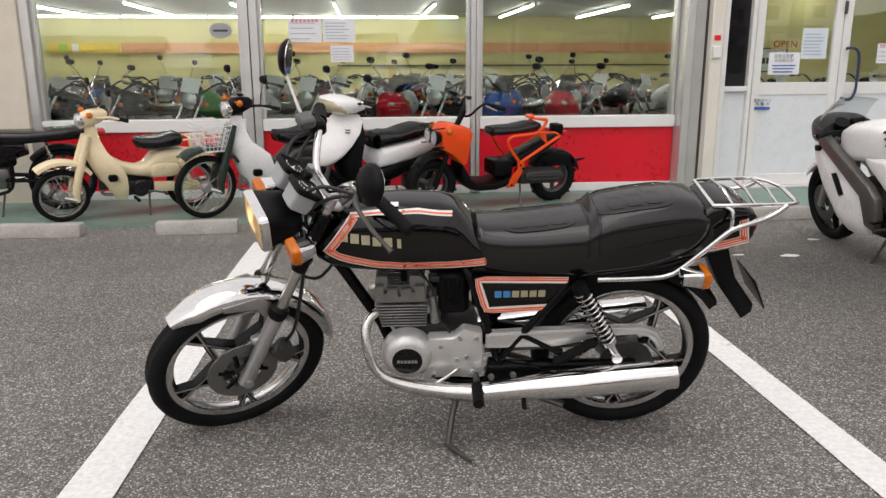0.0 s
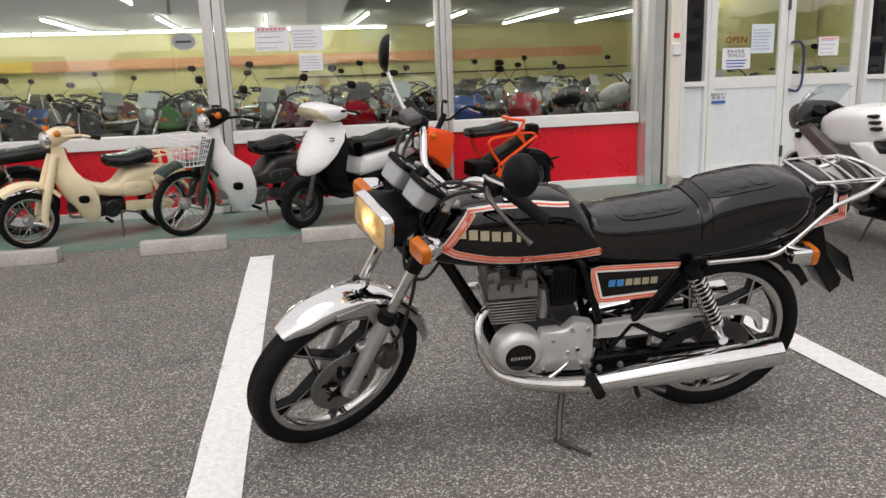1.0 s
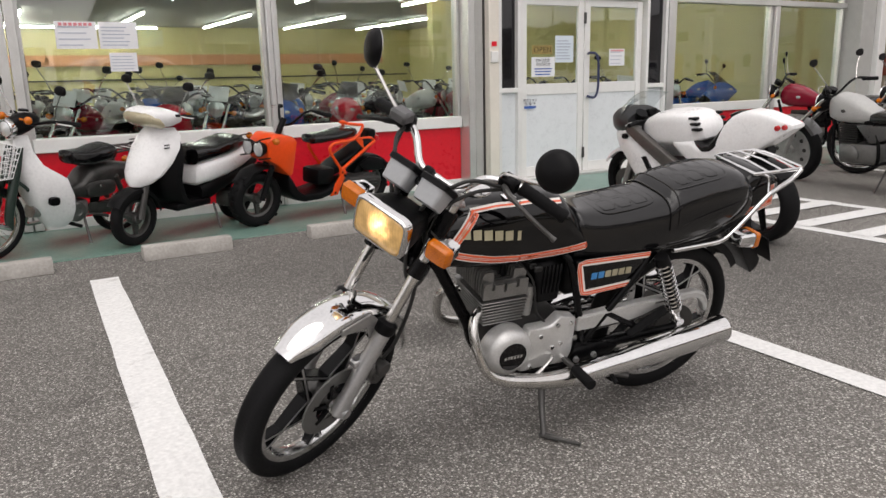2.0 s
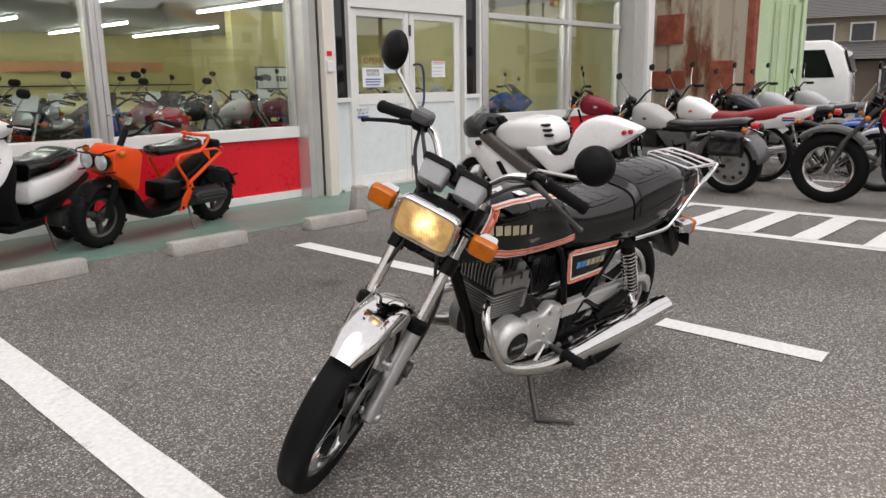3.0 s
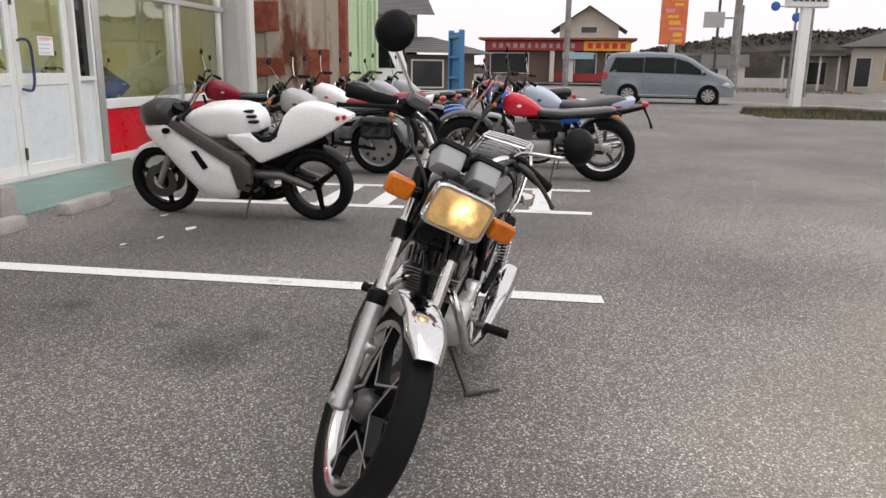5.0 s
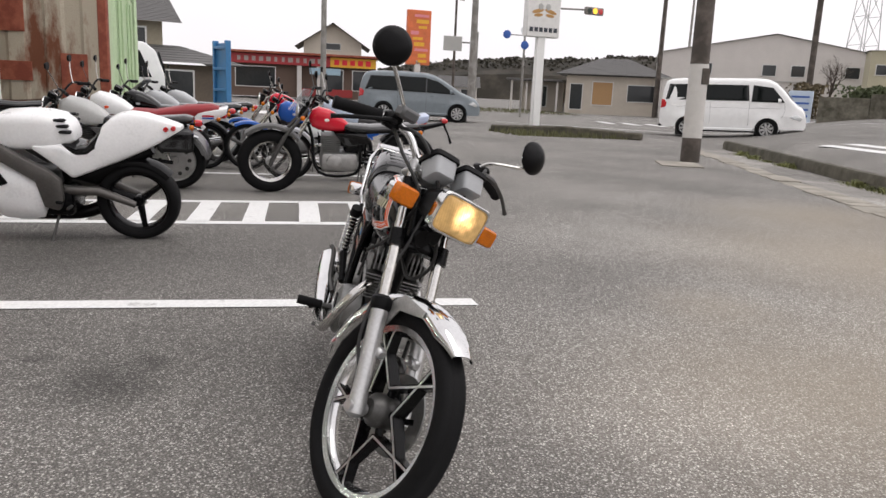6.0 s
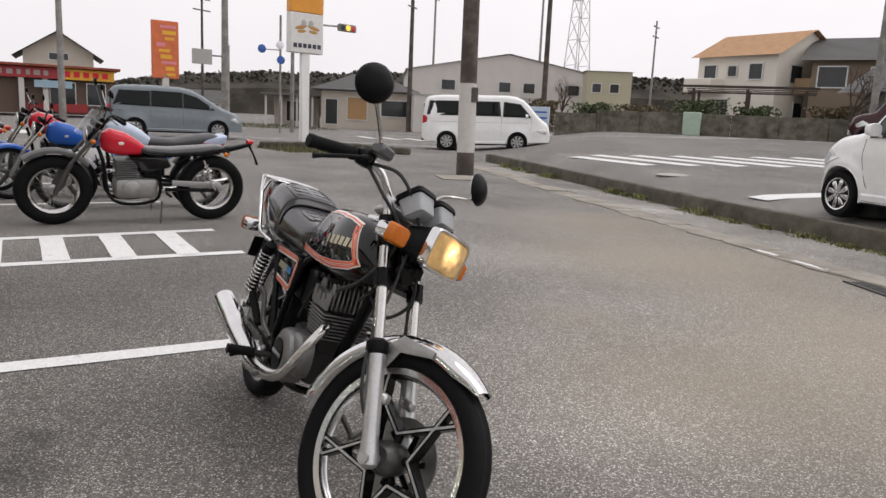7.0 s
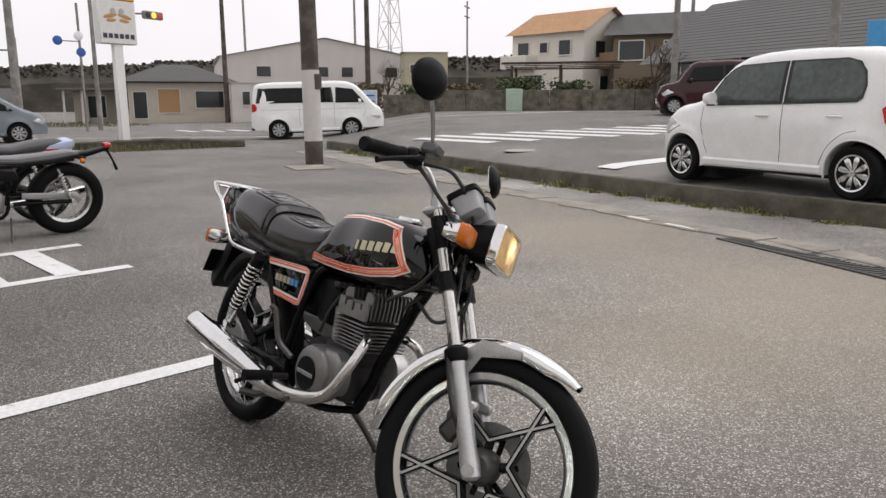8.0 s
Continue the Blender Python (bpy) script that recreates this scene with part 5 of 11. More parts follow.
bm = bm_new()
lo, hi, w = seat_row(0.147)
add_rings(bm, [[V(x, (p.y) * 1.012, (p.z - 0.7) * 1.012 + 0.7 + 0.002) for p in seat_ring(x, *seat_row(x))][:21] for x in (0.158, 0.15, 0.142, 0.134)], loop=False)
part("strap", bm, LEATHERETTE, seat, "black seat strap")
for x in (0.161, 0.131):
    bm = bm_new()
    add_tube(bm, [V(x, p.y * 1.014, (p.z - 0.7) * 1.014 + 0.7 + 0.002) for p in seat_ring(x, *seat_row(x))][:21], 0.0028, 6)
    part("strap_edge", bm, LEATHERETTE, seat)


def pad(cx, cy, hx, hy):
    n = 28
    pts = []
    for p in oval((cx, cy, 0), hx, hy, n, 5, "xy"):
        pts.append(V(p.x, p.y, seat_top(p.x, p.y) - 0.0012))
    b = bm_new()
    add_tube(b, pts, 0.0019, 6, close=True)
    return part("stitched_pad", b, LEATHERETTE, seat)


pad(0.3, 0.0, 0.11, 0.085)
pad(0.02, 0.0, 0.115, 0.088)
for cx in (0.36, 0.3, 0.24):
    for cy in (-0.036, 0.036):
        pad(cx, cy, 0.025, 0.03)
for cx in (0.075, 0.02, -0.035):
    for cy in (-0.038, 0.038):
        pad(cx, cy, 0.023, 0.032)
for s in (1, -1):
    bm = bm_new()
    add_tube(bm, smooth_path([(0.13, s * 0.131, 0.72), (0.05, s * 0.132, 0.745), (-0.1, s * 0.127, 0.775), (-0.2, s * 0.108, 0.79)], 5), 0.002, 6)
    part("piping", bm, LEATHERETTE, seat)

# side panels
for s in (1, -1):
    poly = [(0.502, 0.652), (0.168, 0.648), (0.19, 0.622), (0.262, 0.545), (0.30, 0.532), (0.44, 0.526), (0.47, 0.55)]
    bm = bm_new()
    add_prism(bm, poly, s * 0.085, s * 0.122, 0.004)
    pan = part("side_panel", bm, BLACK_PAINT, bike, "black side panel with orange stripes")
    surf = lambda x, z: 0.1225
    for path in ([(0.215, 0.628), (0.478, 0.636), (0.452, 0.545), (0.268, 0.553)],):
        for o0, o1, m_, lift in ((-0.002, 0.02, WHITE_STRIPE, 0.001), (0.0055, 0.0115, ORANGE_STRIPE, 0.0018), (0.0135, 0.0185, ORANGE_STRIPE, 0.0018)):
            bm = bm_new()
            add_rings(bm, list(ribbon(path, o0, o1, s, lift, surf)), loop=False)
            part("panel_stripe", bm, m_, pan)
    for k in range(6):
        bm = bm_new()
        add_box(bm, (0.425 - k * 0.0265, s * 0.1235, 0.592), (0.021, 0.002, 0.022))
        part("badge_block", bm, BLUE_MARK if k < 2 else GOLD_MARK, pan)

# tail
bm = bm_new()
TC = ((-0.16, 0.675, 0.83, 0.1), (-0.2, 0.684, 0.862, 0.1), (-0.25, 0.698, 0.868, 0.097), (-0.3, 0.714, 0.852, 0.092), (-0.328, 0.728, 0.836, 0.087), (-0.34, 0.742, 0.82, 0.078))
add_rings(bm, [oval((x, 0, (a + b) / 2), w, (b - a) / 2, 32, 6) for x, a, b, w in TC])
tail = part("tail_cowl", bm, BLACK_PAINT, bike, "black tail cowl with orange stripes", sharp=50)
TAIL_PATH = [(-0.195, 0.712), (-0.26, 0.722), (-0.326, 0.736), (-0.318, 0.775), (-0.31, 0.816)]
for s in (1, -1):
    for o0, o1, m_, lift in ((0.0, -0.028, WHITE_STRIPE, 0.0012), (-0.005, -0.009, ORANGE_STRIPE, 0.002), (-0.012, -0.017, ORANGE_STRIPE, 0.002), (-0.0195, -0.026, ORANGE_STRIPE, 0.002)):
        bm = bm_new()
        add_rings(bm, list(ribbon(TAIL_PATH, o0, o1, s, lift, lambda x, z: 0.1003 + 0.0001 * (x + 0.2) if x > -0.21 else 0.1003 + (x + 0.21) * 0.105)), loop=False)
        part("tail_stripe", bm, m_, tail)
bm = bm_new()
add_rings(bm, [oval((x, 0, 0.782), w, h, 20, 5) for x, w, h in ((-0.33, 0.066, 0.03), (-0.35, 0.064, 0.028), (-0.358, 0.054, 0.02))])
part("tail_lamp", bm, RED_LENS, bike, "red tail lamp")
bm = bm_new()
rings = []
for k in range(16):
    a = radians(62 + 84 * k / 15)
    d = V(math.cos(a), 0, math.sin(a))
    w = 0.062 - 0.012 * max(0, (k - 9) / 6)
    o = [V(*RC) + d * (0.348 + h) + V(0, yy * w, 0) for yy, h in ((-1, -0.03), (-0.95, -0.006), (-0.5, 0.002), (0, 0.004), (0.5, 0.002), (0.95, -0.006), (1, -0.03))]
    i = [p - d * 0.004 for p in o[::-1]]
    rings.append(o + i)
add_rings(bm, rings)
add_prism(bm, [(-0.21, 0.7), (-0.285, 0.7), (-0.325, 0.59), (-0.4, 0.49), (-0.4, 0.46), (-0.37, 0.435), (-0.285, 0.55)], -0.05, 0.05, 0.004)
part("rear_mudguard", bm, BLACK_PLASTIC, bike, "black plastic rear mudguard")
bm = bm_new()
add_box(bm, (-0.4, 0, 0.54), (0.006, 0.16, 0.11), 0.004, Matrix.Rotation(0.45, 3, "Y"))
part("plate_bracket", bm, BLACK_PLASTIC, bike, "empty number plate bracket")
for s in (1, -1):
    c = V(-0.15, s * 0.16, 0.662)
    bm = bm_new()
    add_tube(bm, [(-0.13, s * 0.09, 0.665), (-0.14, s * 0.14, 0.662)], 0.009, 8)
    add_rings(bm, [oval(c + V(x, 0, 0), a, b, 20, 5) for x, a, b in ((0.045, 0.01, 0.01), (0.04, 0.026, 0.02), (-0.012, 0.034, 0.026), (-0.016, 0.034, 0.026))])
    ind = part("indicator", bm, CHROME, bike, "chrome indicator body")
    bm = bm_new()
    add_rings(bm, [oval(c + V(x, 0, 0), a, b, 20, 6) for x, a, b in ((-0.016, 0.036, 0.028), (-0.034, 0.035, 0.027), (-0.041, 0.03, 0.02), (-0.042, 0.003, 0.002))])
    part("indicator_lens", bm, AMBER, ind, "amber lens")

# grab rails and rack
for s in (1, -1):
    bm = bm_new()
    add_tube(bm, smooth_path([(0.13, s * 0.132, 0.642), (0.0, s * 0.134, 0.645), (-0.075, s * 0.135, 0.652), (-0.125, s * 0.135, 0.685), (-0.23, s * 0.132, 0.785), (-0.265, s * 0.128, 0.805), (-0.36, s * 0.108, 0.828), (-0.41, s * 0.1, 0.86)], 6), 0.0085, 10)
    part("grab_rail", bm, CHROME, bike, "chromed grab rail")
bm = bm_new()
loop = [(-0.2, 0.092, 0.86), (-0.22, 0.098, 0.862), (-0.39, 0.1, 0.864), (-0.43, 0.085, 0.858), (-0.46, 0.06, 0.85), (-0.46, -0.06, 0.85), (-0.43, -0.085, 0.858), (-0.39, -0.1, 0.864), (-0.22, -0.098, 0.862), (-0.2, -0.092, 0.86)]
add_tube(bm, loop, 0.0062, 8, close=True)
rack = part("rack", bm, CHROME, bike, "chromed tube luggage rack")
for x in (-0.25, -0.315, -0.38):
    bm = bm_new()
    add_tube(bm, [(x, -0.097, 0.866), (x - 0.01, 0, 0.869), (x, 0.097, 0.866)], 0.0045, 8)
    part("rack_bar", bm, CHROME, rack)
for s in (1, -1):
    bm = bm_new()
    add_tube(bm, smooth_path([(-0.23, s * 0.098, 0.861), (-0.25, s * 0.11, 0.845), (-0.245, s * 0.13, 0.79)], 5), 0.0055, 8)
    part("rack_post", bm, CHROME, rack)

# frame
for pts, r in (([(0.99, 0, 0.7), (0.93, 0, 0.86)], 0.032), ([(0.955, 0, 0.79), (0.75, 0, 0.73), (0.5, 0, 0.66)], 0.024), ([(0.965, 0, 0.72), (0.905, 0, 0.63), (0.79, 0, 0.42), (0.77, 0, 0.36), (0.72, 0, 0.27)], 0.019)):
    bm = bm_new()
    add_tube(bm, pts, r, 12)
    part("frame_tube", bm, FRAME_BLACK, bike, "black steel frame tube")
for s in (1, -1):
    for pts in ([(0.54, s * 0.06, 0.68), (0.505, s * 0.105, 0.63), (0.44, s * 0.115, 0.41), (0.42, s * 0.11, 0.3), (0.47, s * 0.1, 0.25), (0.6, s * 0.06, 0.235), (0.72, 0, 0.26)],
                [(0.5, s * 0.09, 0.665), (0.19, s * 0.105, 0.65), (-0.05, s * 0.1, 0.66), (-0.2, s * 0.085, 0.7)],
                [(0.21, s * 0.105, 0.645), (0.235, s * 0.118, 0.59), (0.395, s * 0.118, 0.375), (0.41, s * 0.115, 0.33)],
                [(0.34, s * 0.12, 0.44), (0.22, s * 0.12, 0.37)]):
        bm = bm_new()
        add_tube(bm, smooth_path(pts, 4), 0.0125, 10)
        part("frame_tube", bm, FRAME_BLACK, bike)
    bm = bm_new()
    add_prism(bm, [(0.465, 0.26), (0.30, 0.275), (0.27, 0.3), (0.32, 0.325), (0.45, 0.35)], s * 0.105, s * 0.125, 0.004)
    part("footrest_plate", bm, FRAME_BLACK, bike)
    for x, z in ((0.44, 0.285), (0.37, 0.29)):
        bm = bm_new()
        add_lathe(bm, [(0.0, s * 0.01), (0.009, s * 0.01), (0.011, 0.0)], (x, s * 0.125, z), (0, 1, 0), 6)
        part("bolt", bm, ALLOY, bike)
    # swing arm and shock
    bm = bm_new()
    add_tube(bm, [(0.42, s * 0.088, 0.3), (0.2, s * 0.09, 0.3), (-0.03, s * 0.092, 0.298)], [0.022, 0.02, 0.018], 12)
    part("swing_arm", bm, FRAME_BLACK, bike)
    a, b = V(0.19, s * 0.148, 0.638), V(0.05, s * 0.148, 0.37)
    bm = bm_new()
    add_tube(bm, [a, a.lerp(b, 0.12)], [0.022, 0.026], 14)
    add_tube(bm, [a.lerp(b, 0.1), a.lerp(b, 0.8)], 0.011, 10)
    shock = part("shock_absorber", bm, BLACK_PLASTIC, bike, "rear shock absorber")
    bm = bm_new()
    add_tube(bm, [a.lerp(b, 0.74), a.lerp(b, 0.8), a.lerp(b, 0.82), b], [0.026, 0.026, 0.015, 0.013], 12)
    add_tube(bm, [b - V(0, s * 0.02, 0), b + V(0, s * 0.016, 0)], 0.016, 12)
    part("shock_body", bm, POLISHED, shock)
    d = (b - a).normalized()
    u = V(0, 1, 0)
    w_ = d.cross(u)
    bm = bm_new()
    add_tube(bm, [a.lerp(b, 0.1 + 0.65 * k / 132) + (u * math.cos(k * math.pi / 6) + w_ * math.sin(k * math.pi / 6)) * 0.0245 for k in range(133)], 0.0042, 6)
    part("spring", bm, CHROME, shock, "chrome coil spring")
    # exhaust
    ph = smooth_path([(0.745, s * 0.05, 0.5), (0.8, s * 0.075, 0.505), (0.832, s * 0.11, 0.475), (0.825, s * 0.15, 0.4), (0.795, s * 0.17, 0.34), (0.73, s * 0.178, 0.305), (0.61, s * 0.182, 0.278), (0.5, s * 0.185, 0.268)], 6)
    bm = bm_new()
    add_tube(bm, ph, [0.0148] * 24 + [0.0148 + 0.0152 * (k / 18) for k in range(len(ph) - 24)], 14)
    hd = part("exhaust_header", bm, DULL_CHROME, bike, "chromed exhaust pipe")
    bm = bm_new()
    add_lathe(bm, [(0.02, 0), (0.032, 0.0), (0.032, 0.012), (0.02, 0.012)], (0.752, s * 0.052, 0.5), (0.9, s * 0.4, 0.1), 14)
    part("exhaust_flange", bm, STEEL_DARK, hd)
    a, b = V(0.5, s * 0.185, 0.268), V(-0.13, s * 0.188, 0.328)
    bm = bm_new()
    rr = [0.03, 0.033, 0.037, 0.042, 0.046, 0.0475, 0.0475, 0.047, 0.046]
    add_tube(bm, [a.lerp(b, k / 8) for k in range(9)], rr, 24, cap=False)
    muf = part("muffler", bm, CHROME, bike, "chromed muffler")
    bm = bm_new()
    add_tube(bm, [b.lerp(a, -0.001), b.lerp(a, 0.004), b.lerp(a, 0.05), b.lerp(a, 0.052)], [0.046, 0.042, 0.028, 0.002], 24)
    part("muffler_end", bm, STEEL_DARK, muf)
    bm = bm_new()
    add_tube(bm, [a.lerp(b, 0.25) + V(0, s * 0.02, -0.035), a.lerp(b, 0.25) + V(0, s * 0.045, -0.045)], 0.008, 8)
    part("stand_stop", bm, RUBBER, muf)
    # footrests
    bm = bm_new()
    add_tube(bm, [(0.49, s * 0.13, 0.3), (0.49, s * 0.2, 0.302)], 0.01, 8)
    peg = part("footrest", bm, STEEL_DARK, bike, "footrest")
    bm = bm_new()
    add_tube(bm, [(0.49, s * (0.19 + 0.007 * k), 0.302) for k in range(14)], [0.016 + 0.002 * (k % 2) for k in range(14)], 10)
    part("rubber", bm, RUBBER, peg)
    bm = bm_new()
    add_tube(bm, [V(0.24, s * 0.13, 0.34).lerp(V(0.12, s * 0.15, 0.43), k / 12) for k in range(13)], [0.014 + 0.003 * (k % 2) for k in range(13)], 8)
    part("pillion_footrest", bm, RUBBER, bike, "folded black rubber pillion footrest")

# chain case and sprocket
bm = bm_new()
add_prism(bm, [(0.46, 0.395), (0.46, 0.452), (0.2, 0.462), (-0.03, 0.463), (-0.075, 0.445), (-0.098, 0.41), (-0.105, 0.37), (-0.088, 0.368), (-0.075, 0.4), (-0.05, 0.425), (-0.01, 0.435), (0.11, 0.43), (0.19, 0.405), (0.25, 0.395)], 0.1, 0.128, 0.006)
case = part("chain_case", bm, SILVER_CASE, bike, "silver painted chain case")
bm = bm_new()
add_box(bm, (0.12, 0.1285, 0.447), (0.055, 0.002, 0.008), 0.0008)
part("slot", bm, STEEL_DARK, case)
bm = bm_new()
add_tube(bm, [(0.45, 0.1285, 0.444), (0.2, 0.1285, 0.454), (-0.03, 0.1285, 0.455), (-0.07, 0.1285, 0.437), (-0.09, 0.1285, 0.405)], 0.0035, 6)
part("rib", bm, SILVER_CASE, case)
bm = bm_new()
add_lathe(bm, [(0.03, 0.085), (0.088, 0.085), (0.088, 0.09), (0.03, 0.09)], RC, (0, 1, 0), 44, close=True)
part("sprocket", bm, STEEL_DARK, bike)
bm = bm_new()
add_tube(bm, [(0.0, 0.088, 0.212), (0.46, 0.088, 0.29)], 0.008, 6)
add_tube(bm, [(0.0, 0.088, 0.384), (0.46, 0.088, 0.36)], 0.008, 6)
part("chain", bm, STEEL_DARK, bike)
bm = bm_new()
add_lathe(bm, [(0.0, -0.095), (0.07, -0.095), (0.078, -0.085), (0.08, -0.05), (0.04, -0.045)], RC, (0, 1, 0), 28)
part("brake_drum", bm, ALLOY_DIRTY, bike, "cast rear brake drum")
bm = bm_new()
add_tube(bm, [(0, -0.125, 0.298), (0, 0.125, 0.298)], 0.011, 10)
add_lathe(bm, [(0.0, 0.01), (0.017, 0.01), (0.017, 0)], (0, 0.118, 0.298), (0, 1, 0), 6)
part("axle", bm, ALLOY, bike)

# engine
bm = bm_new()
add_box(bm, (0.60, 0, 0.36), (0.25, 0.16, 0.16), 0.03, seg=2)
add_box(bm, (0.655, 0, 0.425), (0.17, 0.14, 0.06), 0.02, seg=2)
eng = part("crankcase", bm, FIN_DARK, bike, "cast aluminium engine case")
bm = bm_new()
add_box(bm, (0.712, 0, 0.505), (0.08, 0.1, 0.12))
cyl = part("cylinder", bm, FIN_DARK, eng, "finned aluminium cylinder")
for k in range(8):
    bm = bm_new()
    add_box(bm, (0.714 + 0.001 * k, 0, 0.458 + k * 0.0116), (0.142 + 0.003 * k, 0.168 + 0.0035 * k, 0.0042), 0.0014)
    part("fin", bm, FIN_GREY, cyl)
bm = bm_new()
add_box(bm, (0.72, 0, 0.566), (0.13, 0.15, 0.026), 0.004)
head = part("cylinder_head", bm, FIN_DARK, eng, "cylinder head with upright fins")
for k in range(13):
    y = -0.0888 + k * 0.0148
    edge = k in (0, 12)
    bm = bm_new()
    if edge:
        poly = [(0.645, 0.552), (0.797, 0.552), (0.8, 0.58), (0.797, 0.606), (0.772, 0.606), (0.772, 0.582), (0.762, 0.582), (0.762, 0.598), (0.73, 0.598), (0.73, 0.572), (0.72, 0.572), (0.72, 0.598), (0.688, 0.598), (0.688, 0.582), (0.678, 0.582), (0.678, 0.606), (0.648, 0.606)]
    else:
        poly = [(0.648, 0.556), (0.797, 0.556), (0.8, 0.6), (0.797, 0.628), (0.788, 0.636), (0.762, 0.636), (0.758, 0.604), (0.694, 0.604), (0.69, 0.636), (0.66, 0.634), (0.648, 0.622)]
    add_prism(bm, poly, y - (0.0042 if edge else 0.0023), y + (0.0042 if edge else 0.0023))
    part("fin", bm, FIN_GREY, head)
for s in (-1, 1):
    bm = bm_new()
    add_tube(bm, [(0.71, s * 0.04, 0.59), (0.712, s * 0.04, 0.65)], [0.012, 0.008], 8)
    part("spark_plug_cap", bm, BLACK_PLASTIC, eng)
bm = bm_new()
add_lathe(bm, [(0.08, 0.08), (0.082, 0.115), (0.076, 0.135), (0.062, 0.147), (0.05, 0.152), (0.0, 0.153)], (0.706, 0, 0.372), (0, 1, 0), 36)
cov = part("clutch_cover", bm, SILVER_CASE, eng, "round cast engine cover")
bm = bm_new()
add_lathe(bm, [(0.047, 0.148), (0.0475, 0.1545), (0.0, 0.156)], (0.706, 0, 0.372), (0, 1, 0), 30)
part("badge_disc", bm, BLACK_PAINT, cov, "round black badge with a pale bar")
for k in range(6):
    bm = bm_new()
    add_box(bm, (0.706 + 0.0275 - k * 0.011, 0.1565, 0.372), (0.008, 0.0015, 0.011))
    part("badge_block", bm, POLISHED, cov)
bm = bm_new()
add_prism(bm, [(0.66, 0.285), (0.48, 0.29), (0.465, 0.33), (0.47, 0.455), (0.53, 0.47), (0.56, 0.44), (0.64, 0.44)], 0.085, 0.132, 0.01)
scov = part("sprocket_cover", bm, SILVER_CASE, eng, "cast sprocket cover")
for x, z in ((0.5, 0.31), (0.49, 0.44), (0.54, 0.44), (0.55, 0.36), (0.6, 0.41), (0.52, 0.37), (0.625, 0.3)):
    bm = bm_new()
    add_lathe(bm, [(0.0, 0.006), (0.007, 0.006), (0.008, 0.0)], (x, 0.132, z), (0, 1, 0), 8)
    part("bolt", bm, POLISHED, scov)
bm = bm_new()
add_lathe(bm, [(0.088, -0.075), (0.09, -0.125), (0.084, -0.142), (0.066, -0.152), (0.0, -0.154)], (0.635, 0, 0.352), (0, 1, 0), 36)
add_rings(bm, [oval((0.685, y, 0.372), a_, b_, 24, 2.8, "xz") for y, a_, b_ in ((-0.075, 0.075, 0.07), (-0.115, 0.074, 0.069), (-0.126, 0.066, 0.06), (-0.13, 0.052, 0.046))])
rcov = part("generator_cover", bm, CAST_GREY, eng, "dull cast engine cover")
bm = bm_new()
add_lathe(bm, [(0.05, -0.15), (0.052, -0.157), (0.0, -0.158)], (0.635, 0, 0.352), (0, 1, 0), 30)
part("badge_disc", bm, BLACK_PLASTIC, rcov)
bm = bm_new()
add_box(bm, (0.635, -0.159, 0.352), (0.088, 0.003, 0.012), 0.001)
part("badge_bar", bm, ALLOY, rcov)
bm = bm_new()
add_box(bm, (0.56, 0, 0.57), (0.1, 0.17, 0.15), 0.015)
add_box(bm, (0.4, 0, 0.57), (0.2, 0.16, 0.14), 0.02)
abox = part("airbox", bm, BLACK_PLASTIC, bike, "black ribbed airbox")
for k in range(5):
    bm = bm_new()
    add_box(bm, (0.53 + k * 0.014, 0.087, 0.585), (0.007, 0.008, 0.1), 0.002)
    part("rib", bm, FRAME_BLACK, abox)
bm = bm_new()
for s in (-1, 1):
    add_tube(bm, [(0.65, s * 0.045, 0.5), (0.59, s * 0.045, 0.515)], 0.022, 12)
    add_tube(bm, [(0.617, s * 0.055, 0.455), (0.615, s * 0.055, 0.56)], [0.017, 0.022], 12)
part("carburettor", bm, ALLOY_DIRTY, bike)
bm = bm_new()
for k in range(9):
    add_box(bm, (0.615 + 0.005 * (k % 2), (k - 4) * 0.022, 0.63), (0.03, 0.012, 0.02), 0.004)
add_tube(bm, smooth_path([(0.66, 0.05, 0.64), (0.62, 0.08, 0.58), (0.6, 0.09, 0.48), (0.57, 0.1, 0.44)], 5), 0.004, 6)
add_tube(bm, smooth_path([(0.64, -0.05, 0.64), (0.61, -0.09, 0.56), (0.58, -0.1, 0.47)], 5), 0.005, 6)
part("hose", bm, CABLE, bike)
bm = bm_new()
add_tube(bm, smooth_path([(0.545, 0.135, 0.33), (0.56, 0.15, 0.325), (0.6, 0.162, 0.302), (0.655, 0.175, 0.278)], 5), 0.006, 8)
add_tube(bm, [(0.655, 0.16, 0.278), (0.655, 0.2, 0.27)], 0.009, 8)
part("gear_lever", bm, DULL_CHROME, bike, "gear lever")
bm = bm_new()
add_tube(bm, smooth_path([(0.44, -0.135, 0.27), (0.5, -0.15, 0.255), (0.6, -0.2, 0.262), (0.64, -0.205, 0.275)], 5), 0.008, 8)
part("brake_pedal", bm, STEEL_DARK, bike, "brake pedal")
bm = bm_new()
add_tube(bm, smooth_path([(0.56, -0.17, 0.38), (0.5, -0.19, 0.42), (0.47, -0.2, 0.5), (0.455, -0.215, 0.52)], 5), 0.009, 8)
part("kick_starter", bm, STEEL_DARK, bike, "folded kick starter")

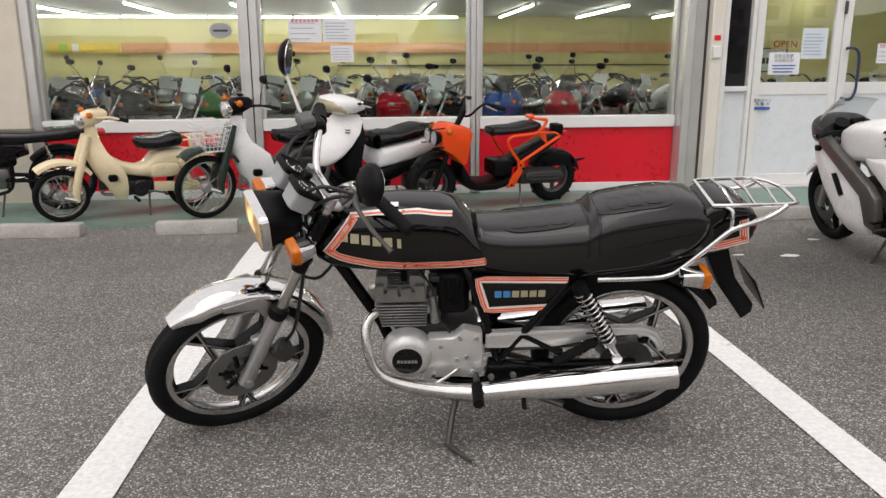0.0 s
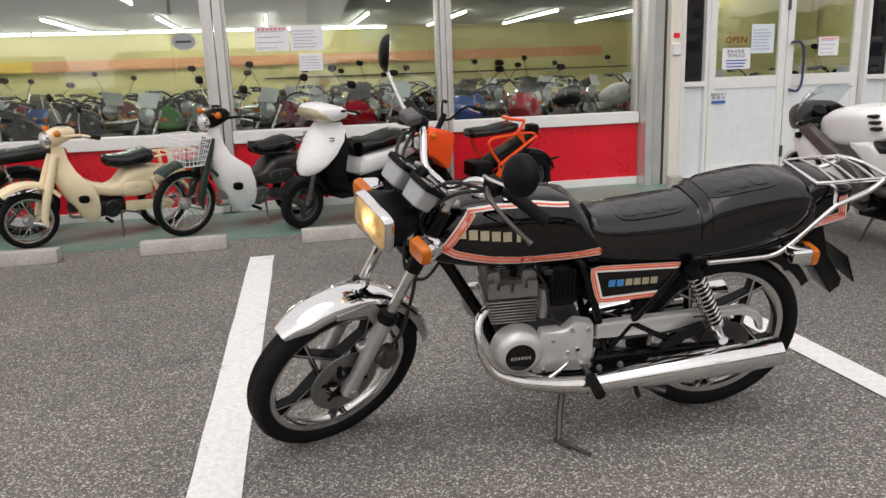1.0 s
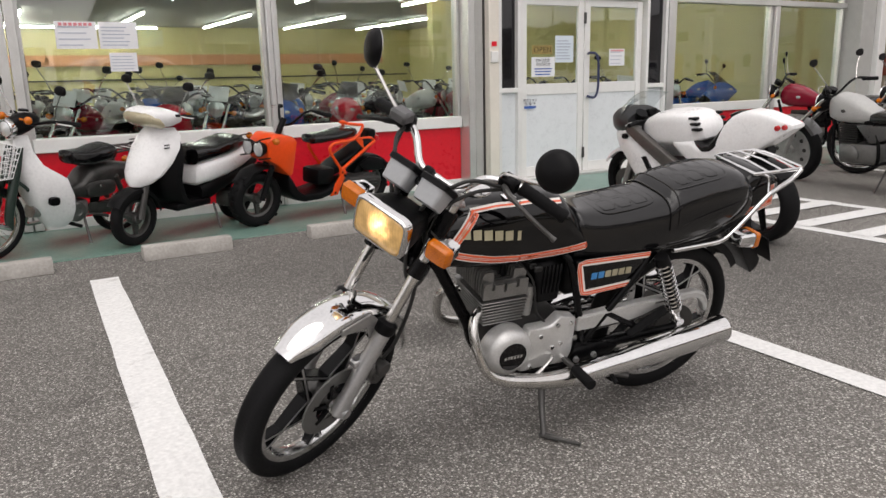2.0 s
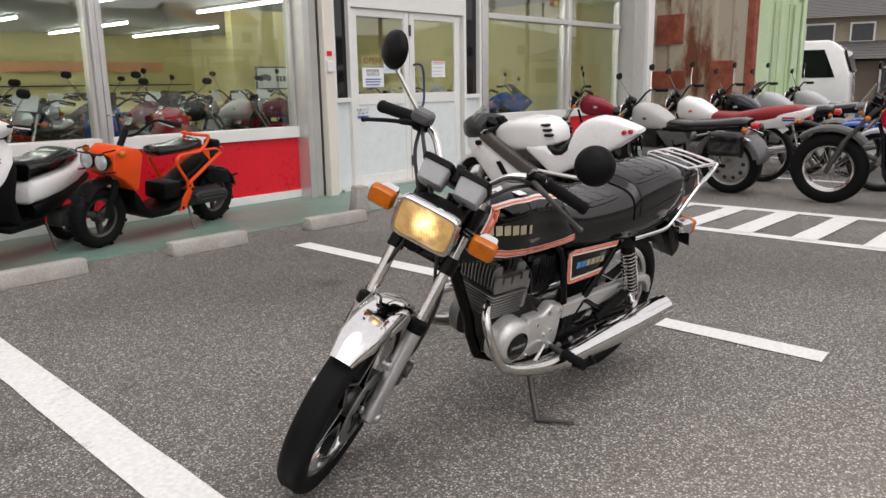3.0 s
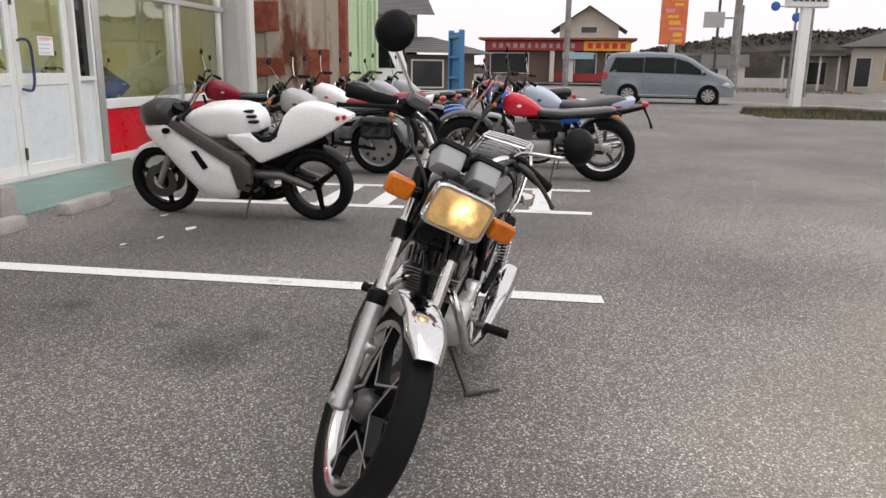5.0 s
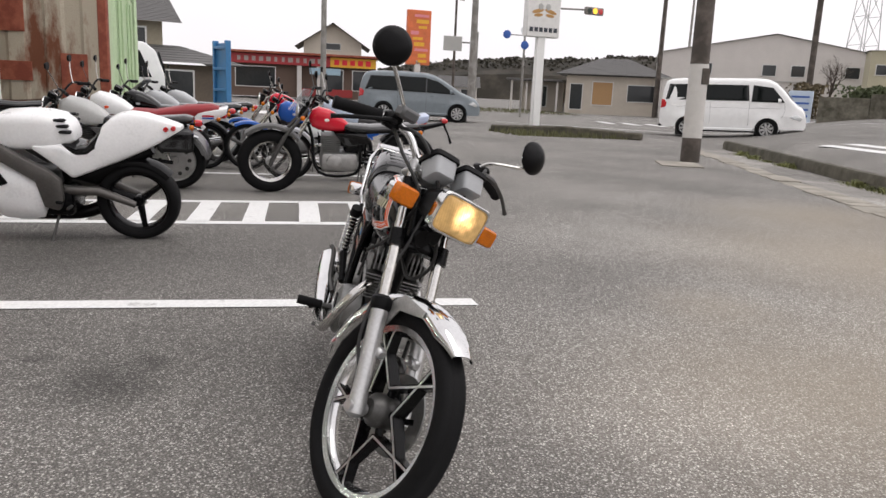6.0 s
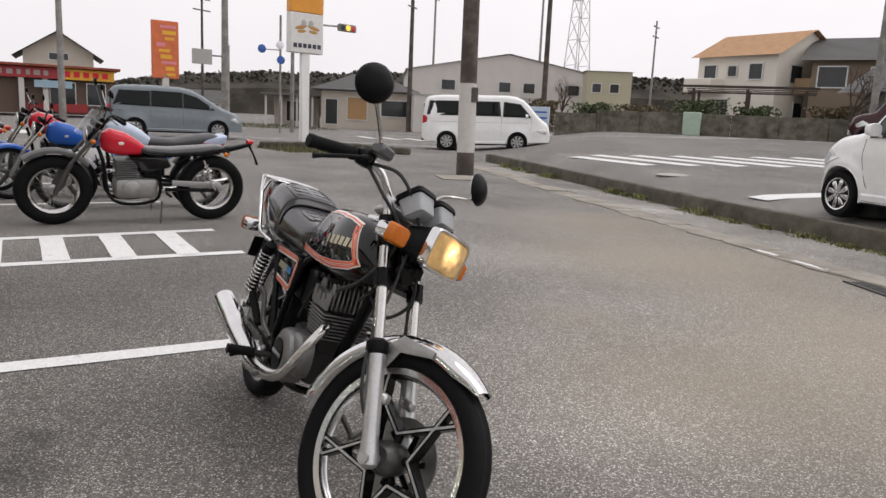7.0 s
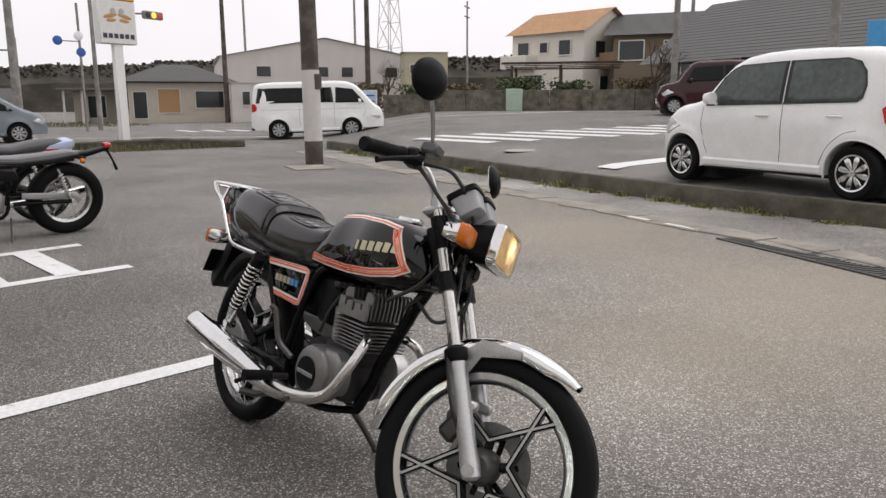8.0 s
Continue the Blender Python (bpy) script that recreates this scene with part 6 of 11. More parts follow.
# stands
foot_at = BIKE_AT.inverted() @ V(0.388, 2.16, 0.014)
tip_at = BIKE_AT.inverted() @ V(0.448, 2.05, 0.013)
top_at = V(0.545, 0.1, 0.215)
bm = bm_new()
add_tube(bm, [top_at, top_at.lerp(foot_at, 0.5) + V(0.004, 0, 0), foot_at], [0.013, 0.011, 0.010], 10)
stand = part("side_stand", bm, STEEL_DARK, bike, "dark steel side stand")
bm = bm_new()
add_tube(bm, [foot_at.lerp(tip_at, -0.1), foot_at.lerp(tip_at, 0.4), foot_at.lerp(tip_at, 0.45), tip_at], [0.009, 0.011, 0.007, 0.006], 8)
part("stand_foot", bm, STEEL_DARK, stand)
bm = bm_new()
for s in (-1, 1):
    add_tube(bm, [(0.42, s * 0.08, 0.24), (0.26, s * 0.1, 0.17), (0.2, s * 0.13, 0.165)], 0.012, 8)
add_tube(bm, [(0.3, -0.1, 0.185), (0.3, 0.1, 0.185)], 0.01, 8)
part("centre_stand", bm, STEEL_DARK, bike, "folded centre stand")


# ---- the other motorcycles ----
def loft(bm, stations, power=3.0, n=20):
    """A body from stations along x: (x, low, high, half width)."""
    add_rings(bm, [oval((x, 0, (a + b) / 2), w, (b - a) / 2, n, power) for x, a, b, w in stations])


def wheel(name, c, R, w, parent, style="wire", face=ALLOY, fat=0.06):
    rim_r = R - fat
    bm = bm_new()
    add_lathe(bm, [(rim_r + 0.008, -w * 0.62), (rim_r - 0.01, -w * 0.5), (rim_r - 0.016, 0), (rim_r - 0.01, w * 0.5), (rim_r + 0.008, w * 0.62), (rim_r + 0.01, 0)], c, (0, 1, 0), 32, close=True)
    rim = part(name, bm, DULL_CHROME if style == "wire" else face, parent)
    bm = bm_new()
    add_lathe(bm, tyre_profile(R, rim_r, w), c, (0, 1, 0), 36, close=True)
    part("tyre", bm, RUBBER, rim)
    bm = bm_new()
    add_lathe(bm, [(0.0, -0.05), (0.035, -0.05), (0.045, -0.03), (0.045, 0.03), (0.035, 0.05), (0.0, 0.05)], c, (0, 1, 0), 16, cap=False)
    part("hub", bm, face, rim)
    bm = bm_new()
    if style == "wire":
        for k in range(28):
            a = 2 * math.pi * k / 28
            b = a + (0.5 if k % 2 else -0.5)
            y = 0.03 if k % 4 < 2 else -0.03
            add_tube(bm, [V(*c) + V(math.cos(a) * 0.045, y, math.sin(a) * 0.045), V(*c) + V(math.cos(b) * rim_r * 0.96, 0, math.sin(b) * rim_r * 0.96)], 0.0018, 3)
    elif style == "disc":
        add_lathe(bm, [(0.04, w * 0.3), (rim_r * 0.75, w * 0.42), (rim_r * 0.98, w * 0.3), (rim_r * 0.98, -w * 0.3), (rim_r * 0.75, -w * 0.42), (0.04, -w * 0.3)], c, (0, 1, 0), 32)
        for k in range(10):
            for s in (1, -1):
                a = 2 * math.pi * k / 10
                hb = bm_new()
                add_lathe(hb, [(0.0, s * w * 0.47), (0.021, s * w * 0.47), (0.021, s * w * 0.3)], V(*c) + V(math.cos(a) * rim_r * 0.7, 0, math.sin(a) * rim_r * 0.7), (0, 1, 0), 10)
                part("hole", hb, FIN_DARK, rim)
    else:
        arms = 3 if style == "three" else 5
        for k in range(arms):
            a = 2 * math.pi * k / arms + 0.4
            add_tube(bm, [V(*c), V(*c) + V(math.cos(a), 0, math.sin(a)) * rim_r], [0.03, 0.02], 8)
    part("spokes", bm, DULL_CHROME if style == "wire" else face, rim)
    return rim


def arc_guard(bm, c, r, a0, a1, w, n=14):
    rings = []
    for k in range(n + 1):
        a = radians(a0 + (a1 - a0) * k / n)
        d = V(math.cos(a), 0, math.sin(a))
        o = [V(*c) + d * (r + h) + V(0, yy * w, 0) for yy, h in ((-1, -0.03), (-0.9, -0.006), (-0.4, 0.003), (0.4, 0.003), (0.9, -0.006), (1, -0.03))]
        rings.append(o + [p - d * 0.004 for p in o[::-1]])
    add_rings(bm, rings)


def bar_set(t, x, z, half, rise, back, mirrors=True, mat_bar=BLACK_PLASTIC, mz=0.22, trim=DULL_CHROME):
    """Handlebar with grips, levers and mirrors."""
    bm = bm_new()
    add_tube(bm, smooth_path([(x - back, -half, z + rise * 0.8), (x - back * 0.4, -half * 0.6, z + rise), (x, -half * 0.2, z), (x, half * 0.2, z), (x - back * 0.4, half * 0.6, z + rise), (x - back, half, z + rise * 0.8)], 4), 0.011, 8)
    hb = part("handlebar", bm, mat_bar, t)
    for s in (1, -1):
        bm = bm_new()
        add_tube(bm, [(x - back * 0.65, s * half * 0.7, z + rise * 0.93), (x - back * 1.03, s * half * 1.04, z + rise * 0.78)], 0.018, 8)
        part("grip", bm, RUBBER, hb)
        bm = bm_new()
        add_tube(bm, smooth_path([(x - back * 0.5, s * half * 0.62, z + rise), (x - back * 0.3, s * half * 0.8, z + rise * 0.95), (x - back * 0.6, s * half * 1.05, z + rise * 0.7)], 4), 0.006, 6)
        part("lever", bm, trim, hb)
        if mirrors:
            top = V(x - back * 0.2, s * half * 0.95, z + rise + mz)
            bm = bm_new()
            add_tube(bm, smooth_path([(x - back * 0.45, s * half * 0.6, z + rise), (x - back * 0.3, s * half * 0.75, z + rise + mz * 0.5), top], 4), 0.005, 6)
            st = part("mirror_stem", bm, trim, hb)
            bm = bm_new()
            add_rings(bm, [oval(top + V(dx, 0, 0.03), a_, b_, 16, 2.6) for dx, a_, b_ in ((0.02, 0.018, 0.012), (0.014, 0.04, 0.028), (-0.004, 0.05, 0.035), (-0.007, 0.05, 0.035))])
            part("mirror", bm, BLACK_PLASTIC, st)
    return hb


def lamp_pair(t, x, z, y, front=True, size=0.026):
    for s in (1, -1):
        bm = bm_new()
        add_tube(bm, [(x, s * y * 0.4, z), (x, s * (y - 0.02), z)], 0.007, 6)
        add_ball(bm, (x, s * y, z), (size, size * 1.1, size), 10, 7)
        part("indicator", bm, AMBER, t, "amber indicator")


def stand_part(t, x, s=1, down=0.0):
    bm = bm_new()
    add_tube(bm, [(x, s * 0.08, 0.22), (x + 0.04, s * 0.2, 0.015 + down)], 0.01, 7)
    add_tube(bm, [(x + 0.03, s * 0.2, 0.014 + down), (x + 0.06, s * 0.23, 0.014 + down)], 0.011, 7)
    part("side_stand", bm, STEEL_DARK, t)


def motor(t, x, z, case=CAST_GREY, barrel=FIN_DARK):
    bm = bm_new()
    add_box(bm, (x - 0.02, 0, z), (0.4, 0.23, 0.21), 0.05, seg=2)
    for s in (1, -1):
        add_lathe(bm, [(0.085, s * 0.1), (0.085, s * 0.13), (0.06, s * 0.145), (0.0, s * 0.147)], (x + 0.04, 0, z), (0, 1, 0), 20)
    e = part("engine", bm, case, t, "cast aluminium engine")
    bm = bm_new()
    add_stack(bm, (x + 0.075, 0), (0.19, 0.21), (0.12, 0.13), z + 0.1, 0.0215, 0.008, 9)
    part("cylinder", bm, barrel, e)
    bm = bm_new()
    add_box(bm, (x - 0.17, 0, z + 0.22), (0.22, 0.2, 0.24), 0.03)
    add_tube(bm, [(x - 0.06, 0.03, z + 0.2), (x + 0.02, 0.03, z + 0.2)], 0.04, 10)
    part("airbox", bm, BLACK_PLASTIC, e, "black airbox and carburettor")


def motorcycle(name, m, label, P):
    """A standard motorcycle; P gives colours and proportions."""
    t = thing(name, m, label, "motorcycle", P.get("group", ""))
    wb, rf, rr = P.get("wb", 1.36), P.get("rf", 0.31), P.get("rr", 0.3)
    wf, wr = P.get("wf", 0.05), P.get("wr", 0.06)
    st, fat = P.get("wheel", "wire"), P.get("fat", 0.06)
    fc, rc = (wb, 0, rf), (0, 0, rr)
    body, seat_m = P["body"], P.get("seat", LEATHERETTE)
    up = P.get("up", 0.0)
    wheel("front_wheel", fc, rf, wf, t, st, P.get("face", ALLOY), fat)
    wheel("rear_wheel", rc, rr, wr, t, st, P.get("face", ALLOY), fat)
    hx, hz = wb - 0.36 - P.get("chop", 0), 0.93 + up
    for s in (1, -1):
        bm = bm_new()
        add_tube(bm, [(wb, s * (wf + 0.045), rf - 0.02), (wb - 0.02, s * (wf + 0.045), rf + 0.04), (wb - 0.14, s * (wf + 0.045), rf + 0.28)], [0.022, 0.025, 0.025], 10)
        part("fork_slider", bm, P.get("fork", ALLOY_DIRTY), t)
        bm = bm_new()
        add_tube(bm, [(wb - 0.14, s * (wf + 0.045), rf + 0.28), (hx - 0.0, s * (wf + 0.045), hz)], 0.018, 10)
        part("fork_tube", bm, P.get("trim", DULL_CHROME), t)
    bm = bm_new()
    g0, g1 = P.get("guard", (58, 150))
    arc_guard(bm, fc, rf + P.get("gap", 0.03), g0, g1, wf + 0.018)
    part("front_mudguard", bm, P.get("guard_mat", body), t)
    bm = bm_new()
    ts = P.get("tank_short", 1.0)
    loft(bm, [(hx - dx * ts, lo + up, lo + up + (hi_ - lo) * ts, w * ts) for dx, lo, hi_, w in ((0.02, 0.8, 0.86, 0.05), (0.05, 0.74, 0.94, 0.095), (0.13, 0.71, 0.985, 0.132), (0.27, 0.7, 0.955, 0.14), (0.38, 0.7, 0.895, 0.12), (0.46, 0.71, 0.83, 0.095), (0.51, 0.72, 0.78, 0.07))], 3.0, 28)
    tk = part("tank", bm, P.get("tank", body), t)
    for s in (1, -1):
        bm = bm_new()
        add_ball(bm, (hx - 0.22 * ts, s * 0.1395 * ts, 0.83 + up), (0.026, 0.004, 0.016), 12, 6)
        part("tank_badge", bm, P.get("badge", BIKE_SILVER), tk)
    sx, tail = hx - 0.42 * ts, P.get("tail", -0.3)
    bm = bm_new()
    hi = P.get("hump", 0.0)
    sl = P.get("slim", 0.0)
    loft(bm, [(sx, 0.72 + up, 0.8 + up, 0.08), (sx - 0.08, 0.7 + up, 0.81 + up - sl, 0.12), (sx - 0.3, 0.7 + up, 0.8 + up - sl, 0.14), ((sx + tail) / 2 - 0.15, 0.71 + up, 0.82 + up + hi - sl, 0.13), (tail + 0.08, 0.74 + up, 0.84 + up + hi - sl, 0.11), (tail, 0.77 + up, 0.82 + up + hi - sl * 0.6, 0.09)], 3.2, 24)
    part("seat", bm, seat_m, t)
    bm = bm_new()
    add_prism(bm, [(sx + 0.1, 0.7 + up), (sx - 0.25, 0.7 + up), (sx - 0.3, 0.6 + up), (sx - 0.05, 0.52 + up)], -0.12, 0.12, 0.02)
    part("side_cover", bm, P.get("side", body), t)
    bm = bm_new()
    for s in (1, -1):
        add_tube(bm, smooth_path([(hx, 0, hz - 0.15), (hx - 0.05, s * 0.02, 0.6), (hx - 0.12, s * 0.1, 0.25), (hx - 0.5, s * 0.11, 0.24), (hx - 0.55, s * 0.11, 0.45), (hx - 0.5, s * 0.1, 0.7 + up)], 4), 0.016, 8)
        add_tube(bm, [(hx - 0.5, s * 0.1, 0.7 + up), (tail + 0.05, s * 0.09, 0.74 + up)], 0.014, 8)
        add_tube(bm, [(0.48, s * 0.1, 0.35), (0.0, s * (wr + 0.05), rr)], 0.02, 8)
    part("frame", bm, FRAME_BLACK, t)
    for s in (1, -1):
        a, b = V(0.12, s * (wr + 0.08), 0.68 + up), V(0.02, s * (wr + 0.08), rr + 0.03)
        d = (b - a).normalized()
        w_ = d.cross(V(0, 1, 0))
        bm = bm_new()
        add_tube(bm, [a.lerp(b, k / 60) + (V(0, 1, 0) * math.cos(k * math.pi / 3) + w_ * math.sin(k * math.pi / 3)) * 0.022 for k in range(10, 50)], 0.0055, 5)
        add_tube(bm, [a, b], 0.012, 8)
        part("shock_absorber", bm, DULL_CHROME, t)
    motor(t, hx - 0.32, 0.36, P.get("case", CAST_GREY), P.get("barrel", FIN_DARK))
    bm = bm_new()
    es = P.get("exhaust", -1)
    add_tube(bm, smooth_path([(hx - 0.2, 0, 0.52), (hx - 0.06, es * 0.06, 0.48), (hx - 0.1, es * 0.14, 0.3), (hx - 0.4, es * 0.16, 0.26), (0.1, es * 0.18, 0.3), (-0.25, es * 0.19, 0.36)], 5), [0.02] * 15 + [0.03] * 4 + [0.042] * 7, 10)
    part("exhaust", bm, CHROME, t, "chromed exhaust")
    if P.get("chain_case"):
        bm = bm_new()
        add_prism(bm, [(0.42, 0.4), (0.42, 0.45), (0.06, rr + 0.09), (-0.05, rr + 0.085), (-0.1, rr + 0.02), (-0.06, rr - 0.02), (-0.02, rr + 0.03), (0.1, rr + 0.03)], wr + 0.045, wr + 0.06, 0.004)
        part("chain_case", bm, P["chain_case"], t, "silver chain case")
    bm = bm_new()
    arc_guard(bm, rc, rr + P.get("rear_gap", 0.04), P.get("rear_start", 40), P.get("rear_guard", 150), wr + 0.02)
    part("rear_mudguard", bm, P.get("rear_mat", body), t)
    bm = bm_new()
    add_rings(bm, [oval((x, 0, 0.76 + up), a, b, 14, 3) for x, a, b in ((tail - 0.02, 0.05, 0.035), (tail - 0.07, 0.05, 0.035), (tail - 0.085, 0.035, 0.02))])
    if not P.get("stalk"):
        part("tail_lamp", bm, RED_LENS, t, "red tail lamp")
    lamp_pair(t, tail, 0.74 + up, 0.16)
    if P.get("headlight", True):
        c = (hx + 0.1, 0, hz - 0.05)
        bm = bm_new()
        add_lathe(bm, [(0.0, -0.11), (0.05, -0.1), (0.085, -0.04), (0.09, 0.0)], c, (1, 0, 0), 22)
        hl = part("headlight_shell", bm, P.get("lamp_mat", BLACK_PLASTIC), t)
        bm = bm_new()
        add_lathe(bm, [(0.09, -0.004), (0.093, 0.004), (0.082, 0.01)], c, (1, 0, 0), 22, cap=False)
        part("headlight_rim", bm, CHROME, hl)
        bm = bm_new()
        add_lathe(bm, [(0.083, 0.006), (0.05, 0.02), (0.0, 0.026)], c, (1, 0, 0), 22)
        part("headlight_lens", bm, CLEAR_LENS, hl)
        lamp_pair(t, hx + 0.06, hz - 0.08, 0.17)
    for s in (1, -1):
        bm = bm_new()
        add_lathe(bm, [(0.0, 0.0), (0.036, 0.0), (0.04, 0.02), (0.04, 0.05), (0.0, 0.05)], (hx + 0.03, s * 0.045, hz + 0.04), (-0.5, 0, 0.85), 16)
        part("gauge", bm, BLACK_PLASTIC, t)
    bar_set(t, hx - 0.02, hz + 0.03, P.get("half", 0.36), P.get("rise", 0.1), P.get("back", 0.14), P.get("mirrors", True), P.get("bar", BLACK_PLASTIC), P.get("mz", 0.2), P.get("trim", DULL_CHROME))
    if P.get("tag"):
        bm = bm_new()
        add_box(bm, (hx + 0.12, 0.03, hz + 0.1), (0.006, 0.21, 0.15), 0.001, Matrix.Rotation(-0.35, 3, "Y"))
        part("price_sheet", bm, PAPER, t, "white price sheet")
    if P.get("cowl"):
        bm = bm_new()
        loft(bm, [(hx + 0.33, 0.79, 0.83, 0.03), (hx + 0.28, 0.74, 0.88, 0.09), (hx + 0.18, 0.64, 0.94, 0.15), (hx + 0.06, 0.54, 0.96, 0.18), (hx - 0.06, 0.46, 0.9, 0.19), (hx - 0.18, 0.42, 0.76, 0.185), (hx - 0.28, 0.42, 0.62, 0.17)], 2.3, 24)
        fa = part("fairing", bm, P["cowl"], t)
        for s in (1, -1):
            bm = bm_new()
            add_ball(bm, (hx + 0.25, s * 0.06, 0.83), (0.05, 0.045, 0.03), 14, 8)
            part("headlight_lens", bm, CLEAR_LENS, fa)
            bm = bm_new()
            add_prism(bm, [(hx + 0.02, 0.66), (hx - 0.1, 0.74), (hx - 0.2, 0.66), (hx - 0.06, 0.52)], s * 0.176, s * 0.194, 0.004)
            part("side_vent", bm, BLACK_PLASTIC, fa)
        bm = bm_new()
        rows = []
        for k in range(7):
            f = k / 6
            rows.append([V(hx + 0.17 - f * 0.2 - 0.09 * (yy * yy), yy * (0.12 - 0.03 * f), 0.95 + f * 0.16) for yy in [-1 + 2 * i / 8 for i in range(9)]])
        add_rings(bm, rows, loop=False)
        part("windscreen", bm, P.get("screen", SCREEN), t, "clear windscreen")
    stand_part(t, 0.5, 1, P.get("lean_drop", 0.0))
    bm = bm_new()
    for s in (1, -1):
        add_tube(bm, [(0.46, s * 0.1, 0.31), (0.46, s * 0.26, 0.32)], 0.014, 8)
    part("footrest", bm, RUBBER, t)
    if P.get("tail_panel"):
        bm = bm_new()
        add_prism(bm, [(sx - 0.3, 0.6 + up), (sx - 0.24, 0.72 + up), (tail + 0.02, 0.84 + up), (tail - 0.1, 0.86 + up), (tail - 0.08, 0.78 + up), (tail + 0.2, 0.66 + up)], -0.12, 0.12, 0.015)
        tp = part("tail_panel", bm, P["tail_panel"], t, "white tail side panels")
        for s in (1, -1):
            for k, mm in ((0, BIKE_BLUE), (1, BIKE_RED)):
                bm = bm_new()
                add_box(bm, (tail + 0.12, s * 0.1215, 0.74 + up + 0.025 * k), (0.13, 0.003, 0.018))
                part("panel_mark", bm, mm, tp)
    if P.get("stalk"):
        bm = bm_new()
        q = P["stalk"]
        add_rings(bm, [oval((x, 0, z), a_, b_, 12, 4) for x, z, a_, b_ in ((tail + 0.12, 0.75 + up, 0.07, 0.03), (tail - 0.06 * q, 0.77 + up, 0.05, 0.025), (tail - 0.2 * q, 0.82 + up, 0.035, 0.018))])
        add_tube(bm, [(tail - 0.19 * q, 0, 0.81 + up), (tail - 0.19 * q - 0.06, 0, 0.7 + up), (tail - 0.19 * q - 0.1, 0, 0.6 + up)], [0.014, 0.01, 0.016], 7)
        tf = part("tail_fender", bm, BLACK_PLASTIC, t, "short black kicked-up tail fender")
        bm = bm_new()
        add_rings(bm, [oval((tail - 0.2 * q - x, 0, 0.845 + up), a_, b_, 14, 3) for x, a_, b_ in ((-0.04, 0.04, 0.022), (0.01, 0.045, 0.028), (0.025, 0.03, 0.018))])
        part("tail_lamp", bm, RED_LENS, tf, "red tail lamp on a stalk")
    if P.get("visor"):
        bm = bm_new()
        add_rings(bm, [[V(hx + 0.2 - 0.16 * (k / 6) - 0.1 * e * e, e * (0.17 - 0.04 * k / 6), hz - 0.02 + 0.22 * k / 6) for e in [-1 + 2 * i / 8 for i in range(9)]] for k in range(7)], loop=False)
        part("fly_screen", bm, SCREEN, t, "small scratched clear fly screen")
    if P.get("fender"):
        bm = bm_new()
        arc_guard(bm, rc, rr + 0.05, 20, 172, wr + 0.045, 20)
        fd = part("rear_fender", bm, P["body"], t, "broad dark rear fender")
        for s in (1, -1):
            bm = bm_new()
            add_rings(bm, [[V(rc[0] + math.cos(a) * q, s * (wr + 0.045 + d), rc[2] + math.sin(a) * q) for q, d in ((rr + 0.03, -0.004), (rr + 0.03, 0.004), (rr - 0.01, 0.01), (rr - 0.01, 0.002))] for a in [radians(25 + 140 * k / 16) for k in range(17)]])
            part("fender_skirt", bm, P["body"], fd)
            bm = bm_new()
            add_tube(bm, smooth_path([(0.28, s * 0.17, 0.62), (0.0, s * 0.175, 0.66), (-0.26, s * 0.16, 0.58)], 5), 0.014, 8)
            part("fender_rail", bm, CHROME, fd, "chromed fender rail")
    if P.get("bags"):
        for s in (1, -1):
            bm = bm_new()
            add_box(bm, (-0.05, s * 0.24, 0.56), (0.36, 0.13, 0.24), 0.05, seg=3)
            part("saddlebag", bm, LEATHERETTE, t, "black leather saddlebag")
    return t


SCREEN = pane_glass("windscreen_plastic", (0.82, 0.85, 0.86))
SMOKE = pane_glass("smoked_plastic", (0.2, 0.21, 0.23))


def heading(front, rear, lean=0.0, z=0.0, size=1.0):
    a = math.degrees(math.atan2(front[1] - rear[1], front[0] - rear[0]))
    return pose(rear[0], rear[1], z, 0, 0, a) @ pose(0, 0, 0, -lean, 0, 0) @ Matrix.Scale(size, 4)


# red scrambler
motorcycle("motorcycle", heading((5.965, 2.88), (6.05, 1.36), 9), "red tank scrambler motorcycle with black seat on its side stand",
           {"body": BIKE_RED, "wb": 1.46, "chop": 0.02, "tank_short": 0.86, "rf": 0.335, "rr": 0.34, "wf": 0.065, "wr": 0.08, "fat": 0.125, "fork": STEEL_DARK, "trim": STEEL_DARK, "guard_mat": STEEL_DARK, "case": ALLOY_DIRTY, "barrel": CAST_GREY, "chain_case": ALLOY, "guard": (50, 140), "gap": 0.06, "side": BLACK_PAINT, "rear_mat": BLACK_PLASTIC, "rear_start": 62, "rear_guard": 112, "rear_gap": 0.09, "slim": 0.03, "stalk": 1.5, "visor": True,
            "rise": 0.14, "half": 0.4, "tail": -0.1, "badge": WHITE_STRIPE, "up": -0.02})
# silver and blue roadster behind it
motorcycle("motorcycle", heading((7.05, 2.68), (7.1, 1.28), 8), "silver and blue roadster motorcycle in a row",
           {"body": BIKE_SILVER, "tank": paint("pale_blue_paint", (0.48, 0.55, 0.66)), "wheel": "cast", "face": STEEL_DARK, "wf": 0.06, "wr": 0.08, "seat": mat("grey_vinyl", (0.05, 0.05, 0.052), 0.4), "hump": 0.03, "tail": -0.22, "rear_mat": BLACK_PLASTIC, "side": BIKE_BLUE, "badge": BIKE_BLUE, "tail_panel": paint("pale_tail_paint", (0.45, 0.52, 0.68))})
